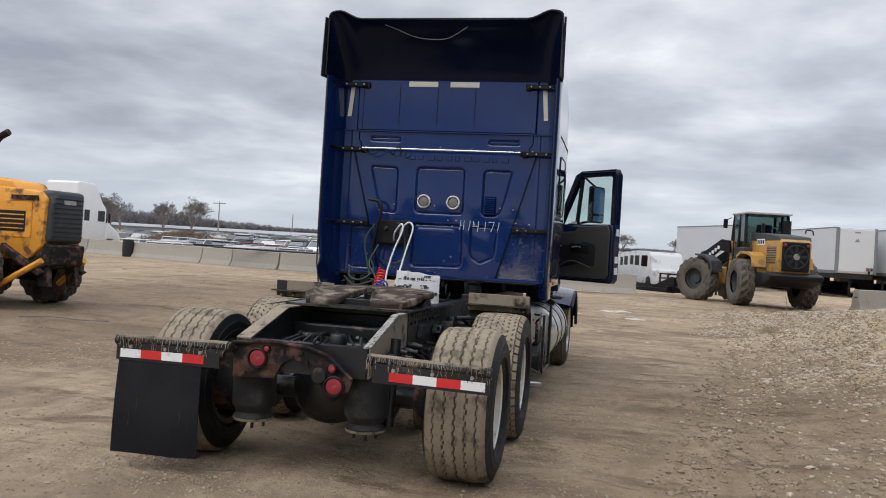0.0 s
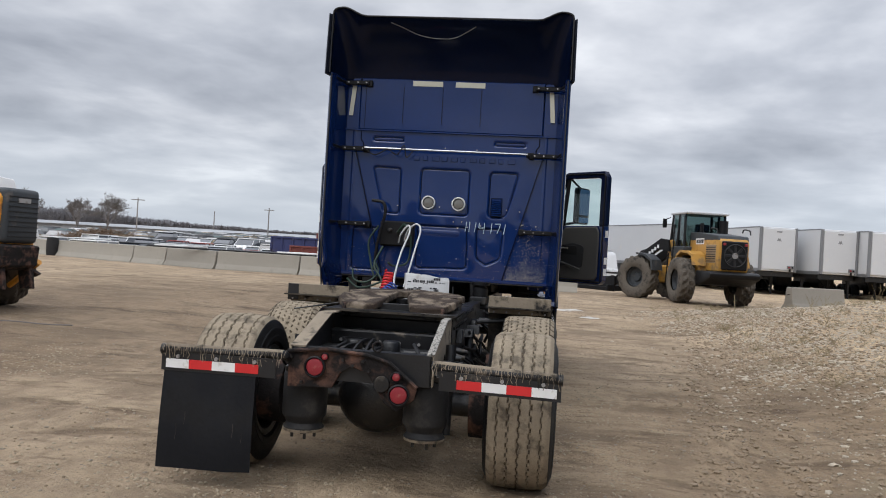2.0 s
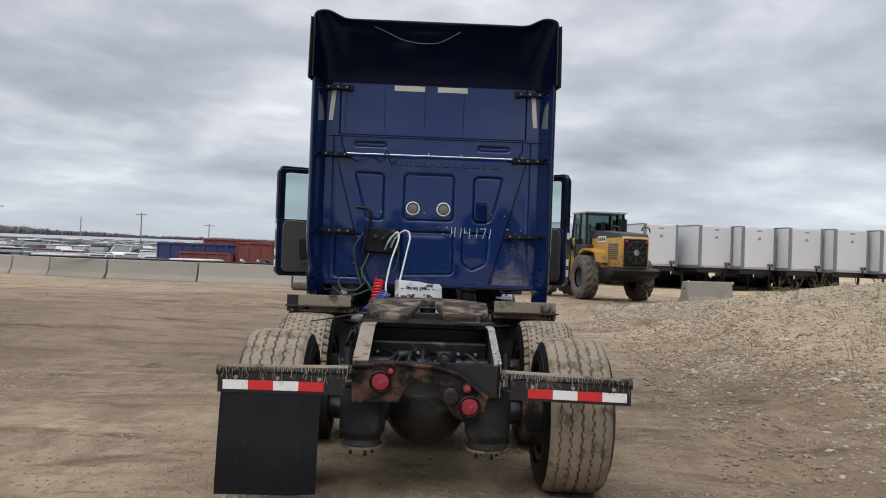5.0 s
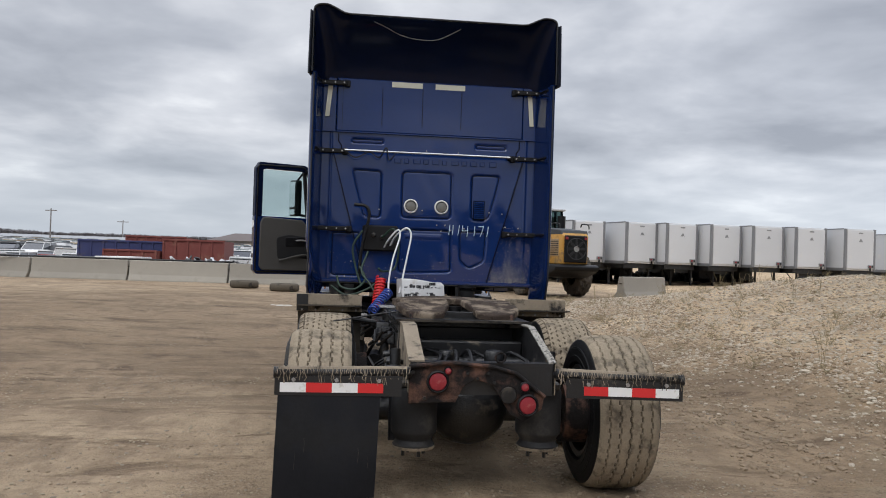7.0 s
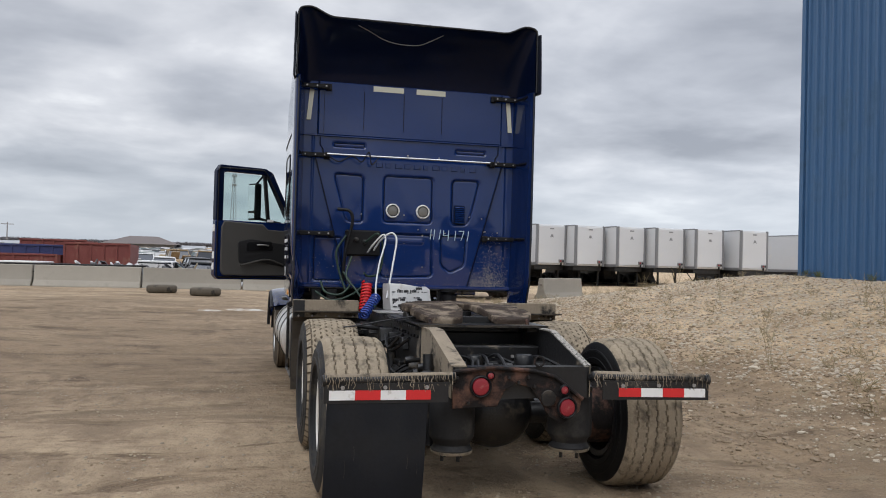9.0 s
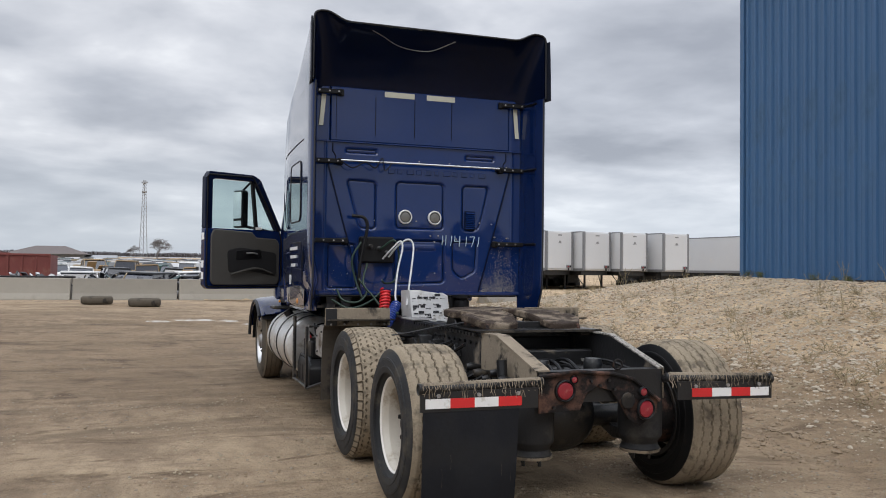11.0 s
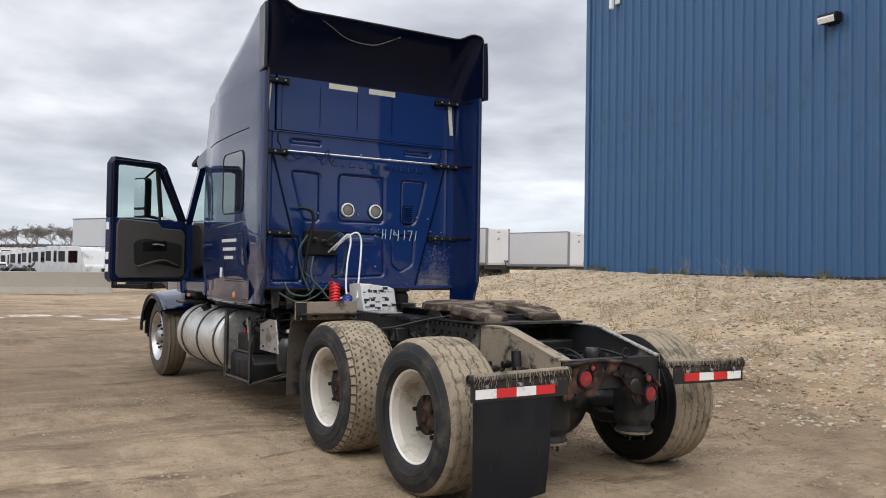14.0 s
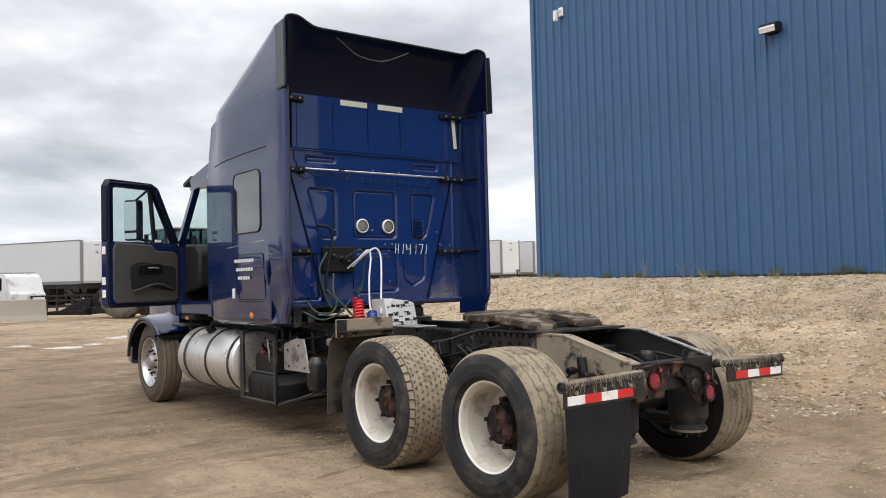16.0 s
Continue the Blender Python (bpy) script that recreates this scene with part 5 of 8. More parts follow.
# tail of the body: side extenders standing back from the wall
for s in (-1, 1):
    pts = [(1.212, 3.01), (1.214, 2.80), (1.210, 2.66), (1.198, 2.625), (1.178, 2.615), (1.158, 2.64), (1.15, 2.80), (1.10, 2.97), (1.09, 3.01)]
    rows = []
    for i in range(24):
        z = 1.10 + (3.27 - 1.10) * i / 23
        r = []
        for x, y in pts:
            xx = x - 0.015 * smoothstep(1.9, 1.1, z)
            yy = y + (0.09 * smoothstep(1.35, 1.10, z) if y < 2.9 else 0)
            if s < 0:
                k = smoothstep(1.9, 1.3, z)
                xx += 0.05 * k * noise.noise((yy * 5, z * 6, 1.3)) - 0.02 * k
            r.append((s * xx, yy, z))
        rows.append(r)
    ex = tp("side_extender", flip(sheet(rows)), "paint", "navy side extender", smooth=50)
    part("edge_seal", tube([(s * 1.180, 2.614 + 0.09 * smoothstep(1.35, 1.1, z), z) for z in [1.10 + 2.16 * i / 20 for i in range(21)]], 0.008, 6), "edge", ex)
    # dark upper extender, stepped out
    pts2 = [(1.211, 2.79), (1.228, 2.66), (1.242, 2.57), (1.232, 2.562), (1.219, 2.60), (1.211, 2.70), (1.2075, 2.79)]
    rows = []
    for i in range(14):
        z = 3.255 + 0.60 * i / 13
        rows.append([(s * (x - 0.006 * (i / 13)), y + 0.02 * (i / 13) ** 2, z + (0.0 if i < 13 else 0.0)) for x, y in pts2])
    ue = tp("upper_extender", flip(sheet(rows)), "blade", "faded dark upper extender blade", smooth=50)
    bmc = prism([(s * (x), y) for x, y in pts2], "z", 3.245, 3.262)
    part("blade_foot", bmc, "edge", ue)

# roof fairing: a shell open at the back
ST = [(2.62, 1.205, 3.845, 24), (2.85, 1.205, 3.875, 15), (3.1, 1.20, 3.895, 8.5), (3.4, 1.20, 3.86, 5.2), (3.7, 1.197, 3.75, 4.2), (3.95, 1.193, 3.64, 3.5), (4.15, 1.182, 3.54, 3.3), (4.28, 1.165, 3.49, 3.2), (4.42, 1.13, 3.39, 3.4), (4.55, 1.09, 3.28, 3.6), (4.7, 1.03, 3.15, 3.8), (5.0, 0.985, 2.97, 4.0), (5.3, 0.975, 2.84, 4.0), (5.58, 0.96, 2.735, 4.0)]


def roof_section(y, W, zt, n, off=0.0):
    out = []
    zb = roof_base(y)
    for i in range(49):
        u = math.cos(math.pi * i / 48)
        x = (W - off) * u
        z = zb + (zt - off - zb) * max(0.0, 1 - abs(u) ** n) ** (1.0 / n)
        ear = 0.085 * smoothstep(0.86, 1.10, abs(x)) * smoothstep(3.15, 2.7, y) * smoothstep(zb + 0.3, zt - 0.05, z)
        out.append((x, y, z + ear))
    return out


tp("roof_fairing", sheet([roof_section(*a) for a in ST]), "paint", "tall curved navy roof fairing", smooth=60)
tp("roof_edge", tube([p for p in roof_section(2.617, 1.205, 3.845, 24)], 0.009, 8), "edge", "dark rolled rear edge of the fairing", smooth=60)
# concave scoop between the top edge and the back wall


def cove_point(u, v):
    """u across from -1 to 1, v up from the wall's top edge to the fairing's rim."""
    x = 1.190 * u
    zt = 3.27 + (0.565 + 0.085 * smoothstep(0.86, 1.10, abs(x))) * (1 - (abs(x) / 1.205) ** 24) ** (1 / 24)
    p = 5.0 + 9.0 * (1 - v) ** 2
    f = max(0.0, 1 - abs(u) ** p) ** 0.5
    g = (1 - v ** 1.45) ** 0.75
    return (x, 2.625 + f * 0.42 * g, 3.27 + (zt - 3.27) * v)


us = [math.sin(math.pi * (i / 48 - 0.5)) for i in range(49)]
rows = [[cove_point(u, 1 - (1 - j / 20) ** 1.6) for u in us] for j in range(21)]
# body navy made darker, so the scoop's shade is in its colour
tp("roof_cove", flip(sheet(rows)), "navy_dark", "concave inside of the navy roof fairing, its shade put into a darker navy", smooth=60)
crease = []
for x, z in ((-0.62, 3.80), (-0.50, 3.765), (-0.36, 3.715), (-0.22, 3.69), (-0.06, 3.685), (0.04, 3.70), (0.14, 3.74), (0.24, 3.785)):
    c = cove_point(x / 1.19, (z - 3.27) / 0.56)
    crease.append((c[0], c[1] - 0.004, c[2] - 0.002))
tp("cove_crease", tube(curve_pts(crease, 6), 0.004, 6), "steel", "pale moulded crease", smooth=60)

# back wall
PRESSED = [([(-0.276, 2.389), (0.246, 2.389), (0.246, 1.905), (-0.276, 1.905)], 0.05, 1),
           ([(-0.79, 2.39), (-0.475, 2.38), (-0.475, 1.89), (-0.66, 1.90), (-0.70, 2.02)], 0.05, 1),
           ([(0.44, 2.38), (0.75, 2.38), (0.66, 1.98), (0.62, 1.905), (0.44, 1.905)], 0.05, 1),
           ([(-0.29, 1.80), (0.25, 1.80), (0.26, 1.36), (-0.29, 1.34)], 0.05, 1.3),
           ([(0.33, 1.80), (0.62, 1.80), (0.60, 1.48), (0.44, 1.40), (0.34, 1.48)], 0.04, 1.2),
           ([(-0.97, 1.75), (-0.68, 1.75), (-0.66, 1.30), (-0.97, 1.30)], 0.03, 1),
           ([(-0.80, 2.70), (-0.47, 2.70), (-0.47, 2.645), (-0.80, 2.645)], 0.02, 0.8),
           ([(0.47, 2.695), (0.80, 2.695), (0.80, 2.64), (0.47, 2.64)], 0.02, 0.8),
           ([(-0.22, 1.745), (0.15, 1.745), (0.15, 1.705), (-0.22, 1.705)], 0.015, -0.8)]


def pressed_depth(X, Z):
    """How far the sheet is pressed in: flat-bottomed panels with a fine groove round each, and a slow waviness."""
    D = 0.0018 * np.sin(X * 5.1 + 1.3 * np.sin(Z * 3.7)) * np.sin(Z * 6.3 + X * 1.9) * np.clip((1.95 - Z) / 0.25, 0.25, 1.0)
    D += 0.0006 * np.sin(X * 17 + 2 * Z) * np.sin(Z * 13 + 1.1 * np.sin(X * 7))
    for pts, r, depth in PRESSED:
        sd = np.full(X.shape, -9.0)
        m = len(pts)
        ar = sum(pts[i - 1][0] * pts[i][1] - pts[i][0] * pts[i - 1][1] for i in range(m))
        corner = np.zeros(X.shape)
        for i in range(m):
            (x0, z0), (x1, z1) = pts[i - 1], pts[i]
            L = math.hypot(x1 - x0, z1 - z0)
            nxv, nzv = (z1 - z0) / L, -(x1 - x0) / L
            if ar < 0:
                nxv, nzv = -nxv, -nzv
            e = (X - x0) * nxv + (Z - z0) * nzv + r
            corner += np.maximum(e, 0.0) ** 2
            sd = np.maximum(sd, e)
        sd = np.where(sd > 0, np.sqrt(corner), sd) - r
        D += depth * 0.013 * np.clip(0.5 - sd / 0.020, 0.0, 1.0)
        D += 0.006 * abs(depth) * np.exp(-((sd + 0.012) / 0.006) ** 2)
    for sx in (-1, 1):
        D -= 0.008 * np.exp(-((X - sx * 1.0) / 0.010) ** 2)
    return D


wx, wz = np.linspace(-1.10, 1.10, 300), np.linspace(1.25, 2.755, 220)
WXX, WZZ = np.meshgrid(wx, wz)
WY = BW + pressed_depth(WXX, WZZ)
wall_mesh = bpy.data.meshes.new("back_wall")
wall_mesh.from_pydata([(float(a), float(b), float(c)) for a, b, c in zip(WXX.ravel(), WY.ravel(), WZZ.ravel())], [],
                      [(j * 300 + i, j * 300 + i + 1, (j + 1) * 300 + i + 1, (j + 1) * 300 + i) for j in range(219) for i in range(299)])
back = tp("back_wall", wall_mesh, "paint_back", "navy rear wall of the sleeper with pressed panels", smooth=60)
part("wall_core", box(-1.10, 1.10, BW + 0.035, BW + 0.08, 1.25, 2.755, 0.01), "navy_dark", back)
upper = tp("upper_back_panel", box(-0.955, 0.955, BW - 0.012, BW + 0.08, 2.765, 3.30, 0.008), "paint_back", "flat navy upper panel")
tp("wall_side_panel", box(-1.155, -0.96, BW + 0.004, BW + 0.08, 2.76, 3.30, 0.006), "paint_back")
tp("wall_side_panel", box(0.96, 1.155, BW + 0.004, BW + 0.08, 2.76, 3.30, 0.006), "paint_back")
for x in (-0.50, -0.09, 0.31):
    part("press_line", box(x - 0.003, x + 0.003, BW - 0.0165, BW - 0.008, 2.84, 3.22), "navy_dark", upper)
for x in (-0.90,):
    part("press_line", box(x - 0.002, x + 0.002, BW - 0.0165, BW - 0.008, 2.78, 3.28), "navy_dark", upper)
part("drip_ledge", box(-1.10, 1.10, BW - 0.022, BW, 2.748, 2.764, 0.004), "paint_back", back)


# thin dark navy lines that carry the pressed grooves' shade as colour
def bead(loop, r=0.0085, closed=True, material="paint_back", y=BW):
    part("pressed_bead", tube([(x, y, z) for x, z in loop], r, 6, closed=closed), material, back, smooth=60)


def outline(pts, r=0.05, n=4):
    """Rounds the corners of a polygon."""
    out = []
    m = len(pts)
    for i in range(m):
        a, b, c = Vector(pts[i - 1]), Vector(pts[i]), Vector(pts[(i + 1) % m])
        p, q = b + (a - b).normalized() * r, b + (c - b).normalized() * r
        for k in range(n + 1):
            t = k / n
            out.append(tuple(p.lerp(b, t).lerp(b.lerp(q, t), t)))
    return out


for pts, r, depth in PRESSED[:8]:
    cx, cz = sum(q[0] for q in pts) / len(pts), sum(q[1] for q in pts) / len(pts)
    bead(outline([(cx + (x - cx) * (1 - 0.012 / abs(x - cx)), cz + (z - cz) * (1 - 0.012 / abs(z - cz))) for x, z in pts], r), 0.0045, True, "navy_dark", BW + 0.016 * depth)
for s in (-1, 1):
    bead([(s * 0.93, 2.74), (s * 0.93, 2.66), (s * 0.90, 2.62), (s * 0.90, 2.57)], 0.007, False, "navy_dark")
    part("diagonal_strap", prism([(s * 0.979, 2.53), (s * 0.967, 2.53), (s * 0.62, 1.27), (s * 0.632, 1.27)], "y", BW - 0.016, BW - 0.006), "navy_dark", back)
# faint pressed word band: plain bars only
for k in range(11):
    x = -0.36 + k * 0.098
    part("raised_bar", box(x, x + (0.068, 0.05, 0.075, 0.06)[k % 4], BW - 0.007, BW + 0.004, 2.462, 2.515, 0.005), "paint_back", back)
rng = random.Random(3)
for k in range(26):
    x, z = rng.uniform(-0.95, 0.95), rng.choice((1.28, 1.45, 1.8, 1.84, 2.0, 2.58, 1.3)) + rng.uniform(-.02, .02)
    part("rivet", rod((x, BW, z), (x, BW - 0.012, z), 0.007, 8), "steel", back)
part("sill_beam", box(-1.12, 1.12, BW - 0.02, BW + 0.06, 1.235, 1.275, 0.010), "paint_back", back)
part("sill_lip", box(-1.05, 1.05, BW - 0.026, BW - 0.006, 1.222, 1.24, 0.006), "black", back)

for x in (-0.177, 0.137):
    lp = tp("work_lamp", lathe([(0.0, 0.072), (-0.018, 0.072), (-0.026, 0.064), (-0.020, 0.054)], "y", 32, center=(x, BW, 2.03)), "tape_white", "round work lamp with a white ring")
    part("reflector", lathe([(-0.016, 0.056), (-0.022, 0.03), (-0.024, 0.0)], "y", 24, center=(x, BW, 2.03)), "lens_grey", lp, "dull grey lens")
    part("inner_ring", lathe([(-0.020, 0.058), (-0.027, 0.054), (-0.021, 0.050)], "y", 28, center=(x, BW, 2.03)), "black", lp)
vent = tp("wall_vent", box(0.468, 0.586, BW - 0.012, BW, 1.915, 2.112, 0.006), "navy_dark", "small dark navy slatted vent")
for k in range(9):
    z = 1.93 + k * 0.0195
    part("slat", prism([(BW - 0.026, z), (BW - 0.012, z + 0.013), (BW - 0.010, z + 0.010), (BW - 0.022, z - 0.003)], "x", 0.476, 0.578), "paint_back", vent, smooth=0)
for x0, x1 in ((-0.409, -0.095), (0.037, 0.343)):
    tp("reflective_strip", box(x0, x1, BW - 0.0165, BW - 0.011, 3.232, 3.286), "strip", "pale yellowed reflective strip", smooth=0)
for s in (-1, 1):
    tp("reflective_strip", prism([(s * 1.048, 3.215), (s * 1.003, 3.215), (s * 1.030, 2.905), (s * 1.073, 2.905)], "y", BW - 0.012, BW - 0.006), "strip", "pale upright reflective strip", smooth=0)
cb = tp("chrome_bar", rod((-0.865, BW - 0.085, 2.562), (0.82, BW - 0.085, 2.562), 0.0125, 14), "chrome", "thin chrome grab bar across the wall")
for x in (-0.865, 0.82):
    part("bar_end", rod((x, BW - 0.085, 2.562), (x, BW, 2.562), 0.02, 12), "black", cb)
cable = curve_pts([(-0.86, 2.90, 2.55), (-0.75, 2.89, 2.49), (-0.62, 2.90, 2.55), (-0.52, 2.90, 2.50), (-0.45, 2.89, 2.60), (-0.42, 2.90, 2.48), (-0.35, 2.90, 2.55)], 8)
tp("loose_cable", tube(cable, 0.006, 6), "black", "black cable looped round the bar")
# struts between the wall and the extenders
for s in (-1, 1):
    for z, x0 in ((3.24, 0.86), (2.555, 0.86), (1.775, 0.80)):
        st = tp("extender_strut", box(min(s * x0, s * 1.16), max(s * x0, s * 1.16), BW - 0.065, BW - 0.035, z - 0.025, z + 0.022, 0.008), "black", "black extender strut")
        part("strut_foot", box(s * x0 - 0.03, s * x0 + 0.03, BW - 0.045, BW, z - 0.035, z + 0.03, 0.008), "black", st)
        part("strut_arm", rod((s * 1.12, BW - 0.05, z), (s * 1.165, 2.72, z), 0.016, 10), "black", st)
        for dx in (0.03, 0.12, 0.22):
            part("strut_bolt", rod((s * (x0 + dx), BW - 0.065, z), (s * (x0 + dx), BW - 0.076, z), 0.009, 6), "steel", st, smooth=0)

# painted stock number in brush strokes
STROKES = [[(0, 0, 0, 1)], [(0.38, 0, 0.34, 1)], [(0.95, 0, 0.98, 1)], [(1.32, 1, 1.34, 0.45), (1.34, 0.45, 1.95, 0.52), (1.86, 1.0, 1.90, -0.08)], [(2.62, 0, 2.60, 1)], [(2.95, 0.97, 3.5, 1.0), (3.5, 1.0, 3.28, 0)], [(3.95, 0, 4.0, 1.02)]]
num = None
for st in STROKES:
    for x0, z0, x1, z1 in st:
        f = lambda x, z: (0.222 + x * 0.1 + z * 0.010, BW - 0.004, 1.752 + z * 0.102 - x * 0.002)
        bm = tube([f(x0, z0), f((x0 + x1) / 2 + 0.02, (z0 + z1) / 2), f(x1, z1)], 0.0042, 6)
        if num is None:
            num = tp("painted_number", bm, "chalk", "pale blue hand-painted number on the wall")
        else:
            part("brush_stroke", bm, "chalk", num)
# dried mud spatter low on the right
bm = bmesh.new()
rng = random.Random(21)
for k in range(2600):
    plume, tall = rng.choice(((0.71, 0.07), (0.80, 0.13), (0.86, 0.22), (0.86, 0.22), (0.93, 0.15), (1.0, 0.10)))
    z = 1.25 + rng.expovariate(1 / tall)
    x = plume + (z - 1.25) * (plume - 0.84) * 0.5 + rng.gauss(0, 0.03)
    if z > 1.85:
        continue
    if not 0.60 < x < 1.08:
        continue
    r = 0.0009 + 0.0024 * rng.random() ** 2.2
    a0 = rng.random() * 6.3
    y = BW + float(pressed_depth(np.array([x]), np.array([z]))[0]) - 0.003
    bm.faces.new([bm.verts.new((x + r * math.cos(a0 + i * 1.05) * rng.uniform(0.7, 1.2), y, z + r * 1.4 * math.sin(a0 + i * 1.05))) for i in range(6)])
for k in range(420):
    x, z = rng.uniform(-1.0, 1.0), 1.24 + abs(rng.gauss(0, 0.2))
    r = 0.0012 + 0.003 * rng.random() ** 2
    y = BW + float(pressed_depth(np.array([x]), np.array([z]))[0]) - 0.003
    bm.faces.new([bm.verts.new((x + r * math.cos(i * 1.05), y, z + r * math.sin(i * 1.05))) for i in range(6)])
bmesh.ops.recalc_face_normals(bm, faces=bm.faces)
sp = tp("mud_spatter", bm, "dust", "dried mud spatter on the lower wall", smooth=0)
sp["kind"] = "stuff"

# air and power lines behind the cab
gb = tp("hose_box", box(-0.66, -0.30, BW - 0.06, BW - 0.005, 1.56, 1.82, 0.015), "black", "black plate with air couplings")
for x, z in ((-0.55, 1.72), (-0.46, 1.70), (-0.38, 1.66)):
    part("coupling", lathe([(-0.06, 0.0), (-0.06, 0.014), (-0.03, 0.018), (-0.025, 0.026), (0.0, 0.026)], "y", 14, center=(x, BW - 0.06, z)), "grime", gb, "dark coupling")
part("bracket", tube(curve_pts([(-0.75, 2.9, 2.02), (-0.63, 2.88, 2.0), (-0.60, 2.87, 1.90), (-0.64, 2.87, 1.70), (-0.67, 2.87, 1.52), (-0.68, 2.87, 1.3)], 6), 0.016, 8), "black", gb, "black bent pipe bracket")
hs = tp("white_air_hose", tube(curve_pts([(-0.38, 2.86, 1.62), (-0.33, 2.74, 1.72), (-0.24, 2.68, 1.79), (-0.19, 2.66, 1.73), (-0.22, 2.60, 1.55), (-0.27, 2.54, 1.30), (-0.30, 2.5, 1.16)], 10), 0.0092, 10), "white_hose", "white air hose in a loop", smooth=60)
hs = tp("white_air_hose", tube(curve_pts([(-0.44, 2.86, 1.60), (-0.40, 2.74, 1.68), (-0.32, 2.68, 1.77), (-0.30, 2.66, 1.70), (-0.36, 2.6, 1.5), (-0.40, 2.54, 1.28), (-0.40, 2.5, 1.14)], 10), 0.0092, 10), "white_hose", "white air hose in a loop", smooth=60)


def coil(p, q, r, turns, w):
    p, q = Vector(p), Vector(q)
    d = (q - p).normalized()
    u = d.orthogonal().normalized()
    v = d.cross(u)
    n = turns * 14
    return tube([p.lerp(q, i / n) + (u * math.cos(i * 2 * math.pi / 14) + v * math.sin(i * 2 * math.pi / 14)) * r for i in range(n + 1)], w, 6)


tp("coiled_air_line", coil((-0.47, 2.64, 1.30), (-0.51, 2.54, 1.02), 0.046, 10, 0.0095), "red_coil", "red coiled air line", smooth=60)
tp("coiled_air_line", coil((-0.40, 2.50, 1.17), (-0.56, 2.24, 1.00), 0.042, 10, 0.0085), "blue_coil", "blue coiled air line", smooth=60)
for ctrl in ([(-0.46, 2.87, 1.70), (-0.36, 2.74, 1.78), (-0.30, 2.78, 1.62), (-0.33, 2.8, 1.40), (-0.45, 2.70, 1.36), (-0.50, 2.66, 1.39)],
             [(-0.68, 2.86, 1.40), (-0.62, 2.78, 1.28), (-0.72, 2.72, 1.18), (-0.86, 2.76, 1.20), (-0.90, 2.85, 1.30)],
             [(-0.60, 2.86, 1.55), (-0.66, 2.76, 1.36), (-0.58, 2.70, 1.24), (-0.50, 2.60, 1.12), (-0.44, 2.3, 1.09)],
             [(-0.95, 2.84, 1.20), (-0.80, 2.74, 1.12), (-0.60, 2.75, 1.18), (-0.45, 2.8, 1.30)],
             [(-0.66, 2.87, 1.76), (-0.75, 2.86, 1.60), (-0.72, 2.85, 1.40), (-0.66, 2.80, 1.22)]):
    tp("rubber_hose", tube(curve_pts(ctrl, 8), 0.0105, 8), "green_hose", "dark green air hose", smooth=60)
for s, xx in ((-1, -0.78), (-1, -0.93), (1, 0.35)):
    tp("hanging_bracket", prism([(xx - 0.05, 1.25), (xx + 0.06, 1.25), (xx + 0.04, 1.06), (xx - 0.03, 1.04)], "y", 2.985, 3.01, 0.004), "grime")
tp("cab_air_spring", lathe([(1.0, 0.05), (1.02, 0.075), (1.10, 0.082), (1.18, 0.078), (1.20, 0.06), (1.21, 0.06), (1.215, 0.095), (1.245, 0.095), (1.25, 0.0)], "z", 20, center=(0.42, 2.93, 0)), "black", "black cab air spring")
tp("cab_support", box(-0.55, 0.55, 2.78, 2.92, 0.98, 1.03, 0.01), "grime")
tp("cab_support", box(0.33, 0.50, 2.75, 2.95, 1.02, 1.10, 0.01), "grime")
tp("exhaust_pipe", tube(curve_pts([(0.15, 2.85, 1.18), (0.16, 2.8, 1.08), (0.22, 2.7, 1.10), (0.2, 2.66, 1.02)], 6), 0.010, 6), "black")

# cab shell ahead of the sleeper
tp("cab_floor", box(-0.98, 0.98, 3.05, 5.95, 1.25, 1.29, 0.01), "card_dark", "dark cab floor")
tp("sleeper_roof", box(-1.12, 1.12, 3.05, 4.2, 3.14, 3.18), "card")
tp("cab_partition", box(-1.0, 1.0, 3.08, 3.11, 1.27, 3.2), "card", "grey cab lining")
tp("firewall", box(-0.97, 0.97, 5.90, 5.96, 1.15, 1.95, 0.01), "card_dark", "dark firewall")
for s in (-1, 1):
    tp("door_pillar", prism([(4.505, 1.13), (4.60, 1.13), (4.60, 2.62), (4.505, 2.68)], "x", s * 0.98, s * 1.155, 0.012), "paint", "navy rear door pillar")
    tp("windscreen_pillar", loft([[(s * (x0 + dx), y0 + dy, z0) for dx, dy in ((-0.04, -0.045), (0.035, -0.045), (0.03, 0.05), (-0.04, 0.05))] for x0, y0, z0 in ((0.965, 5.93, 1.25), (0.965, 5.92, 1.95), (0.935, 5.42, 2.66), (0.93, 5.38, 2.72))]), "paint", "dark windscreen pillar")
    tp("sill", box(min(s * 0.86, s * 1.02), max(s * 0.86, s * 1.02), 4.52, 5.95, 1.13, 1.29, 0.015), "paint", "navy door sill")
    tp("door_header", prism([(4.5, 2.60), (5.45, 2.60), (5.55, 2.74), (4.5, 2.96)], "x", s * 0.90, s * 0.985, 0.01), "paint")
    tp("cab_step", box(min(s * 0.85, s * 1.13), max(s * 0.85, s * 1.13), 5.42, 5.78, 0.99, 1.03, 0.01), "grime", "dark cab step")
    tp("under_cab_panel", box(min(s * 0.70, s * 1.0), max(s * 0.70, s * 1.0), 5.40, 5.84, 1.06, 1.16, 0.02), "card_dark")
    tp("lower_marker", box(min(s * 1.05, s * 1.07), max(s * 1.05, s * 1.07), 5.42, 5.50, 1.07, 1.11, 0.008), "amber", "small amber side lamp")
tp("windscreen", prism([(5.93, 1.96), (5.935, 1.96), (5.435, 2.70), (5.43, 2.70)], "x", -0.93, 0.93), "glass", "wide windscreen", smooth=0)
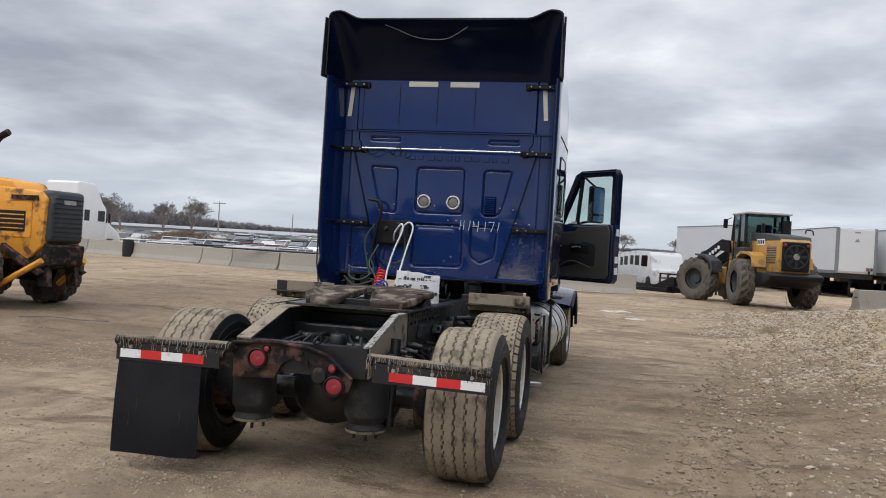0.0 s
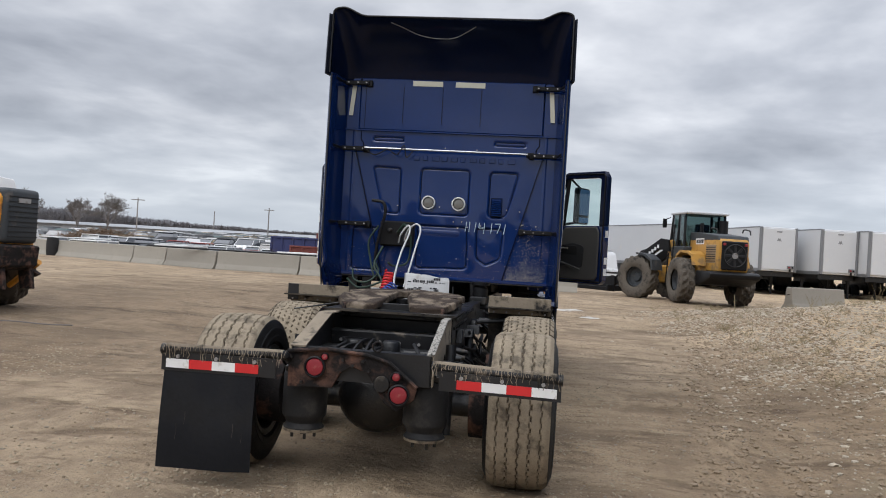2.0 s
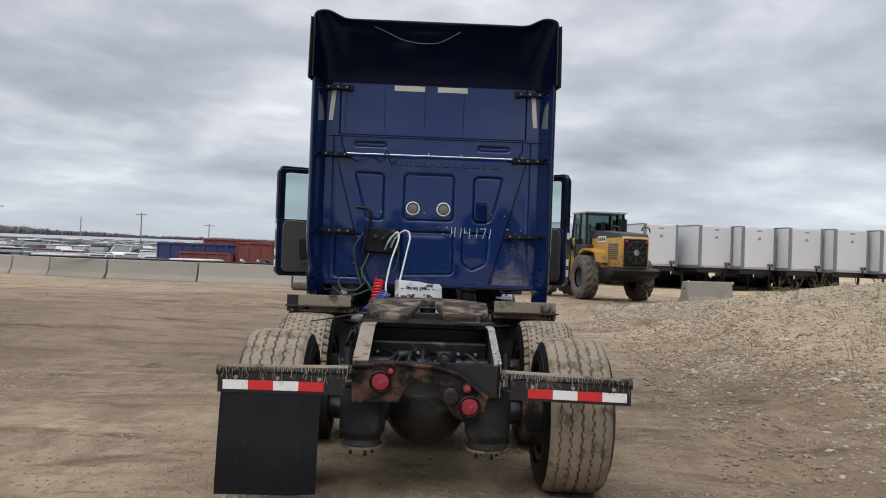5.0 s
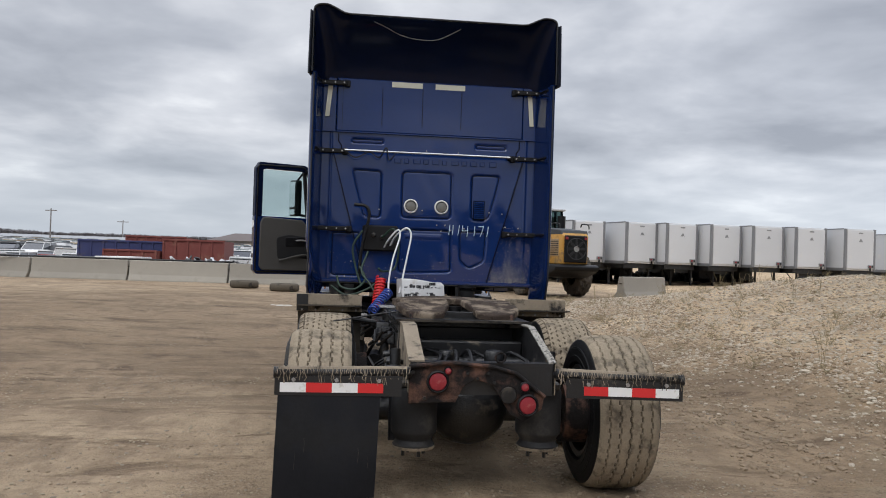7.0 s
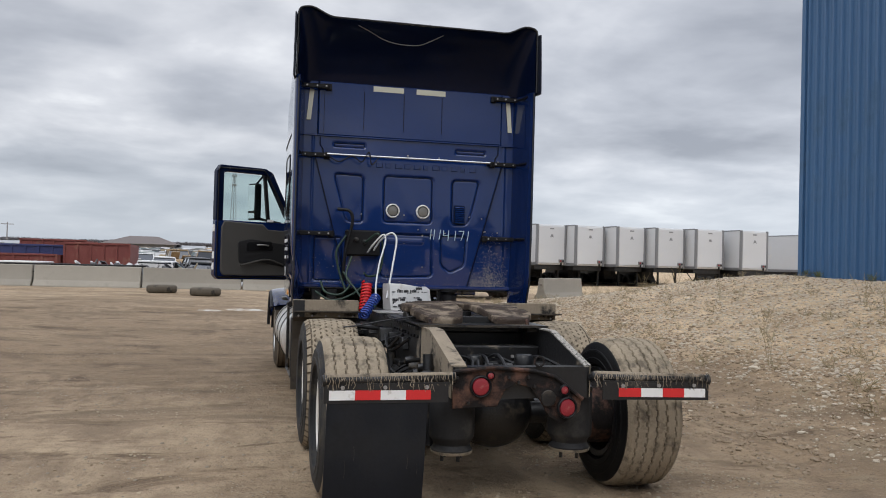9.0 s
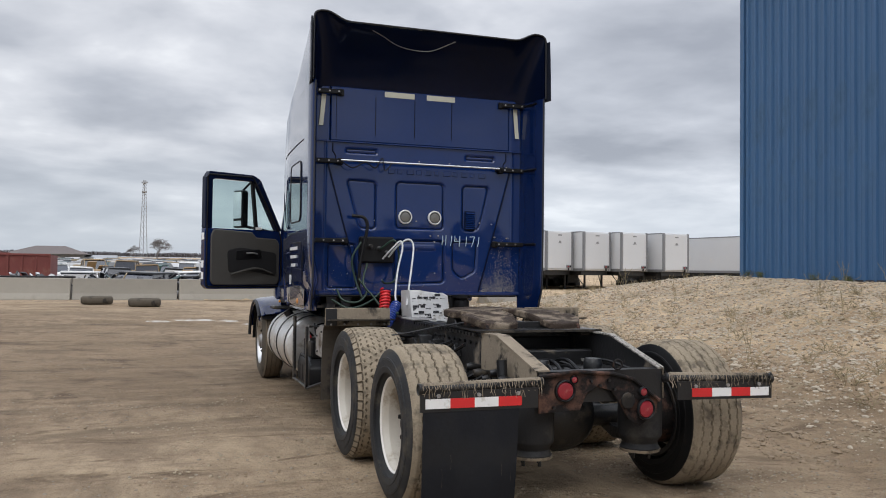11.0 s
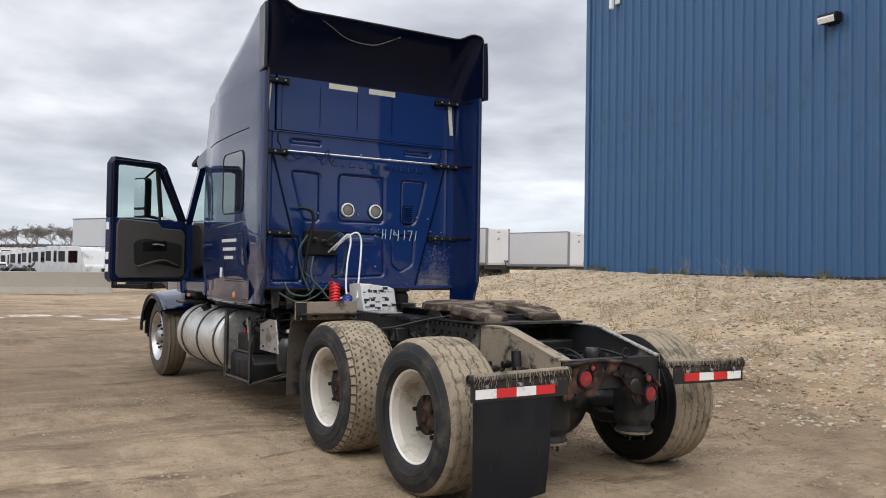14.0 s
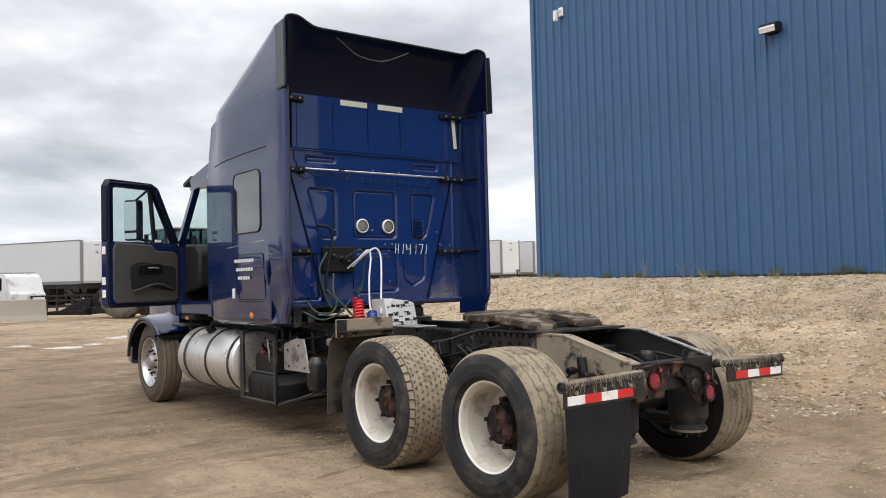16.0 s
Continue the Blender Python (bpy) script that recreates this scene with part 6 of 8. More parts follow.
tp("sun_visor", loft([[(x, 5.48 + 0.05 * (1 - abs(x)), 2.73), (x, 5.72 + 0.08 * (1 - abs(x)), 2.66), (x, 5.73 + 0.08 * (1 - abs(x)), 2.70), (x, 5.48 + 0.05 * (1 - abs(x)), 2.77)] for x in (-0.985, -0.6, 0, 0.6, 0.985)]), "edge", "dark outside sun visor", smooth=50)
dash = tp("dashboard", prism([(5.90, 1.35), (5.45, 1.45), (5.40, 1.85), (5.55, 1.96), (5.90, 1.98)], "x", -0.92, 0.92, 0.03), "card_dark", "dark dashboard")
sw = tp("steering_wheel", lathe([(0.014 * math.sin(a), 0.215 + 0.014 * math.cos(a)) for a in [i * 0.785 for i in range(9)]], "z", 28), "black", "black steering wheel", smooth=60)
sw.matrix_local = pose(-0.52, 5.26, 1.86, 40, 0, 0)
part("spoke", box(-0.21, 0.21, -0.02, 0.02, -0.012, 0.008, 0.006), "black", sw)
part("column", rod((0, 0, 0), (0, 0.02, -0.35), 0.03, 10), "black", sw)
for x in (-0.52, 0.52):
    st = tp("seat_cushion", box(x - 0.26, x + 0.26, 4.55, 5.02, 1.52, 1.68, 0.05, None, 3), "seat", "grey cloth seat")
    part("seat_back", prism([(4.42, 1.62), (4.58, 1.62), (4.46, 2.34), (4.33, 2.34)], "x", x - 0.25, x + 0.25, 0.05, None, 3), "seat", st)
    part("seat_base", box(x - 0.18, x + 0.18, 4.6, 4.95, 1.27, 1.52, 0.02), "card_dark", st)

# bonnet and wings
hood = []
for y, w, zt, n in ((5.96, 0.97, 1.97, 4.5), (6.4, 0.92, 1.90, 4), (7.0, 0.84, 1.80, 3.6), (7.6, 0.76, 1.68, 3.2), (8.05, 0.66, 1.52, 3.0), (8.25, 0.55, 1.35, 2.8)):
    r = []
    for i in range(25):
        t = math.pi * i / 24
        r.append((w * math.copysign(abs(math.cos(t)) ** (2 / n), math.cos(t)), y, 1.02 + (zt - 1.02) * abs(math.sin(t)) ** (2 / n)))
    hood.append(r)
tp("bonnet", loft(hood), "paint", "navy sloping bonnet", smooth=50)
for s in (-1, 1):
    rows = []
    for i in range(17):
        a = radians(40 + 121 * i / 16)
        rr = 0.60
        y, z = 6.47 - rr * math.cos(a), 0.52 + rr * 0.98 * math.sin(a)
        rows.append([(s * x, y + (0.0 if x < 1.2 else 0.01), z - d) for x, d in ((0.72, -0.08), (0.95, -0.02), (1.15, 0.0), (1.225, 0.02), (1.245, 0.06), (1.235, 0.09))])
    wg = tp("front_wing", sheet(rows, 0.015), "paint", "navy front wing", smooth=50)
    part("wing_edge", tube([(s * 1.238, 6.47 - 0.59 * math.cos(a), 0.52 + 0.54 * math.sin(a)) for a in [radians(40 + 135 * i / 20) for i in range(21)]], 0.022, 8), "edge", wg, "black wing flare", )
    part("wing_liner", sheet([[(s * x, 6.47 - 0.565 * math.cos(a), 0.52 + 0.55 * math.sin(a)) for x in (0.75, 1.2)] for a in [radians(35 + 145 * i / 14) for i in range(15)]], 0.006), "black", wg)
    tp("splash_guard", prism([(5.84, 0.55), (5.88, 0.55), (5.99, 1.15), (5.82, 1.20)], "x", s * 0.62, s * 0.86, 0.01), "card_dark")
    tp("wing_top", prism([(5.80, 1.10), (6.02, 1.12), (6.02, 1.42), (5.95, 1.62)], "x", s * 0.93, s * 1.06, 0.02), "paint")
tp("bumper", prism([(-1.05, 7.55), (-0.95, 8.05), (-0.6, 8.35), (0.6, 8.35), (0.95, 8.05), (1.05, 7.55), (0.95, 7.5), (-0.95, 7.5)], "z", 0.42, 0.88, 0.03, None, 2), "paint", "navy front bumper")
tp("front_axle", rod((-0.92, 6.47, 0.46), (0.92, 6.47, 0.46), 0.06, 12), "grime")
tp("engine_block", box(-0.42, 0.42, 5.2, 7.2, 0.72, 1.35, 0.04), "grime")

# tanks and boxes along the frame
for s in (-1, 1):
    tank = tp("fuel_tank", lathe([(3.83, 0.0), (3.83, 0.26), (3.845, 0.31), (3.875, 0.325), (5.33, 0.325), (5.36, 0.31), (5.375, 0.26), (5.375, 0.0)], "y", 44, center=(s * 0.90, 0, 0.665)), "tank", "dull aluminium fuel tank with steel straps")
    for y in (3.94, 4.52, 5.12):
        part("tank_strap", lathe([(y - 0.022, 0.326), (y - 0.022, 0.333), (y + 0.022, 0.333), (y + 0.022, 0.326)], "y", 44, center=(s * 0.90, 0, 0.665)), "grime", tank, "dark steel strap")
    part("filler_neck", rod((s * 1.03, 4.75, 0.94), (s * 1.08, 4.75, 1.01), 0.05, 14), "black", tank, "black filler cap")
    part("tank_bracket", box(min(s * 0.45, s * 0.62), max(s * 0.45, s * 0.62), 3.9, 5.3, 0.60, 1.0, 0.01), "grime", tank)
    bb = tp("battery_box", prism([(3.02, 0.34), (3.02, 0.52), (3.12, 0.60), (3.62, 0.60), (3.70, 0.54), (3.70, 0.34)], "x", min(s * 0.58, s * 1.12), max(s * 0.58, s * 1.12), 0.02, None, 2), "black", "open black battery tray")
    part("lid_rib", tube([(s * 1.10, 3.06, 0.54), (s * 1.10, 3.15, 0.612), (s * 1.10, 3.60, 0.612), (s * 1.10, 3.68, 0.55)], 0.012, 6), "grille", bb, "worn grey lid edge")
    for k in range(4):
        part("box_rib", box(s * 1.12 - 0.004, s * 1.12 + 0.006, 3.10 + 0.15 * k, 3.125 + 0.15 * k, 0.36, 0.52, 0.002), "black", bb)
    part("hold_down", rod((s * 1.06, 3.28, 0.58), (s * 1.09, 3.30, 0.94), 0.010, 6), "steel", bb)
    part("lower_rail", tube([(s * 1.15, 2.98, 0.335), (s * 1.10, 2.75, 0.40), (s * 0.9, 2.45, 0.52)], 0.012, 8), "grime", bb, "thin black lower rail")
    part("tray_frame", tube([(s * 1.15, 3.0, 0.35), (s * 1.15, 3.74, 0.35), (s * 1.15, 3.76, 0.93)], 0.016, 8), "grime", bb)
    part("tray_post", box(s * 1.15 - 0.012, s * 1.15 + 0.012, 3.0, 3.05, 0.33, 0.93, 0.003), "grime", bb)
    part("tray_post", box(s * 1.15 - 0.012, s * 1.15 + 0.012, 3.70, 3.78, 0.33, 1.0, 0.003), "grime", bb)
    part("battery", box(min(s * 0.75, s * 1.08), max(s * 0.75, s * 1.08), 3.15, 3.6, 0.598, 0.78, 0.015), "black", bb)
    for ctrl in ([(s * 1.0, 3.5, 0.8), (s * 1.08, 3.4, 0.9), (s * 0.9, 3.1, 0.92), (s * 0.7, 2.9, 0.95)], [(s * 0.9, 3.3, 0.82), (s * 0.8, 3.2, 0.98), (s * 0.6, 3.0, 1.0)]):
        part("battery_cable", tube(curve_pts(ctrl, 6), 0.012, 6), "black", bb)
    rg = random.Random(70 + s)
    part("jump_post", rod((s * 1.02, 3.55, 0.775), (s * 1.02, 3.55, 0.81), 0.016, 8), "red_coil", bb, "red battery post")
    for k in range(7):
        y0, y1 = rg.uniform(3.05, 3.75), rg.uniform(2.7, 3.6)
        p0, p1 = (s * rg.uniform(0.7, 1.12), y0, rg.uniform(0.55, 0.95)), (s * rg.uniform(0.6, 1.0), y1, rg.uniform(0.7, 1.0))
        mid = tuple((a + b) / 2 + rg.uniform(-0.1, 0.1) for a, b in zip(p0, p1))
        part("loose_cable", tube(curve_pts([p0, mid, p1], 6), rg.uniform(0.007, 0.013), 6), "black", bb)
    for k in range(5):
        y0 = 3.02 + 0.15 * k
        part("tray_bracket", prism([(y0, 0.62), (y0 + 0.05, 0.62), (y0 + 0.09, 0.92), (y0 + 0.06, 1.0)], "x", s * (0.72 + 0.08 * (k % 3)) - 0.01, s * (0.72 + 0.08 * (k % 3)) + 0.01, 0.003), "grime", bb)
    tp("air_dryer", lathe([(0.50, 0.0), (0.50, 0.07), (0.54, 0.085), (0.72, 0.085), (0.76, 0.075), (0.80, 0.05), (0.80, 0.0)], "z", 20, center=(s * 0.98, 2.55, 0)), "grime", "greasy black air dryer")
    at = tp("air_tank", lathe([(2.2, 0.0), (2.22, 0.08), (2.27, 0.12), (2.9, 0.12), (2.95, 0.08), (2.97, 0.0)], "y", 24, center=(s * 0.78, 0, 0.55)), "grime", "greasy black air tank")
    gp = tp("step_plate", prism([(2.52, 0.66), (3.0, 0.66), (3.0, 0.90), (2.78, 0.96), (2.62, 0.96)], "x", s * 1.06 - 0.008, s * 1.06 + 0.008, 0.003), "steel", "grey steel step plate")
    for y, z in ((2.6, 0.70), (2.9, 0.70), (2.7, 0.9), (2.92, 0.85)):
        part("plate_bolt", rod((s * 1.066, y, z), (s * 1.08, y, z), 0.009, 6), "grime", gp, smooth=0)
    tp("brace_rod", rod((s * 1.12, 3.05, 0.34), (s * 0.80, 2.3, 0.52), 0.014, 8), "grime")
    tp("frame_step", box(min(s * 0.98, s * 1.22), max(s * 0.98, s * 1.22), 2.35, 2.42, 0.30, 0.34, 0.006) if s > 0 else box(-0.9, -0.6, 2.4, 2.5, 0.9, 0.96, 0.006), "steel")


# doors standing open
def door(side, out):
    """side -1 left; out is the way from the hinge to the latch edge, in degrees from +x."""
    d = tp("door", bmesh.new(), "paint", "navy cab door standing open")
    # door space: x from hinge (0) to latch (1.13), y thickness (inside is -y for the left), z up
    T = 0.045
    win = [(0.09, 1.99), (1.02, 1.99), (1.02, 2.56), (0.99, 2.59), (0.47, 2.59), (0.40, 2.55)]
    def slab(poly, y0, y1, material, name, label="", bev=0.008):
        return part(name, prism(poly, "y", y0, y1, bev), material, d, label)
    lower = [(0.0, 1.26), (0.03, 1.24), (1.08, 1.24), (1.13, 1.29), (1.13, 1.985), (0.06, 1.985), (0.0, 1.90)]
    slab(lower, -T, T, "paint", "door_panel")
    slab([(1.03, 1.985), (1.13, 1.985), (1.13, 2.60), (1.08, 2.68), (0.97, 2.68), (0.97, 2.60), (1.03, 2.58)], -T, T, "navy_dark", "window_frame")
    slab([(0.97, 2.68), (0.46, 2.68), (0.35, 2.63), (0.40, 2.555), (0.475, 2.60), (0.97, 2.60)], -T, T, "navy_dark", "window_frame")
    slab([(0.35, 2.63), (0.015, 1.985), (0.095, 1.985), (0.40, 2.555)], -T, T, "navy_dark", "window_frame")
    slab([(0.36, 1.985), (0.405, 1.985), (0.47, 2.59), (0.425, 2.575)], -0.02, 0.02, "black", "divider_bar", "black window divider", 0.004)
    g = slab(win, -0.004, 0.004, "glass", "window_pane", "", 0.0)
    g.visible_shadow = False
    inn = 1 if side < 0 else -1       # the card faces aft when the door is open
    yy = (inn * T, inn * (T + 0.03))
    card = slab([(0.07, 1.33), (0.12, 1.29), (1.02, 1.29), (1.06, 1.34), (1.06, 1.90), (1.02, 1.975), (0.48, 1.955), (0.42, 1.89), (0.12, 1.88), (0.07, 1.82)], min(yy), max(yy), "card", "door_card", "grey moulded inner trim", 0.012)
    def on(name, poly, material, depth=0.012, lab=""):
        a, b = inn * (T + 0.028), inn * (T + 0.03 + depth)
        return part(name, prism(poly, "y", min(a, b), max(a, b), 0.005), material, card, lab)
    on("armrest", outline([(0.12, 1.40), (0.55, 1.47), (0.82, 1.44), (0.84, 1.72), (0.66, 1.76), (0.12, 1.70)], 0.05), "card_dark", 0.008, "darker lower trim")
    on("handle_recess", outline([(0.34, 1.62), (0.72, 1.60), (0.72, 1.72), (0.36, 1.74)], 0.03), "black", 0.014, "black handle recess")
    a = inn * (T + 0.056)
    part("inner_handle", tube([(0.42, a, 1.68), (0.50, a * 1.12, 1.69), (0.58, a, 1.685)], 0.010, 8), "steel", card, "small bright handle")
    part("pull_line", tube(curve_pts([(0.20, a, 1.44), (0.45, a * 1.05, 1.50), (0.80, a, 1.42)], 6), 0.012, 6), "card", card)
    for z in (1.36, 1.50, 1.84):
        part("edge_sticker", box(1.129, 1.134, -0.025, 0.025, z, z + 0.085), "tape_white", d, "white label bars", 0)
    part("seal", tube([(x, inn * (T + 0.004), z) for x, z in outline([(1.105, 1.27), (1.105, 2.64), (0.47, 2.655), (0.06, 1.97), (0.03, 1.87), (0.03, 1.27)], 0.04)], 0.010, 6, closed=True), "black", d, "black door seal", 60)
    part("hinge", rod((-0.02, 0, 1.40), (-0.02, 0, 1.55), 0.02, 10), "black", d)
    part("hinge", rod((-0.02, 0, 1.70), (-0.02, 0, 1.85), 0.02, 10), "black", d)
    part("sill_tag", box(0.34, 0.42, inn * (T + 0.01) - 0.01, inn * (T + 0.01) + 0.01, 1.99, 2.02), "tape_white", d)
    # mirror on the outer face, seen through the glass
    o = -inn
    mx = 0.50
    ya, yb = sorted((o * 0.14, o * 0.37))
    mb = part("mirror_body", prism(outline([(ya, 2.02), (yb, 2.02), (yb, 2.50), (ya, 2.51)], 0.04), "x", mx - 0.09, mx, 0.02, None, 2), "black", d, "black door mirror")
    part("mirror_glass", prism(outline([(ya + 0.02, 2.14), (yb - 0.02, 2.14), (yb - 0.02, 2.48), (ya + 0.02, 2.485)], 0.03), "x", mx - 0.001, mx + 0.006), "mirror", mb, "flat mirror glass", 0)
    part("convex_glass", prism(outline([(ya + 0.02, 2.04), (yb - 0.02, 2.04), (yb - 0.02, 2.11), (ya + 0.02, 2.11)], 0.02), "x", mx - 0.001, mx + 0.006), "mirror", mb, "small lower mirror glass", 0)
    part("mirror_arm", tube([(0.16, o * T, 1.98), (mx - 0.05, o * 0.24, 2.05)], 0.018, 8), "black", mb)
    part("mirror_arm", tube([(0.42, o * T, 2.62), (mx - 0.05, o * 0.24, 2.49)], 0.014, 8), "black", mb)
    d.matrix_local = pose(side * 0.985, 5.93, 0, 0, 0, out)
    return d


door(-1, 180 + 26)
door(1, -44)
# lettering on the side, as plain bars
for s in (-1,):
    for k, (y0, y1) in enumerate(((3.33, 3.78), (3.35, 3.74), (3.42, 3.70))):
        z = 1.70 - 0.085 * k
        n = 9 - 2 * k
        for j in range(n):
            a = y0 + (y1 - y0) * j / n
            tp("lettering_bar", box(-1.2115, -1.2085, a, a + (y1 - y0) / n * 0.72, z - 0.014, z + 0.018), "white", "white lettering bar", smooth=0)
    tp("side_label", box(-1.196, -1.190, 3.80, 3.86, 1.33, 1.43), "white", "small white label", smooth=0)

# printed bag on the deck behind the cab
bag = tagged(empty("sack", TX - 0.08, TY + 2.56, 0.997, 14), "crumpled white printed sack lying on the truck's deck plate", "sack")


def sack_point(u, a):
    w = 0.115 * (1 - 0.12 * u ** 8)
    hgt = 0.285 * (1 - 0.04 * abs(u) ** 4) * (1 - 0.07 * u)
    cx, cz = math.copysign(abs(math.cos(a)) ** 0.16, math.cos(a)), math.copysign(abs(math.sin(a)) ** 0.16, math.sin(a))
    p = Vector((u * 0.215, w * cx, hgt / 2 + hgt / 2 * cz))
    p.y = p.y * (1 - 0.2 * p.z / 0.285) + 0.16 * p.z
    nn = noise.noise(p * 9) * 0.028 + noise.noise(p * 23) * 0.016
    return Vector((p.x, p.y * (1 + nn * 3), max(0.0, p.z + nn * 0.8)))


part("sack_body", loft([[sack_point(-1 + 2 * i / 14, k * 2 * math.pi / 28) for k in range(28)] for i in range(15)]), "bag", bag, smooth=50)


def sack_front(x, z):
    """The near face of the sack at a width and height."""
    best = min((abs(q.z - z), q.y) for q in [sack_point(x / 0.215, math.pi * (0.80 + 0.4 * i / 40)) for i in range(41)])
    return best[1]


rng = random.Random(8)
for k in range(9):
    z = 0.030 + 0.027 * k
    x = -0.195
    while x < 0.16:
        big = rng.random() < 0.22
        ln = rng.uniform(0.045, 0.075) if big else rng.uniform(0.012, 0.04)
        if rng.random() < 0.62:
            y0 = sack_front(x + ln / 2, z)
            for j in range(4 if big else 1):
                xa = x + ln * j / 4 if big else x
                xb = xa + (ln / 4 * 0.72 if big else ln)
                part("print_bar", box(xa, xb, y0 - 0.004, y0 + 0.014, z, z + (0.024 if big else rng.choice((0.004, 0.007, 0.010)))), "ink", bag, "dark printed bar", 0)
        x += ln + rng.uniform(0.006, 0.03)


# ---- wheel loader parked by the lone barrier ----
def big_tyre(R, W, lugs, name="tyre"):
    """An earthmover tyre with slanting lugs."""
    NA, NU = lugs * 4, 14
    verts, faces = [], []
    prof = [(-W / 2 + 0.05, R * 0.48), (-W / 2, R * 0.60), (-W / 2 - 0.005, R * 0.82), (-W / 2 + 0.03, R * 0.93)]
    tread = [(-W / 2 + 0.05 + (W - 0.1) * i / NU, R) for i in range(NU + 1)]
    full = prof + tread + [(-x, r) for x, r in reversed(prof)]
    n = len(full)
    for j in range(NA):
        a = j * 2 * math.pi / NA
        for i, (x, r) in enumerate(full):
            if len(prof) <= i < n - len(prof):
                ph = (j + (3 if x > 0 else 0) + int(abs(x) / (W / 2) * 3)) % 4
                if ph >= 2 and abs(x) > 0.03:
                    r -= 0.045
            verts.append((x, r * math.cos(a), r * math.sin(a)))
    for j in range(NA):
        k = (j + 1) % NA
        for i in range(n - 1):
            faces.append((j * n + i, k * n + i, k * n + i + 1, j * n + i + 1))
    me = bpy.data.meshes.new(name)
    me.from_pydata(verts, [], faces)
    me.materials.append(M["loader_tyre"])
    me.shade_smooth()
    me.set_sharp_from_angle(angle=radians(30))
    return me


def big_wheel(parent, x, y, R, mesh, rimmat, side):
    w = part("wheel", lathe([(0.10, R * 0.50), (0.16, R * 0.50), (0.17, R * 0.44), (0.05, R * 0.40), (0.02, R * 0.22), (0.08, R * 0.18), (0.08, 0.0)], "x", 32), rimmat, parent)
    w.matrix_local = pose(x, y, R, 0, 0, 180 if side < 0 else 0)
    t = new("tyre", mesh)
    t.parent = w
    t["label"] = "dusty lugged tyre"
    return w


loader = tagged(empty("wheel_loader", 4.65, 29.5, land(4.65, 29.5), 12), "yellow wheel loader with black counterweight parked on dirt", "loader")
LT = big_tyre(0.77, 0.55, 17)
for side in (-1, 1):
    big_wheel(loader, side * 1.03, 0.0, 0.77, LT, "grille", side)
part("counterweight", prism([(-1.95, 0.92), (-2.0, 1.06), (-1.85, 1.14), (-0.75, 1.14), (-0.75, 0.66), (-1.25, 0.70)], "x", -0.84, 0.84, 0.05, None, 2), "black", loader, "black rear counterweight")
hb = part("engine_hood", prism([(-1.77, 1.14), (-1.80, 2.10), (-1.65, 2.26), (-0.2, 2.36), (0.75, 2.38), (0.75, 1.14)], "x", -0.50, 0.50, 0.06, None, 2), "yellow", loader, "yellow engine hood")
part("hood_top", prism([(-1.74, 2.14), (-1.66, 2.29), (-0.2, 2.42), (0.7, 2.45), (0.7, 2.16)], "x", -0.508, 0.508, 0.02), "grille", hb, "dark grey hood top")
gr = part("rear_grille", box(-0.43, 0.43, -1.85, -1.78, 1.20, 2.12, 0.03), "black", hb, "black rear grille with a fan")
part("fan_ring", lathe([(-0.02, 0.38), (-0.035, 0.36), (-0.02, 0.34)], "y", 32, center=(0, -1.85, 1.66)), "card_dark", gr)
for k in range(8):
    b = part("fan_blade", box(0.08, 0.34, -0.012, 0.006, -0.045, 0.045, 0.01), "card_dark", gr)
    b.matrix_local = pose(0, -1.855, 1.66, 0, k * 45, 0)
part("round_badge", lathe([(0, 0.10), (-0.02, 0.095), (-0.02, 0.0)], "y", 20, center=(0, -1.87, 1.66)), "steel", gr, "round grey badge")
for s in (-1, 1):
    part("hood_vent", box(s * 0.50 - 0.012, s * 0.50 + 0.012, -1.55, -0.75, 1.40, 2.0, 0.01), "car_tan", hb, "ochre side vent")
    for k in range(7):
        part("vent_slat", box(s * 0.515 - 0.008, s * 0.515 + 0.008, -1.52, -0.78, 1.45 + 0.075 * k, 1.475 + 0.075 * k), "black", hb)
    part("name_panel", box(s * 0.51 - 0.004, s * 0.51 + 0.004, -0.55, 0.15, 2.02, 2.22), "white", hb, "white name panel")
    for k in range(4):
        x0 = -0.50 + 0.16 * k
        part("name_bar", box(s * 0.515 - 0.003, s * 0.515 + 0.003, x0, x0 + 0.11, 2.06, 2.18), "black", hb)
    part("red_lamp", box(s * 0.36 - 0.05, s * 0.36 + 0.05, -1.875, -1.84, 1.98, 2.06, 0.01), "red_lens", hb)
    part("hand_rail", tube(curve_pts([(s * 0.55, -1.70, 2.36), (s * 0.55, -1.62, 2.50), (s * 0.55, -1.2, 2.54), (s * 0.55, -1.1, 2.44)], 6), 0.022, 8), "black", hb, "black hand rail")
    fr = [(-0.85, 1.30), (-0.72, 1.66), (-0.35, 1.78), (0.35, 1.80), (0.72, 1.66), (0.85, 1.30), (0.78, 1.30), (0.66, 1.60), (0.3, 1.72), (-0.3, 1.70), (-0.66, 1.60), (-0.78, 1.30)]
    part("rear_fender", prism(fr, "x", s * 0.52, s * 0.98), "yellow", loader, "yellow rear fender")
    part("side_frame", box(min(s * 0.45, s * 0.72), max(s * 0.45, s * 0.72), -0.75, 1.4, 0.70, 1.30, 0.03), "yellow", loader)
    part("ladder", tube([(s * 1.05, 1.05, 0.55), (s * 0.98, 1.05, 1.7), (s * 0.95, 1.10, 2.7)], 0.025, 8), "black", loader)
    part("ladder", tube([(s * 1.05, 1.45, 0.55), (s * 0.98, 1.45, 1.7)], 0.025, 8), "black", loader)
    for k in range(4):
        part("rung", box(s * 1.02 - 0.04, s * 1.02 + 0.04, 1.05, 1.45, 0.6 + 0.3 * k, 0.63 + 0.3 * k), "black", loader)
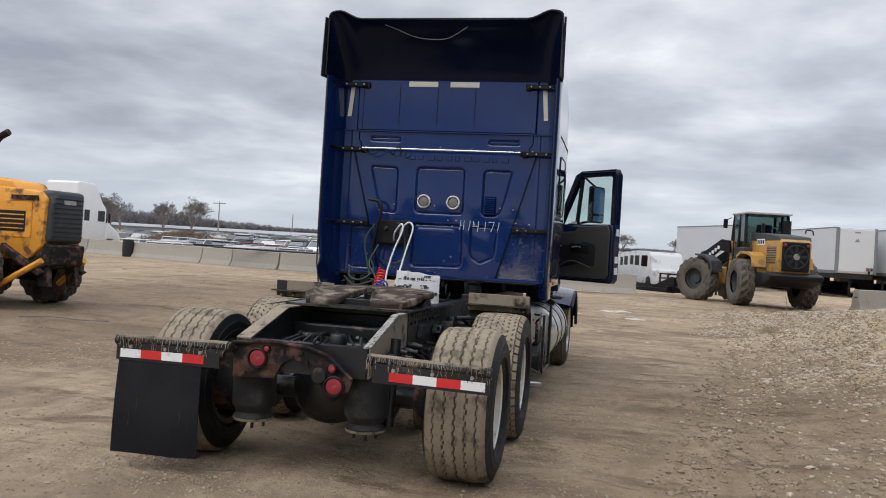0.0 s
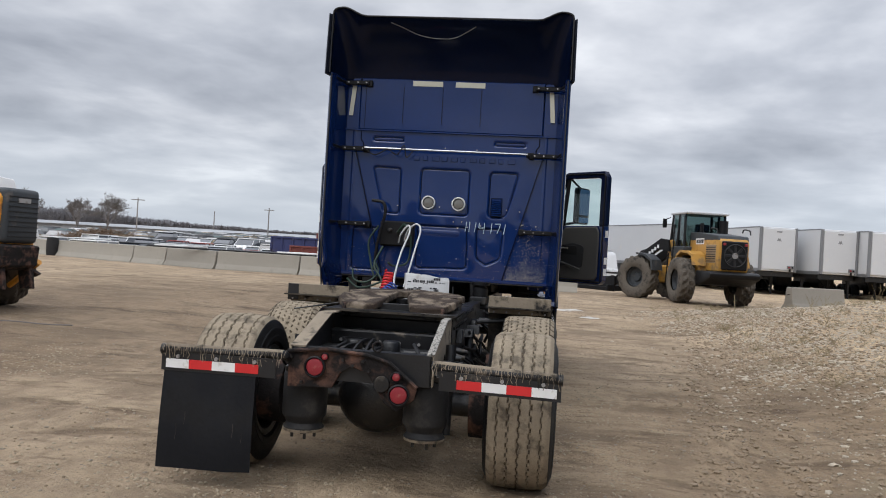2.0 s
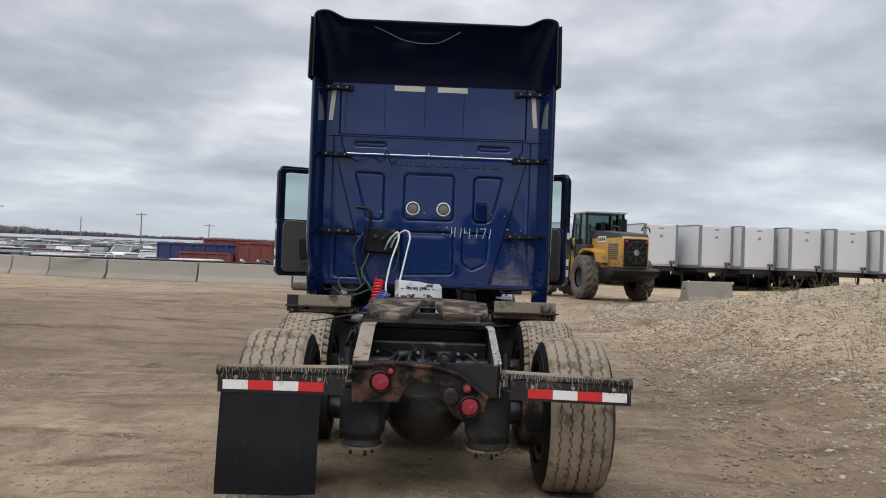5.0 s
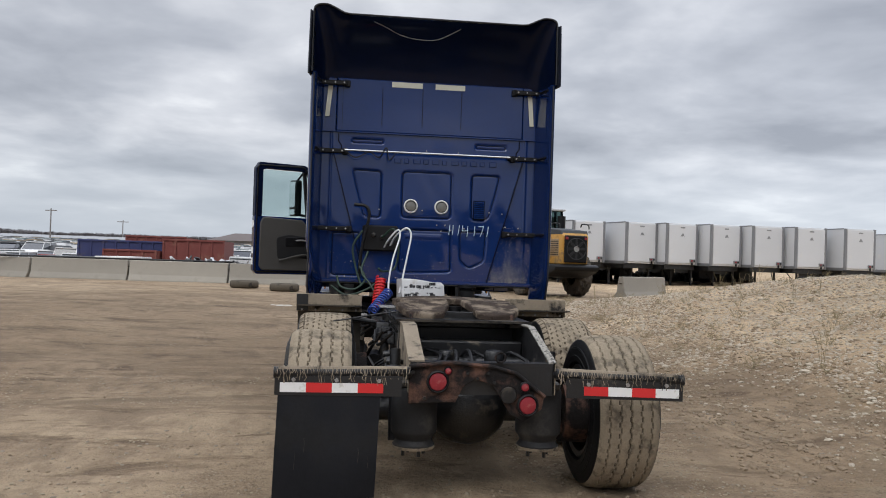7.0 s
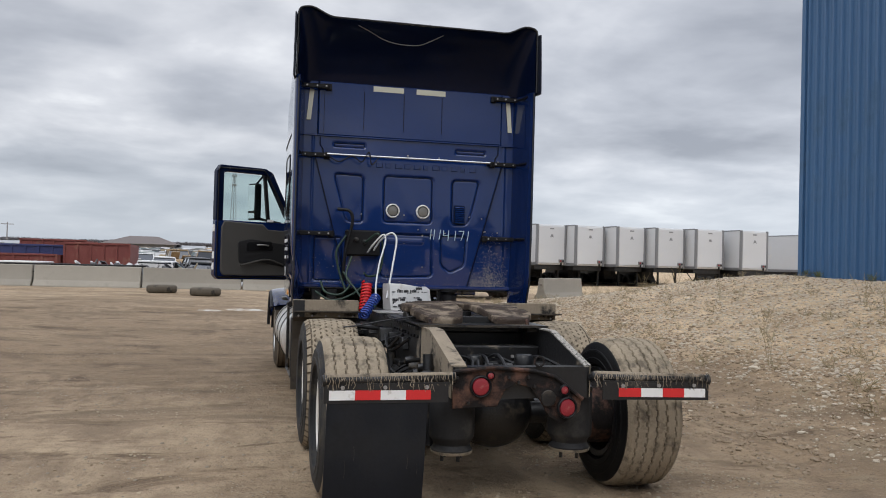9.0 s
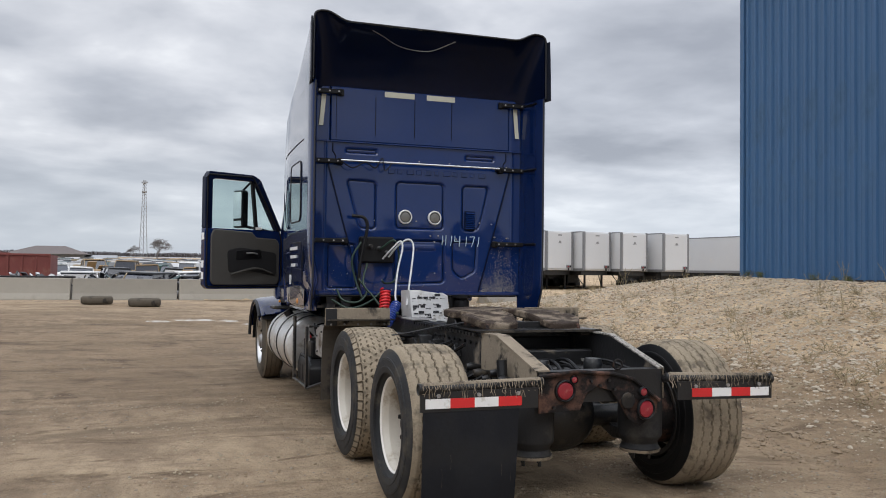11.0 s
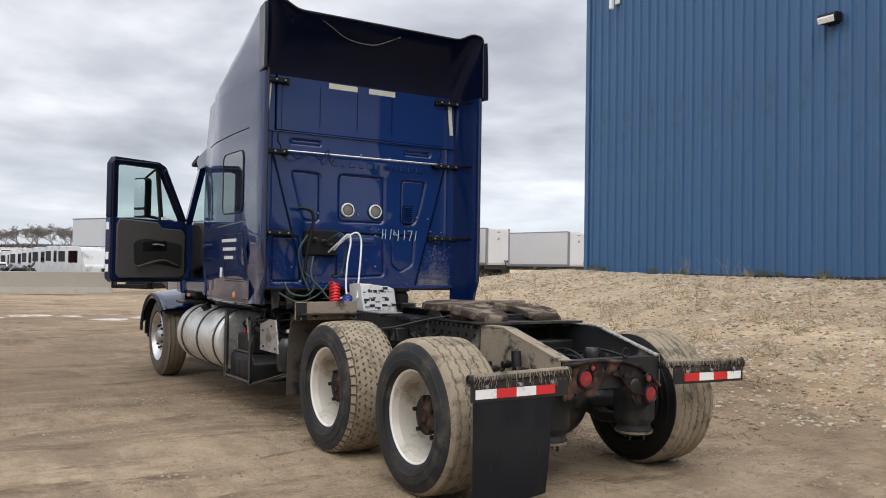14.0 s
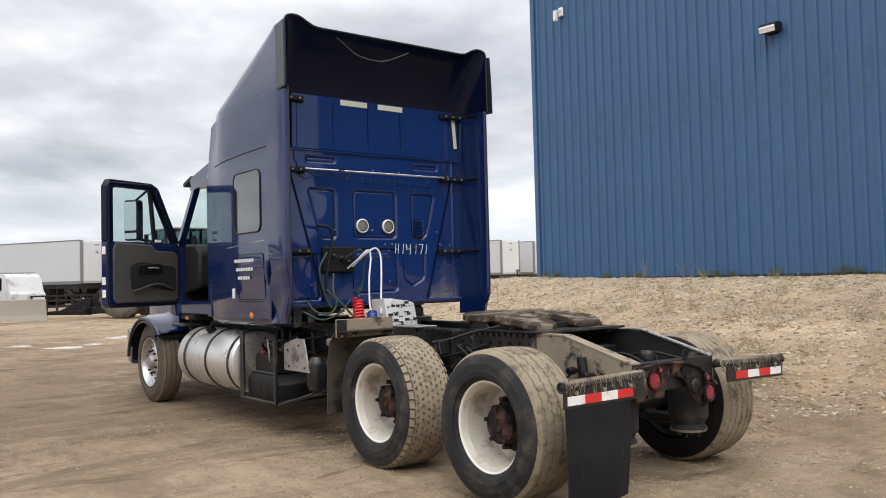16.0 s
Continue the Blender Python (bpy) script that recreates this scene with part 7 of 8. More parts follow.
cabl = part("cab", box(-0.78, 0.78, 0.55, 2.05, 1.55, 1.95, 0.04), "grille", loader, "grey operator cab")
for x in (-0.74, 0.74):
    for y0, y1 in ((0.62, 0.72), (1.28, 1.22), (1.98, 1.85)):
        part("cab_post", rod((x, y0, 1.95), (x * 0.95, y1, 3.12), 0.05, 8), "black", cabl)
part("cab_roof", box(-0.77, 0.77, 0.48, 2.02, 3.08, 3.17, 0.04, None, 2), "trailer", cabl, "grey-white cab roof")
part("cab_glass", box(-0.73, 0.73, 0.66, 1.92, 1.95, 3.10), "glass_mid", cabl, "tinted cab glass").visible_shadow = False
part("operator_seat", prism([(0.95, 1.95), (1.45, 1.95), (1.45, 2.2), (1.1, 2.25), (1.0, 2.75), (0.88, 2.75)], "x", -0.25, 0.25, 0.03), "black", cabl)
part("air_cleaner", rod((0.50, 0.30, 2.38), (0.50, 0.30, 2.88), 0.15, 16), "black", loader, "black air cleaner")
part("exhaust", rod((-0.35, 0.1, 2.38), (-0.35, 0.1, 2.75), 0.06, 12), "black", loader)
for s in (-1, 1):
    part("mirror", box(s * 0.98 - 0.05, s * 0.98 + 0.10, 2.05, 2.12, 2.62, 2.95, 0.02), "black", cabl)
    part("mirror_arm", rod((s * 0.78, 1.95, 3.0), (s * 0.98, 2.08, 2.9), 0.015, 6), "black", cabl)
# front half, steered to its left
ffr = part("front_frame", box(-0.42, 0.42, -0.2, 1.9, 0.62, 1.25, 0.05), "yellow", loader, "yellow front frame")
ffr.matrix_local = pose(-0.12, 1.5, 0, 0, 0, 34)
for side in (-1, 1):
    w = big_wheel(loader, 0, 0, 0.77, LT, "grille", side)
    w.parent = ffr
    w.matrix_local = pose(side * 1.03, 1.5, 0.77, 0, 0, 180 if side < 0 else 0)
    part("front_fender", prism([(0.66, 1.05), (0.74, 1.42), (1.05, 1.62), (1.45, 1.66), (1.45, 1.60), (1.1, 1.55), (0.82, 1.38), (0.74, 1.05)], "x", side * 0.74, side * 1.30), "grille", ffr, "grey front fender")
    part("lift_arm", prism([(0.55, 1.75), (0.62, 2.18), (0.95, 2.22), (2.3, 1.35), (3.05, 0.62), (2.95, 0.38), (2.15, 0.98), (1.0, 1.82)], "x", side * 0.50 - 0.06, side * 0.50 + 0.06, 0.02), "black", ffr, "black lift arm")
    for k in range(4):
        part("arm_bar", box(side * 0.562 - 0.004, side * 0.562 + 0.004, 1.0 + 0.12 * k, 1.09 + 0.12 * k, 1.86 - 0.085 * k, 1.98 - 0.085 * k), "white", ffr, "white lettering bar", 0)
    part("arm_mount", prism([(0.2, 1.2), (0.75, 1.2), (0.72, 2.15), (0.5, 2.2)], "x", side * 0.36 - 0.05, side * 0.36 + 0.05, 0.02), "yellow", ffr)
part("tilt_link", prism([(1.0, 2.0), (1.15, 2.1), (2.2, 1.75), (2.4, 1.2), (2.25, 1.15), (2.0, 1.6)], "x", -0.09, 0.09, 0.02), "black", ffr)
part("carriage", box(-0.95, 0.95, 2.95, 3.05, 0.16, 0.40, 0.03), "black", ffr, "black fork carriage")
for s in (-1, 1):
    part("carriage_plate", prism([(2.9, 0.14), (2.9, 0.74), (3.05, 0.76), (4.05, 0.32), (4.05, 0.16)], "x", s * 0.62 - 0.03, s * 0.62 + 0.03, 0.01), "black", ffr, "triangular black carriage plate")
    part("fork", prism([(3.05, 0.15), (5.75, 0.18), (5.75, 0.22), (4.2, 0.31), (3.05, 0.31)], "x", s * 0.65 - 0.09, s * 0.65 + 0.09, 0.01), "black", ffr, "long black steel fork")
part("fork_brace", rod((-0.62, 4.2, 0.26), (0.62, 4.2, 0.26), 0.05, 8), "black", ffr)

# ---- old motor grader, its tail towards the yard ----
grader = tagged(empty("motor_grader", -10.30, 12.45, land(-10.0, 12.8), 82), "faded orange motor grader with rusty rear bumper", "grader")
GT = big_tyre(0.63, 0.40, 16)
for side in (-1, 1):
    for y in (0.0, 1.55, 7.2):
        big_wheel(grader, side * 0.86, y, 0.63, GT, "rust", side)
hd = part("engine_hood", prism([(0.62, 1.28), (0.58, 2.06), (0.70, 2.17), (1.6, 2.24), (3.3, 2.28), (3.3, 1.05), (0.9, 1.05)], "x", -0.42, 0.42, 0.05, None, 2), "orange", grader, "orange-yellow engine hood")
part("hood_dome", prism([(1.25, 2.18), (1.4, 2.34), (2.2, 2.42), (3.0, 2.40), (3.1, 2.24)], "x", -0.36, 0.36, 0.05, None, 2), "orange", hd)
gg = part("rear_grille", box(-0.36, 0.36, 0.50, 0.80, 1.34, 2.20, 0.08, None, 3), "grille", hd, "dark grey rear grille")
for k in range(9):
    part("grille_slat", box(-0.31, 0.31, 0.490, 0.505, 1.44 + 0.078 * k, 1.452 + 0.078 * k), "card_dark", gg)
part("maker_bar", box(-0.13, 0.13, 0.486, 0.505, 1.98, 2.05), "steel", gg)
part("rear_bumper", prism([(0.50, 0.98), (0.46, 1.30), (0.66, 1.33), (1.3, 1.28), (1.3, 0.95), (0.7, 0.90)], "x", -0.37, 0.37, 0.02), "rust", grader, "rusty rear bumper")
for s in (-1, 1):
    part("side_door", box(s * 0.425 - 0.01, s * 0.425 + 0.01, 0.85, 1.75, 1.40, 2.0, 0.015), "orange", hd)
    # black sheets on the hood stand in for the openings' inner shade
    part("vent_opening", box(s * 0.437 - 0.006, s * 0.437 + 0.006, 0.98, 1.62, 1.50, 1.84, 0.01), "black", hd)
    part("vent_opening", box(s * 0.429 - 0.006, s * 0.429 + 0.006, 1.9, 2.9, 1.45, 2.1, 0.01), "black", hd, "black sheet for the shade of the open engine side")
    for k in range(3):
        part("engine_pipe", tube(curve_pts([(s * 0.44, 1.92 + 0.3 * k, 1.5 + 0.1 * k), (s * 0.455, 2.1 + 0.25 * k, 1.75), (s * 0.44, 2.3 + 0.2 * k, 1.95 - 0.12 * k)], 5), 0.035, 8), "steel" if k != 1 else "rust", hd, "grey engine pipe")
    for k in range(4):
        part("vent_bar", box(s * 0.442 - 0.006, s * 0.442 + 0.006, 1.0, 1.60, 1.54 + 0.075 * k, 1.56 + 0.075 * k), "orange", hd)
    part("bumper_wing", prism([(0.50, 0.62), (0.56, 1.0), (0.80, 1.0), (0.72, 0.62)], "x", s * 0.30 - 0.05, s * 0.30 + 0.05, 0.01), "rust", grader, "rusty bumper bracket")
    part("step_strut", rod((s * 0.46, 0.55, 1.05), (s * 0.62, 1.25, 0.62), 0.05, 8), "orange", grader, "orange step strut")
    part("vent_grille", box(s * 0.442 - 0.004, s * 0.442 + 0.004, 0.72, 1.3, 2.02, 2.10), "rust", hd)
    part("tandem_case", prism([(-0.30, 0.50), (-0.2, 0.82), (1.75, 0.82), (1.85, 0.50), (1.6, 0.40), (-0.1, 0.40)], "x", s * 0.52, s * 0.66, 0.03), "rust", grader, "rusty tandem case")
    part("brace", prism([(0.5, 0.86), (0.62, 0.80), (1.5, 1.2), (1.4, 1.3)], "x", s * 0.44 - 0.05, s * 0.44 + 0.05, 0.01), "rust", grader)
part("main_frame", box(-0.25, 0.25, 2.6, 7.6, 1.05, 1.40, 0.04), "orange", grader)
part("cab", box(-0.7, 0.7, 3.3, 4.9, 1.2, 3.2, 0.06), "orange", grader, "orange operator cab")
part("front_axle", rod((-0.8, 7.2, 0.63), (0.8, 7.2, 0.63), 0.1, 12), "orange", grader)
part("blade", prism([(5.3, 0.12), (5.45, 0.15), (5.38, 0.45), (5.5, 0.75), (5.4, 0.75), (5.28, 0.45)], "x", -1.8, 1.8), "rust", grader, "rusty blade")
ex = part("exhaust_pipe", tube([(0.05, 2.3, 2.3), (0.05, 2.3, 3.0), (0.05, 2.18, 3.12), (0.05, 2.0, 3.2)], 0.06, 12), "rust", grader, "rusty exhaust stack")
part("muffler", rod((0.05, 2.3, 2.34), (0.05, 2.3, 2.62), 0.10, 14), "rust", ex)

for o in grader.children:
    if o.name.split(".")[0] not in ("wheel", "tandem_case", "blade", "front_axle"):
        o.location.y -= 1.70
        o.location.z -= 0.24

# ---- white tractor unit beyond the barrier ----
wt2 = tagged(empty("white_truck", -34.2, 46.5, land(-34.2, 46.5), -2), "white sleeper road tractor parked beyond the barriers", "truck")
part("sleeper", prism([(-1.3, 0.95), (-1.3, 4.0), (-1.1, 4.1), (0.6, 4.05), (1.0, 3.5), (1.5, 3.0), (1.9, 2.75), (1.9, 0.95)], "x", -1.22, 1.22, 0.08, None, 2), "car_white", wt2, "white sleeper cab")
part("bonnet", prism([(1.9, 0.9), (1.9, 2.0), (2.6, 1.85), (3.6, 1.45), (3.8, 1.1), (3.8, 0.6), (3.3, 0.6), (3.0, 1.05), (2.3, 1.05), (2.1, 0.6), (1.9, 0.6)], "x", -1.1, 1.1, 0.06, None, 2), "car_white", wt2, "white sloping bonnet")
part("windscreen", prism([(1.86, 2.72), (2.36, 1.95), (2.38, 1.97), (1.89, 2.74)], "x", -0.98, 0.98), "glass_dark", wt2)
for s in (-1, 1):
    part("side_window", box(s * 1.222 - 0.004, s * 1.222 + 0.004, 0.95, 1.7, 2.0, 2.6), "glass_dark", wt2)
    part("bunk_window", box(s * 1.222 - 0.004, s * 1.222 + 0.004, -0.5, 0.05, 2.0, 2.6), "glass_dark", wt2)
    for y in (2.65, -2.0, -3.3):
        part("wheel", lathe([(-0.14, 0.28), (-0.14, 0.5), (0.14, 0.5), (0.14, 0.28), (0.05, 0.2), (0.05, 0)], "x", 24, center=(s * 1.0, y, 0.5)), "rubber", wt2)
    part("mirror", box(s * 1.38 - 0.06, s * 1.38 + 0.06, 1.95, 2.05, 1.95, 2.5, 0.02), "black", wt2)
part("chassis", box(-0.42, 0.42, -3.9, 3.3, 0.72, 0.98, 0.02), "grime", wt2)
wt2.scale = (0.95, 0.90, 1.14)


# ---- scrap cars behind the barriers ----
def car_thing(profile, roof, width, colour, label):
    """A car: lower body from its side outline, a narrower glasshouse, roof, wheels."""
    c = tagged(empty("scrap_car", 0, 0, 0), label, "car", "scrap car rows")
    dz = -0.20
    profile = [(y, z + dz) for y, z in profile]
    roof = (*roof[:4], roof[4] + dz, roof[5] + dz - 0.06)
    part("body", prism(profile, "x", -width / 2, width / 2, 0.07, None, 2), colour, c)
    y0, y1, y2, y3, z0, z1 = roof
    secs = []
    for z, k in ((z0, 0.0), (z1, 1.0)):
        w = width / 2 - 0.05 - 0.16 * k
        secs.append([(-w, y0 + (y1 - y0) * k, z), (w, y0 + (y1 - y0) * k, z), (w, y3 + (y2 - y3) * k, z), (-w, y3 + (y2 - y3) * k, z)])
    part("glasshouse", loft(secs), "tint", c, "dark windows", 0)
    w = width / 2 - 0.17
    part("roof", box(-w, w, y1 - 0.10, y2 + 0.10, z1 - 0.03, z1 + 0.05, 0.025, None, 2), colour, c)
    for s in (-1, 1):
        for ya, yb in ((y0, y1), (y3, y2), ((y0 + y3) / 2, (y1 + y2) / 2)):
            part("pillar", rod((s * (width / 2 - 0.05), ya, z0), (s * w, yb, z1), 0.028, 6), colour, c)
        if colour in ("car_tan", "car_teal"):
            part("hanging_panel", prism([(1.0, 0.82), (1.06, 0.80), (1.6, 1.22 + 0.12 * s), (1.54, 1.26 + 0.12 * s)], "x", s * 0.1, s * 0.8, 0.01), colour, c, "bent body panel standing up")
        for y in (-1.35, 1.35):
            part("wheel", lathe([(-0.1, 0.12), (-0.1, 0.20), (0.1, 0.20), (0.1, 0.12), (0.03, 0.1), (0.03, 0)], "x", 14, center=(s * (width / 2 - 0.1), y, 0.20)), "rubber", c)
    return c


SEDAN = [(-2.2, 0.35), (-2.25, 0.85), (-1.5, 0.98), (1.0, 0.98), (2.05, 0.82), (2.2, 0.6), (2.2, 0.32)]
VAN = [(-2.4, 0.35), (-2.45, 1.05), (1.2, 1.08), (2.2, 0.92), (2.35, 0.6), (2.35, 0.32)]
TRUCKP = [(-2.6, 0.5), (-2.6, 1.10), (-0.5, 1.10), (0.95, 1.10), (2.4, 1.02), (2.5, 0.7), (2.5, 0.5)]
kinds = [car_thing(SEDAN, (-1.7, -1.0, 0.35, 1.05, 0.96, 1.42), 1.75, "car_white", "dusty white scrap saloon car in a row"),
         car_thing(SEDAN, (-1.7, -1.0, 0.35, 1.05, 0.96, 1.42), 1.75, "car_dark", "dark scrap saloon car in a row"),
         car_thing(VAN, (-2.4, -2.1, 0.6, 1.35, 1.05, 1.75), 1.9, "car_white", "white scrap van in a row"),
         car_thing(VAN, (-2.4, -2.1, 0.6, 1.35, 1.05, 1.72), 1.88, "car_dark", "dark scrap van in a row"),
         car_thing(TRUCKP, (-0.45, -0.3, 0.55, 1.1, 1.08, 1.75), 1.9, "car_tan", "tan scrap pickup in a row"),
         car_thing(VAN, (-2.3, -1.9, 0.5, 1.25, 1.05, 1.62), 1.85, "car_teal", "grey-green scrap hatchback in a row"),
         car_thing(SEDAN, (-1.7, -1.0, 0.35, 1.05, 0.96, 1.42), 1.75, "car_red", "dull red scrap saloon car in a row")]
rng = random.Random(77)
used = set()
for row, off in enumerate((7.0, 11.5, 16.5, 22.0, 28.0, 34.5, 42.0)):
    x = -40.0 + rng.uniform(0, 1.5)
    while x < (-1.6 if row < 3 else 1.5):
        right = x > -9.5
        y = 33.4 + 0.49 * max(0.0, -14.5 - x) * (1 - 0.09 * row) + off
        if not (-18.6 < x < -7.6 and 42.0 < y < 63) and not (x < -29 and row < 2) and rng.random() < 0.93:
            k = rng.choice((1, 1, 3, 3, 0, 5, 4, 6, 1, 2)) if right else rng.choice((0, 0, 0, 2, 2, 1, 1, 3, 6, 2))
            yy = y + rng.uniform(-0.4, 0.4)
            m = pose(x, yy, land(x, yy) + 0.0, rng.uniform(-2, 2) if right else 0, rng.uniform(-2.5, 2.5) if right else 0, rng.choice((0, 180)) + rng.uniform(-7, 7) * (3 if right else 1))
            if right:
                m = m @ Matrix.Diagonal((1.0, 1.0, 1.12, 1))
            if k not in used:
                used.add(k)
                kinds[k].matrix_world = m
            else:
                copy_thing(kinds[k], m)
        x += rng.uniform(2.15, 2.75)
for k, ob in enumerate(kinds):
    if k not in used:
        ob.matrix_world = pose(-12 + 3 * k, 82, land(-12, 82), 0, 0, 5)

# ---- more scrap: far rows and loose panels, too many to count ----
def scrap_colours():
    """Mixed car paint, one tone for each piece."""
    m = mat("mixed_scrap_paint", (0.3, 0.3, 0.3), 0.45, 0.0, 0.1)
    nt = m.node_tree
    g = nt.nodes.new("ShaderNodeNewGeometry")
    cr = nt.nodes.new("ShaderNodeValToRGB")
    cr.color_ramp.interpolation = "CONSTANT"
    tones = [(0.02, 0.022, 0.026), (0.42, 0.42, 0.42), (0.04, 0.045, 0.055), (0.13, 0.135, 0.14), (0.03, 0.03, 0.032), (0.06, 0.095, 0.10), (0.55, 0.55, 0.56), (0.025, 0.025, 0.03), (0.22, 0.165, 0.09)]
    cr.color_ramp.elements[0].color = (*tones[0], 1)
    cr.color_ramp.elements[1].position, cr.color_ramp.elements[1].color = 1.0 / len(tones), (*tones[1], 1)
    for k, c in enumerate(tones[2:]):
        e = cr.color_ramp.elements.new((k + 2) / len(tones))
        e.color = (*c, 1)
    nt.links.new(g.outputs["Random Per Island"], cr.inputs[0])
    nt.links.new(cr.outputs[0], nt.nodes["Principled BSDF"].inputs["Base Color"])
    return m


M["scrap"] = scrap_colours()
verts, faces = [], []


def frustum(m, x0, x1, y0, y1, z0, z1, inset):
    n = len(verts)
    for z, k in ((z0, 0.0), (z1, inset)):
        for x, y in ((x0 + k, y0 + k), (x1 - k, y0 + k), (x1 - k, y1 - k), (x0 + k, y1 - k)):
            verts.append(tuple(m @ Vector((x, y, z))))
    faces.extend([(n, n + 1, n + 5, n + 4), (n + 1, n + 2, n + 6, n + 5), (n + 2, n + 3, n + 7, n + 6), (n + 3, n, n + 4, n + 7), (n + 4, n + 5, n + 6, n + 7)])


rng = random.Random(404)
for row in range(14):
    y0 = 80 + row * 4.6
    x = -58.0 + rng.uniform(0, 2)
    while x < 12:
        y = y0 + rng.uniform(-0.6, 0.6)
        m = pose(x, y, land(x, y) - 0.05, 0, 0, rng.uniform(-14, 14))
        frustum(m, -0.9, 0.9, -2.2, 2.2, 0.0, 0.72, 0.06)
        frustum(m, -0.82, 0.82, -1.5, 1.1, 0.70, 1.12, 0.22)
        frustum(m, -0.64, 0.64, -1.0, 0.6, 1.11, 1.20, 0.05)
        x += rng.uniform(2.1, 3.4)
me = bpy.data.meshes.new("far_scrap_cars")
me.from_pydata(verts, [], faces)
tagged(part("far_scrap_cars", me, "scrap", smooth=0), "far rows of mixed scrap cars, white and dark", "scrap cars", kind="stuff")
verts, faces = [], []
for k in range(900):
    x, y = rng.uniform(-10.5, -1.0), rng.uniform(38.5, 52)
    if -12.6 < x < -8.8 and y > 45.5:
        continue
    m = pose(x, y, land(x, y) + rng.uniform(0.5, 1.35), rng.uniform(-50, 50), rng.uniform(-60, 60), rng.uniform(0, 180))
    L, W = rng.uniform(0.15, 0.6), rng.uniform(0.03, 0.18)
    frustum(m, -L, L, -W, W, 0.0, rng.uniform(0.02, 0.10), rng.uniform(0.0, 0.05))
me = bpy.data.meshes.new("scrap_panels")
me.from_pydata(verts, [], faces)
tagged(part("scrap_panels", me, "scrap", smooth=0), "torn body panels and bars lying over the scrap cars", "scrap panels", kind="stuff")

# ---- skips ----
def skip_box(name, label, x0, x1, y, z1, colour, yaw, depth=5.0):
    L = x1 - x0
    b = tagged(empty(name, (x0 + x1) / 2, y, land((x0 + x1) / 2, y), yaw), label, "skip")
    h = z1 - land((x0 + x1) / 2, y)
    for s in (-1, 1):
        part("side_wall", box(-L / 2, L / 2, -0.03 + (depth if s > 0 else 0), 0.03 + (depth if s > 0 else 0), 0.15, h), colour, b)
        part("end_wall", box(s * L / 2 - 0.03, s * L / 2 + 0.03, 0.0, depth, 0.15, h), colour, b)
    part("skip_floor", box(-L / 2, L / 2, 0, depth, 0.12, 0.2), colour, b)
    part("top_rail", box(-L / 2 - 0.05, L / 2 + 0.05, -0.09, 0.03, h - 0.07, h + 0.03, 0.01), colour, b)
    n = int(L / 0.6)
    for k in range(n + 1):
        x = -L / 2 + L * k / n
        part("rib", box(x - 0.045, x + 0.045, -0.09, -0.02, 0.15, h - 0.07), colour, b)
    for s in (-1, 1):
        part("runner", box(-L / 2, L / 2, (0.6 if s < 0 else depth - 0.6) - 0.06, (0.6 if s < 0 else depth - 0.6) + 0.06, 0.0, 0.13), "rust", b)
    return b


skip_box("skip", "rusty red open-top steel skip beyond the barriers", -12.35, -9.2, 46.6, 2.16, "box_red", 1.5)
skip_box("skip", "low rusty red steel skip beside a blue one", -15.1, -12.5, 45.4, 1.52, "box_red", 1.5, 2.2)
bsk = skip_box("skip", "blue open-top steel skip with a pale dashed rim", -17.3, -12.7, 48.6, 2.02, "box_blue", 1.5)
for k in range(7):
    part("tape_dash", box(-2.0 + 0.6 * k, -1.75 + 0.6 * k, -0.10, -0.085, 1.28, 1.36), "tape_white", bsk, "pale dash", 0)
skip_box("skip", "dark red skip behind the blue one", -16.6, -12.9, 56, 2.45, "box_red", 1.0)

# ---- white cab shells in a line ----
def shell():
    v = tagged(empty("cab_shell", 0, 0, 0), "stripped white van body standing in a line", "vehicle shell", "white shells")
    part("shell_body", prism([(-1.5, 0.25), (-1.5, 2.05), (-1.3, 2.2), (0.9, 2.15), (1.15, 1.95), (1.45, 1.15), (1.6, 1.05), (1.6, 0.25)], "x", -1.0, 1.0, 0.07, None, 2), "shell", v)
    for s in (-1, 1):
        part("door_opening", box(s * 1.0 - 0.006, s * 1.0 + 0.006, -0.2, 0.75, 1.25, 1.92, 0.005), "glass_dark", v, "dark window opening")
        # dark sheets on the solid body paint the shade inside its openings
        part("door_gap", box(s * 1.0 - 0.006, s * 1.0 + 0.006, -1.25, -0.55, 1.3, 1.9, 0.005), "card_dark", v, "dark sheet for a shaded opening")
        part("sill_rail", box(s * 0.8 - 0.07, s * 0.8 + 0.07, -1.5, 1.6, 0.0, 0.25), "grime", v)
    part("front_opening", prism([(0.98, 1.88), (1.36, 1.2), (1.39, 1.22), (1.01, 1.9)], "x", -0.8, 0.8), "card_dark", v, "dark sheet for the shaded empty windscreen")
    part("wheel_arch", prism([(0.6, 0.24), (0.7, 0.6), (1.0, 0.72), (1.3, 0.6), (1.4, 0.24)], "x", -1.008, 1.008), "grime", v, "dark sheet for the shaded wheel arch")
    part("rear_opening", box(-0.75, 0.75, -1.512, -1.49, 1.2, 1.95, 0.005), "card_dark", v)
    part("roof_rail", box(-0.9, 0.9, -1.2, 0.8, 2.17, 2.21, 0.01), "trailer_grey", v)
    return v


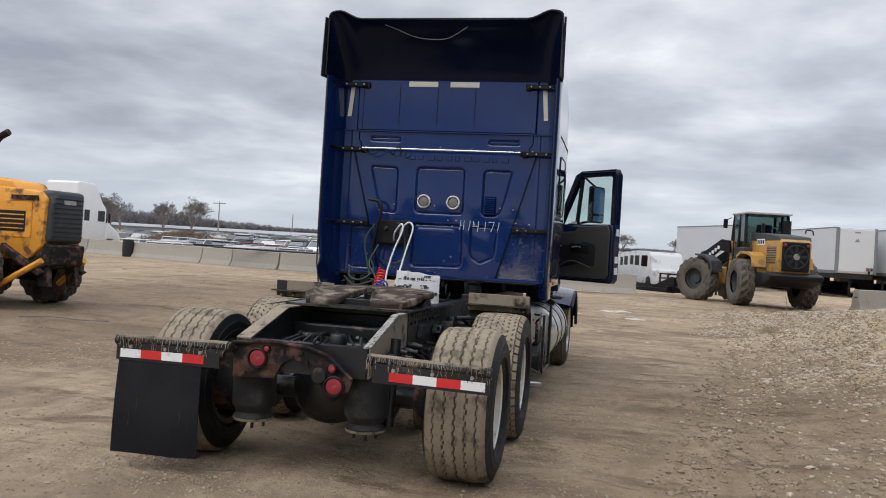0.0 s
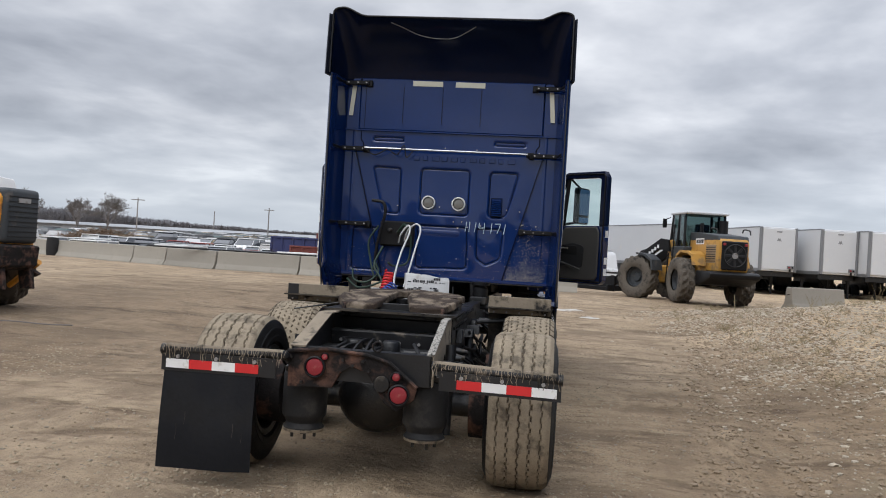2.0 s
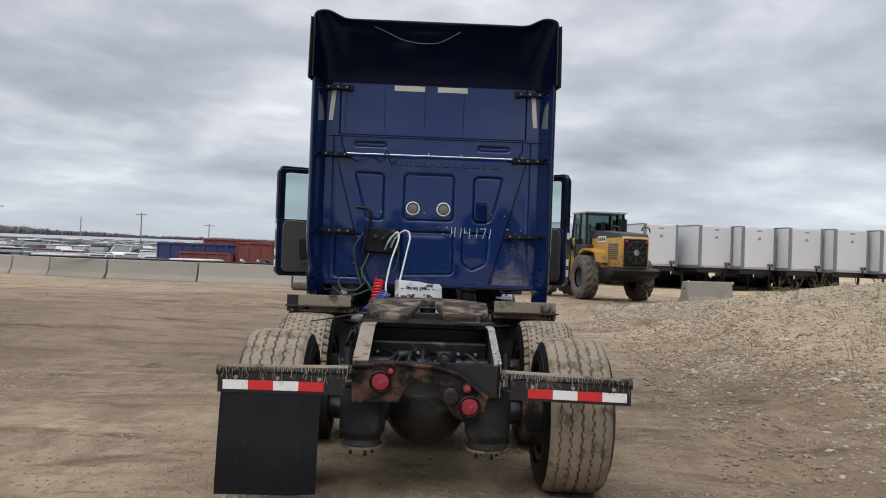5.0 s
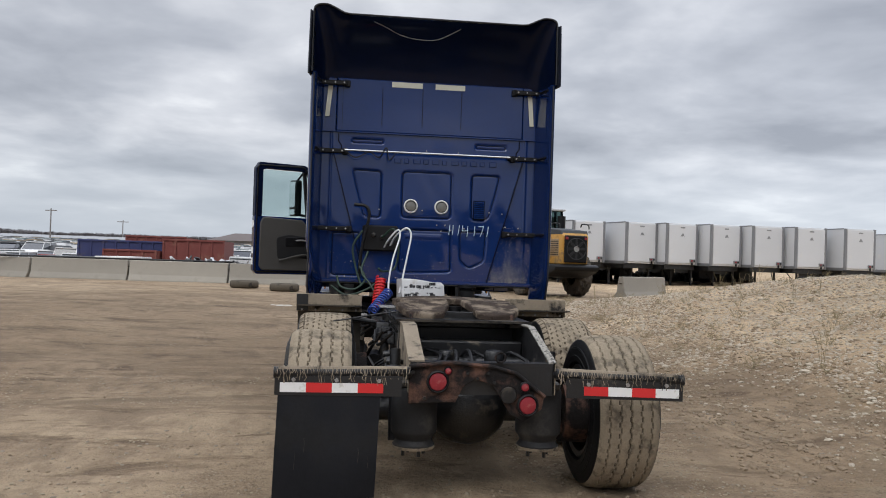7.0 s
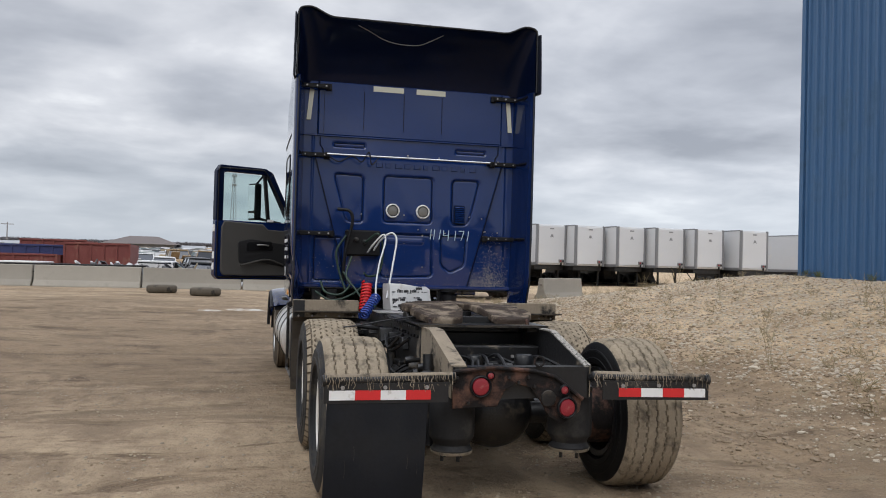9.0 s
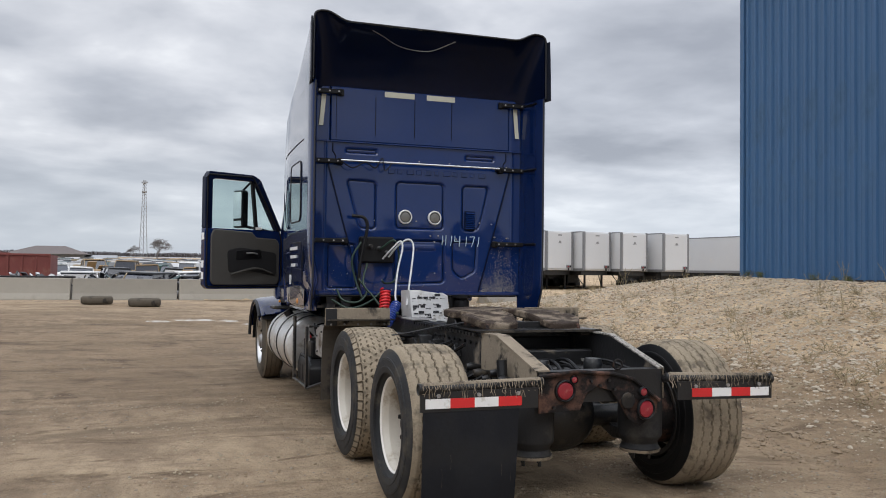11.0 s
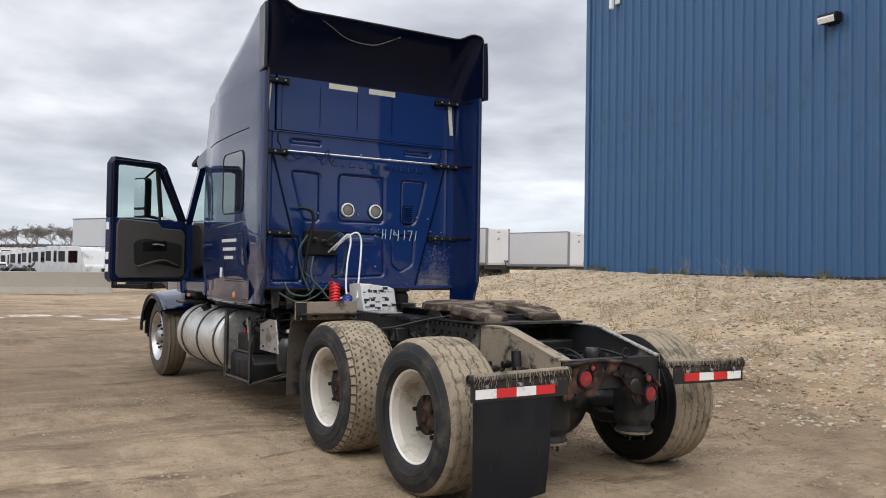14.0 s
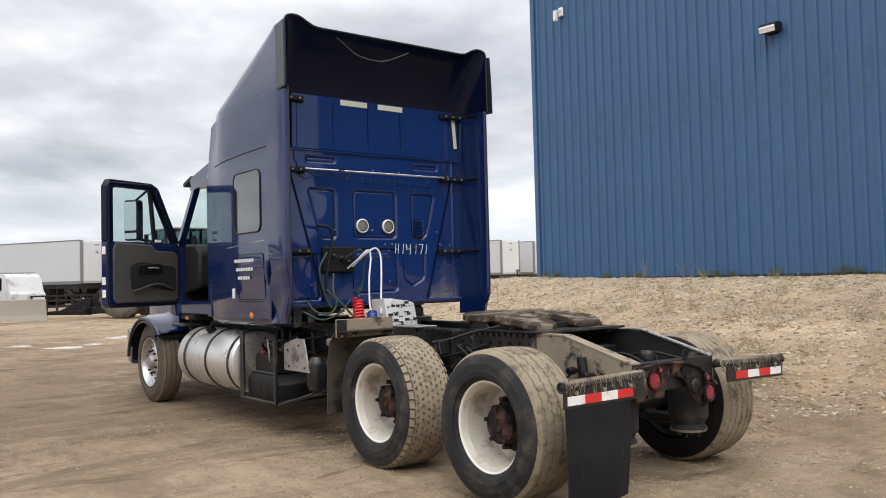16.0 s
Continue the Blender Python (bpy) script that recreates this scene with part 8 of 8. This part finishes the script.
sh = shell()
for k in range(7):
    x, y = 1.5 - 0.3 * k, 45.0 + 2.5 * k
    m = pose(x, y, land(x, y), 0, 0, 198 + (3, -2, 1, -3, 2, 0, 1)[k])
    if k == 0:
        sh.matrix_world = m
        sh.scale = (0.86, 0.86, 0.86)
    else:
        copy_thing(sh, m)
rk = tagged(empty("steel_rack", 2.7, 40.3, land(2.7, 40.3), 12), "low dark steel rack beside the shells", "rack")
for x in (-1.1, 0, 1.1):
    for y in (-0.7, 0.7):
        part("post", box(x - 0.04, x + 0.04, y - 0.04, y + 0.04, 0, 0.85), "grime", rk)
for z in (0.35, 0.60, 0.80):
    for y in (-0.7, 0.7):
        part("beam", box(-1.15, 1.15, y - 0.05, y + 0.05, z, z + 0.07), "grime", rk)

# ---- loose tyres, pale patches, pipe ----
def flat_tyre(x, y, label):
    ob = tagged(empty("loose_tyre", x, y, land(x, y) + 0.005, 20), label, "tyre", "loose tyres")
    part("carcass", lathe([(0.02, 0.28), (0.0, 0.33), (0.0, 0.42), (0.045, 0.475), (0.20, 0.475), (0.25, 0.42), (0.25, 0.33), (0.235, 0.28), (0.12, 0.31), (0.02, 0.28)], "z", 40), "rubber_dusty", ob, smooth=60)
    for z in (0.08, 0.125, 0.17):
        part("tread_groove", lathe([(z - 0.010, 0.4755), (z, 0.468), (z + 0.010, 0.4755)], "z", 40), "groove", ob)


flat_tyre(-6.06, 29.0, "worn black tyre lying flat near the barriers")
flat_tyre(-4.64, 27.75, "dusty black tyre lying flat on the dirt")
# thin whitish sheets with ragged outlines, just above the ground
for cx, cy, a, b, sd in ((-0.25, 22.7, 0.6, 0.5, 1), (-3.5, 22.4, 0.75, 0.5, 2), (-2.7, 22.0, 0.45, 0.4, 5), (-2.0, 20.9, 0.6, 0.4, 3), (-1.3, 21.3, 0.35, 0.3, 6), (-4.3, 22.0, 0.4, 0.3, 7), (0.25, 20.9, 0.35, 0.26, 4)):
    bm = bmesh.new()
    rings = []
    for j in range(1, 7):
        ring = []
        for k in range(40):
            t = k * 2 * math.pi / 40
            r = (1 + 0.45 * noise.noise((math.cos(t) * 1.3, math.sin(t) * 1.3, sd * 3.7)) + 0.25 * noise.noise((math.cos(t) * 4, math.sin(t) * 4, sd))) * j / 6
            x, y = cx + 0.66 * a * r * math.cos(t), cy + 0.72 * b * r * math.sin(t)
            ring.append(bm.verts.new((x, y, land(x, y) + (0.010 if j < 6 else -0.004))))
        rings.append(ring)
    c = bm.verts.new((cx, cy, land(cx, cy) + 0.010))
    for k in range(40):
        bm.faces.new((c, rings[0][k], rings[0][(k + 1) % 40]))
        for p, q in zip(rings, rings[1:]):
            bm.faces.new((p[k], q[k], q[(k + 1) % 40], p[(k + 1) % 40]))
    tagged(part("ice_patch", bm, "ice", None), "pale patch on the dirt", "ice patch", "ice patches")
pipe = tagged(empty("steel_pipe", -13, 33.6, land(-13, 33.6) + 0.79, -2), "long thin black pipe lying on the barriers", "pipe")
part("pipe_body", tube([(-5.0, 0.45, 0.02), (-2, 0.12, 0.015), (2, -0.05, 0.015), (6, -0.1, 0.02)], 0.035, 8), "black", pipe)
log = tagged(empty("fallen_stick", -8.3, 11.2, land(-8.3, 11.2) + 0.02, 8), "thin bare stick lying on the dirt", "stick")
part("stem", tube(curve_pts([(-0.7, 0, 0.01), (-0.2, 0.05, 0.03), (0.3, -0.02, 0.02), (0.7, 0.04, 0.02)], 5), 0.010, 6), "leafless", log)
tarp = tagged(empty("cloth_strip", -1.6, 32.3, land(-1.6, 32.3), 3), "crumpled brown cloth strip at the barrier's foot", "cloth")
rows = [[(x, y + 0.06 * noise.noise((x * 2, y, 5)), 0.02 + 0.09 * max(0.0, noise.noise((x * 3, y * 4, 9))) * (1 - abs(y) / 0.25)) for x in [-1.0 + 0.1 * i for i in range(21)]] for y in (-0.22, -0.1, 0.0, 0.1, 0.22)]
part("cloth", sheet(rows, 0.004), "car_tan", tarp, smooth=60)

# ---- distance: bank, shed, poles, tower, trees ----
emb = tagged(empty("far_shed", -40, 152, land(-40, 152)), "long low pale shed far across the yard", "shed", kind="structure")
part("wall", box(-75, 30, 0, 12, -0.5, 0.95), "far_wall", emb)
part("roof", prism([(-0.4, 0.9), (6, 1.55), (12.4, 0.9)], "x", -75.5, 30.5), "far_wall", emb)
house = tagged(empty("far_house", -20, 150, land(-20, 150)), "far building with a brown hipped roof", "building", kind="structure")
part("wall", box(-5, 5.5, 0, 9, 0, 1.6), "far_wall", house)
part("roof", loft([[(-6.2, -1, 1.5), (6.4, -1, 1.5), (6.4, 10, 1.5), (-6.2, 10, 1.5)], [(-2.0, 3.6, 2.9), (2.5, 3.6, 2.9), (2.5, 5.4, 2.9), (-2.0, 5.4, 2.9)]]), "far_roof", house, "brown hipped roof", 0)


def pole(x, y, h, arm):
    p = tagged(empty("utility_pole", x, y, land(x, y), random.Random(int(x)).uniform(-25, 25)), "grey wooden utility pole", "pole", "utility poles")
    part("shaft", rod((0, 0, 0), (0, 0, h), 0.13, 8, 0.09), "pole", p)
    if arm:
        part("cross_arm", box(-1.1, 1.1, -0.07, 0.07, h - 0.42, h - 0.28), "pole", p)
    return p


pole(-69.5, 133.3, 6.2, True)
pole(-65.8, 157, 5.0, False)
pole(-49.6, 141.8, 5.8, True)
pole(-44.2, 165, 4.6, True)

# the mast borrows the pale shed colour as painted haze
tower = tagged(empty("lattice_tower", -6, 300, land(-6, 300)), "tall thin lattice mast far away", "tower")
hT, nT = 26.0, 14
for k in range(3):
    a = radians(90 + 120 * k)
    part("leg", rod((1.5 * math.cos(a), 1.5 * math.sin(a), 0), (0.45 * math.cos(a), 0.45 * math.sin(a), hT), 0.11, 6), "far_wall", tower)
for i in range(nT):
    z0, z1 = hT * i / nT, hT * (i + 1) / nT
    r0, r1 = 1.5 - 1.05 * i / nT, 1.5 - 1.05 * (i + 1) / nT
    for k in range(3):
        a, b = radians(90 + 120 * k), radians(210 + 120 * k)
        part("brace", rod((r0 * math.cos(a), r0 * math.sin(a), z0), (r1 * math.cos(b), r1 * math.sin(b), z1), 0.04, 4), "far_wall", tower)
part("head", lathe([(hT - 1.0, 0.3), (hT - 1.0, 0.95), (hT - 0.5, 0.95), (hT - 0.5, 0.3)], "z", 12), "far_wall", tower)
part("head", lathe([(hT - 4.2, 0.3), (hT - 4.2, 0.8), (hT - 3.8, 0.8), (hT - 3.8, 0.3)], "z", 12), "pole", tower)


def bare_tree(seed, h):
    """A leafless tree: tapered trunk, forking limbs, a crown of many fine twigs."""
    r = random.Random(seed)
    trunk, twigs = bmesh.new(), bmesh.new()

    def grow(p, d, ln, rad, lev):
        q = p + d * ln
        rod(p, q, rad, 6 if lev < 2 else 3, rad * 0.68, trunk if lev < 2 else twigs, caps=False)
        if lev >= 7:
            return
        for k in range(3 if lev < 6 else 4):
            nd = (d + Vector((r.uniform(-1, 1), r.uniform(-1, 1), r.uniform(-0.35, 0.6))) * (0.8 if lev else 0.75)).normalized()
            start = p.lerp(q, r.uniform(0.6, 1.0))
            grow(start, nd, ln * (r.uniform(0.78, 1.02) if lev < 3 else r.uniform(0.55, 0.8)), max(rad * 0.60, 0.016), lev + 1)

    grow(Vector((0, 0, 0)), Vector((r.uniform(-.08, .08), 0, 1)).normalized(), h * 0.15, h * 0.014, 0)
    t = tagged(empty("bare_tree", 0, 0, 0), "leafless spreading tree far behind the yard", "tree", "bare trees")
    part("trunk", trunk, "leafless", t)
    part("crown", twigs, "leafless", t, "crown of bare twigs")
    return t


ta, tb2, tc3 = bare_tree(4, 11.5), bare_tree(9, 11.0), bare_tree(15, 11.5)
ta.matrix_world = pose(-94, 141.7, land(-94, 141.7))
tb2.matrix_world = pose(-87.5, 145.5, land(-88, 145), 0, 0, 40)
tc3.matrix_world = pose(-80.6, 144.0, land(-81, 144), 0, 0, 10)
for x, y, src, s, rz in ((-99, 146, tb2, 0.95, 80), (-106, 150, ta, 1.05, 200), (-91, 152, tc3, 0.9, 130), (-113, 158, tb2, 1.1, 10), (-84.5, 151, ta, 0.85, 100),
                         (-2, 250, tb2, 1.0, 30), (-8, 258, ta, 0.55, 60), (26, 290, tc3, 1.1, 0), (33, 296, ta, 1.15, 50), (20, 300, tb2, 0.9, 90), (39, 300, tc3, 1.1, 140), (14, 295, ta, 0.8, 170), (23, 292, ta, 1.0, 20), (29, 300, tb2, 1.15, 200), (36, 294, tb2, 1.0, 300), (17, 298, tc3, 0.9, 40), (42, 302, ta, 0.95, 250)):
    c = copy_thing(src, pose(x, y, land(x, y) - 0.1, 0, 0, rz))
    c.scale = (s * (1.0 if y < 200 else 1.5), s, s)

rng = random.Random(31)
verts, faces = [], []


def twig(p, q, r):
    """A thin three-sided spike."""
    n = len(verts)
    verts.extend([(p[0] - r, p[1] - r, p[2]), (p[0] + r, p[1] - r, p[2]), (p[0], p[1] + r, p[2]), q])
    faces.extend([(n, n + 1, n + 3), (n + 1, n + 2, n + 3), (n + 2, n, n + 3)])


for k in range(6500):
    x, y = rng.uniform(-360, 140), rng.uniform(350, 400)
    u = x / y
    h = 1.5 + 0.6 * smoothstep(-0.33, -0.42, u) + 1.0 * smoothstep(-0.42, -0.48, u) + 2.4 * smoothstep(-0.50, -0.58, u)
    h *= 0.75 + 0.5 * rng.random() + 0.35 * noise.noise((x * 0.06, 0, 0))
    z = land(x, y) - 0.3
    for j in range(22):
        a, zz = rng.random() * 6.28, z + h * 0.75 * rng.random()
        twig((x, y, zz), (x + h * 0.55 * math.cos(a) * rng.random(), y + math.sin(a), zz + h * rng.uniform(0.12, 0.4)), 0.16)
# unseen band added behind the camera, to darken the truck wall's reflections
for k in range(1500):
    x, y = rng.uniform(-170, 170), rng.uniform(-118, -100)
    h = 8.0 + 3.0 * noise.noise((x * 0.05, 3.0, 0))
    for j in range(16):
        a, zz = rng.random() * 6.28, land(x, y) - 0.2 + h * 0.8 * rng.random()
        twig((x, y, zz), (x + 2.0 * math.cos(a), y + math.sin(a), zz + h * rng.uniform(0.05, 0.3)), 0.30)
me = bpy.data.meshes.new("far_woods")
me.from_pydata(verts, [], faces)
tagged(part("far_woods", me, "far_wood"), "low band of leafless woods on the skyline, with an unseen band added behind the camera", "woods", kind="stuff")
bm = bmesh.new()
for k in range(2600):
    x, y = rng.gauss(-44.5, 3.4), rng.gauss(78, 1.5)
    z = land(x, y)
    h = 1.5 * math.exp(-((x + 44.5) / 4.2) ** 2)
    p = Vector((x, y, z + rng.uniform(0, h)))
    rod(p, p + Vector((rng.uniform(-0.7, 0.7), rng.uniform(-.4, .4), rng.uniform(-0.1, 0.5))), 0.035, 3, 0.015, bm, caps=False)
tagged(part("brush_heap", bm, "scrub"), "heap of brown cut brush beyond the cars", "brush heap", kind="stuff")

# ---- weeds on the bank ----
def tuft(seed, n, h, spread, material, name, label):
    r = random.Random(seed)
    bm = bmesh.new()
    for k in range(n):
        a = r.random() * 6.28
        lean = r.uniform(0.05, spread)
        hh = h * r.uniform(0.4, 1.0)
        p = Vector((r.gauss(0, 0.04), r.gauss(0, 0.04), -0.01))
        mid = p + Vector((math.cos(a) * lean * 0.4, math.sin(a) * lean * 0.4, hh * 0.6))
        end = p + Vector((math.cos(a) * lean, math.sin(a) * lean, hh))
        tube([p, mid, end], 0.0035, 3, bm)
        for j in range(3):
            q = mid.lerp(end, r.random())
            tube([q, q + Vector((r.uniform(-.06, .06), r.uniform(-.06, .06), r.uniform(0.0, 0.07)))], 0.0025, 3, bm)
    return tagged(part(name, bm, material), label, "weed", "weeds on the bank")


wa = tuft(1, 5, 0.55, 0.22, "weed", "dry_weed", "dry brown weed stalks on the gravel bank")
wb3 = tuft(2, 9, 0.16, 0.24, "weed", "dry_weed", "low tuft of dry grass on the bank")
wc = tuft(3, 24, 0.20, 0.16, "weed_green", "green_weed", "small green weed at the building's foot")
wa.location, wb3.location, wc.location = (6.3, 16.0, land(6.3, 16)), (3.4, 9.0, land(3.4, 9)), (9.9, 11.2, land(9.9, 11.2))
rng = random.Random(55)
for k in range(190):
    x, y = rng.uniform(2.2, 9.6), rng.uniform(7, 25)
    src = wa if rng.random() < 0.14 else wb3
    c = src.copy()
    scene.collection.objects.link(c)
    s = rng.uniform(0.5, 1.15)
    c.location, c.rotation_euler, c.scale = (x, y, land(x, y)), (0, 0, rng.random() * 6.28), (s, s, s)
for k in range(16):
    y = rng.uniform(9, 18.2)
    c = wc.copy()
    scene.collection.objects.link(c)
    s = rng.uniform(0.35, 1.0)
    c.location, c.rotation_euler, c.scale = (9.97, y, land(9.97, y)), (0, 0, rng.random() * 6.28), (s, s, s)


# ---- loose stones and clods ----
def scatter(name, material, label, count, place, size, seed, flat=0.55):
    r = random.Random(seed)
    shapes = []
    for k in range(6):
        b = bmesh.new()
        bmesh.ops.create_icosphere(b, subdivisions=1, radius=1.0)
        for v in b.verts:
            v.co *= 0.75 + 0.5 * r.random()
        b.verts.ensure_lookup_table()
        shapes.append(([v.co.copy() for v in b.verts], [[v.index for v in f.verts] for f in b.faces]))
        b.free()
    verts, faces = [], []
    for k in range(count):
        x, y = place(r)
        s = size(r)
        vs, fs = shapes[k % 6]
        a = r.random() * 6.28
        c, sn = math.cos(a) * s, math.sin(a) * s
        sx, sy = r.uniform(0.7, 1.4), r.uniform(0.7, 1.2)
        z = land(x, y) + s * flat * 0.25
        base = len(verts)
        verts += [(x + v.x * sx * c - v.y * sy * sn, y + v.x * sx * sn + v.y * sy * c, z + v.z * s * flat) for v in vs]
        faces += [[base + i for i in f] for f in fs]
    me = bpy.data.meshes.new(name)
    me.from_pydata(verts, [], faces)
    return tagged(part(name, me, material, smooth=0), label, "stones", kind="stuff")


def bank_place(r):
    while True:
        x, y = r.uniform(0.2, 10.0), 24 * r.random() ** 0.9
        ragged = 1.6 * noise.noise((x * 0.7, y * 0.7, 2.2))
        if r.random() < smoothstep(0.8, 4.2, x + ragged) * smoothstep(0.5, 5.5, y + 1.5 * ragged):
            return x, y


def yard_place(r):
    while True:
        x, y = r.uniform(-12, 3.5), 1.6 + 22 * r.random() ** 1.5
        if noise.noise((x * 0.45, y * 0.45, 4.0)) + r.uniform(-0.35, 0.35) > 0.05:
            return x, y


scatter("bank_gravel", "stone", "pale loose gravel on the bank", 36000, bank_place, lambda r: 0.009 + 0.026 * r.random() ** 2.5, 1)
scatter("bank_stone", "stone", "pale larger stones on the bank", 520, bank_place, lambda r: 0.03 + 0.05 * r.random() ** 3, 2, 0.45)
scatter("bank_clod", "clod", "brown clods between the gravel", 9000, bank_place, lambda r: 0.010 + 0.030 * r.random() ** 2.5, 5)
def track_place(r):
    y = 5.5 + 14 * r.random()
    return r.choice((0.45, 1.0, 1.8, 2.4)) + 0.16 * (y - 6) + r.gauss(0, 0.16), y


scatter("track_clod", "clod", "clods thrown up along the wheel tracks", 5200, track_place, lambda r: 0.008 + 0.030 * r.random() ** 3, 12)
scatter("yard_grit", "grit", "scattered pale grit on the yard", 12000, yard_place, lambda r: 0.004 + 0.012 * r.random() ** 3, 3)
scatter("yard_clod", "clod", "scattered mud clods on the yard", 16000, yard_place, lambda r: 0.004 + 0.011 * r.random() ** 3, 4, 0.75)


def gravel_place(r):
    while True:
        x, y = r.uniform(-9, 2.5), 1.3 + 9.0 * r.random() ** 1.3
        if noise.noise((x * 0.7, y * 0.7, 11.0)) + 0.6 * noise.noise((x * 2.3, y * 2.3, 5.0)) + r.uniform(-0.25, 0.25) > 0.16:
            return x, y


scatter("yard_gravel", "gravel", "patches of small pale gravel trodden into the yard", 11000, gravel_place, lambda r: 0.004 + 0.013 * r.random() ** 2.5, 8, 0.6)
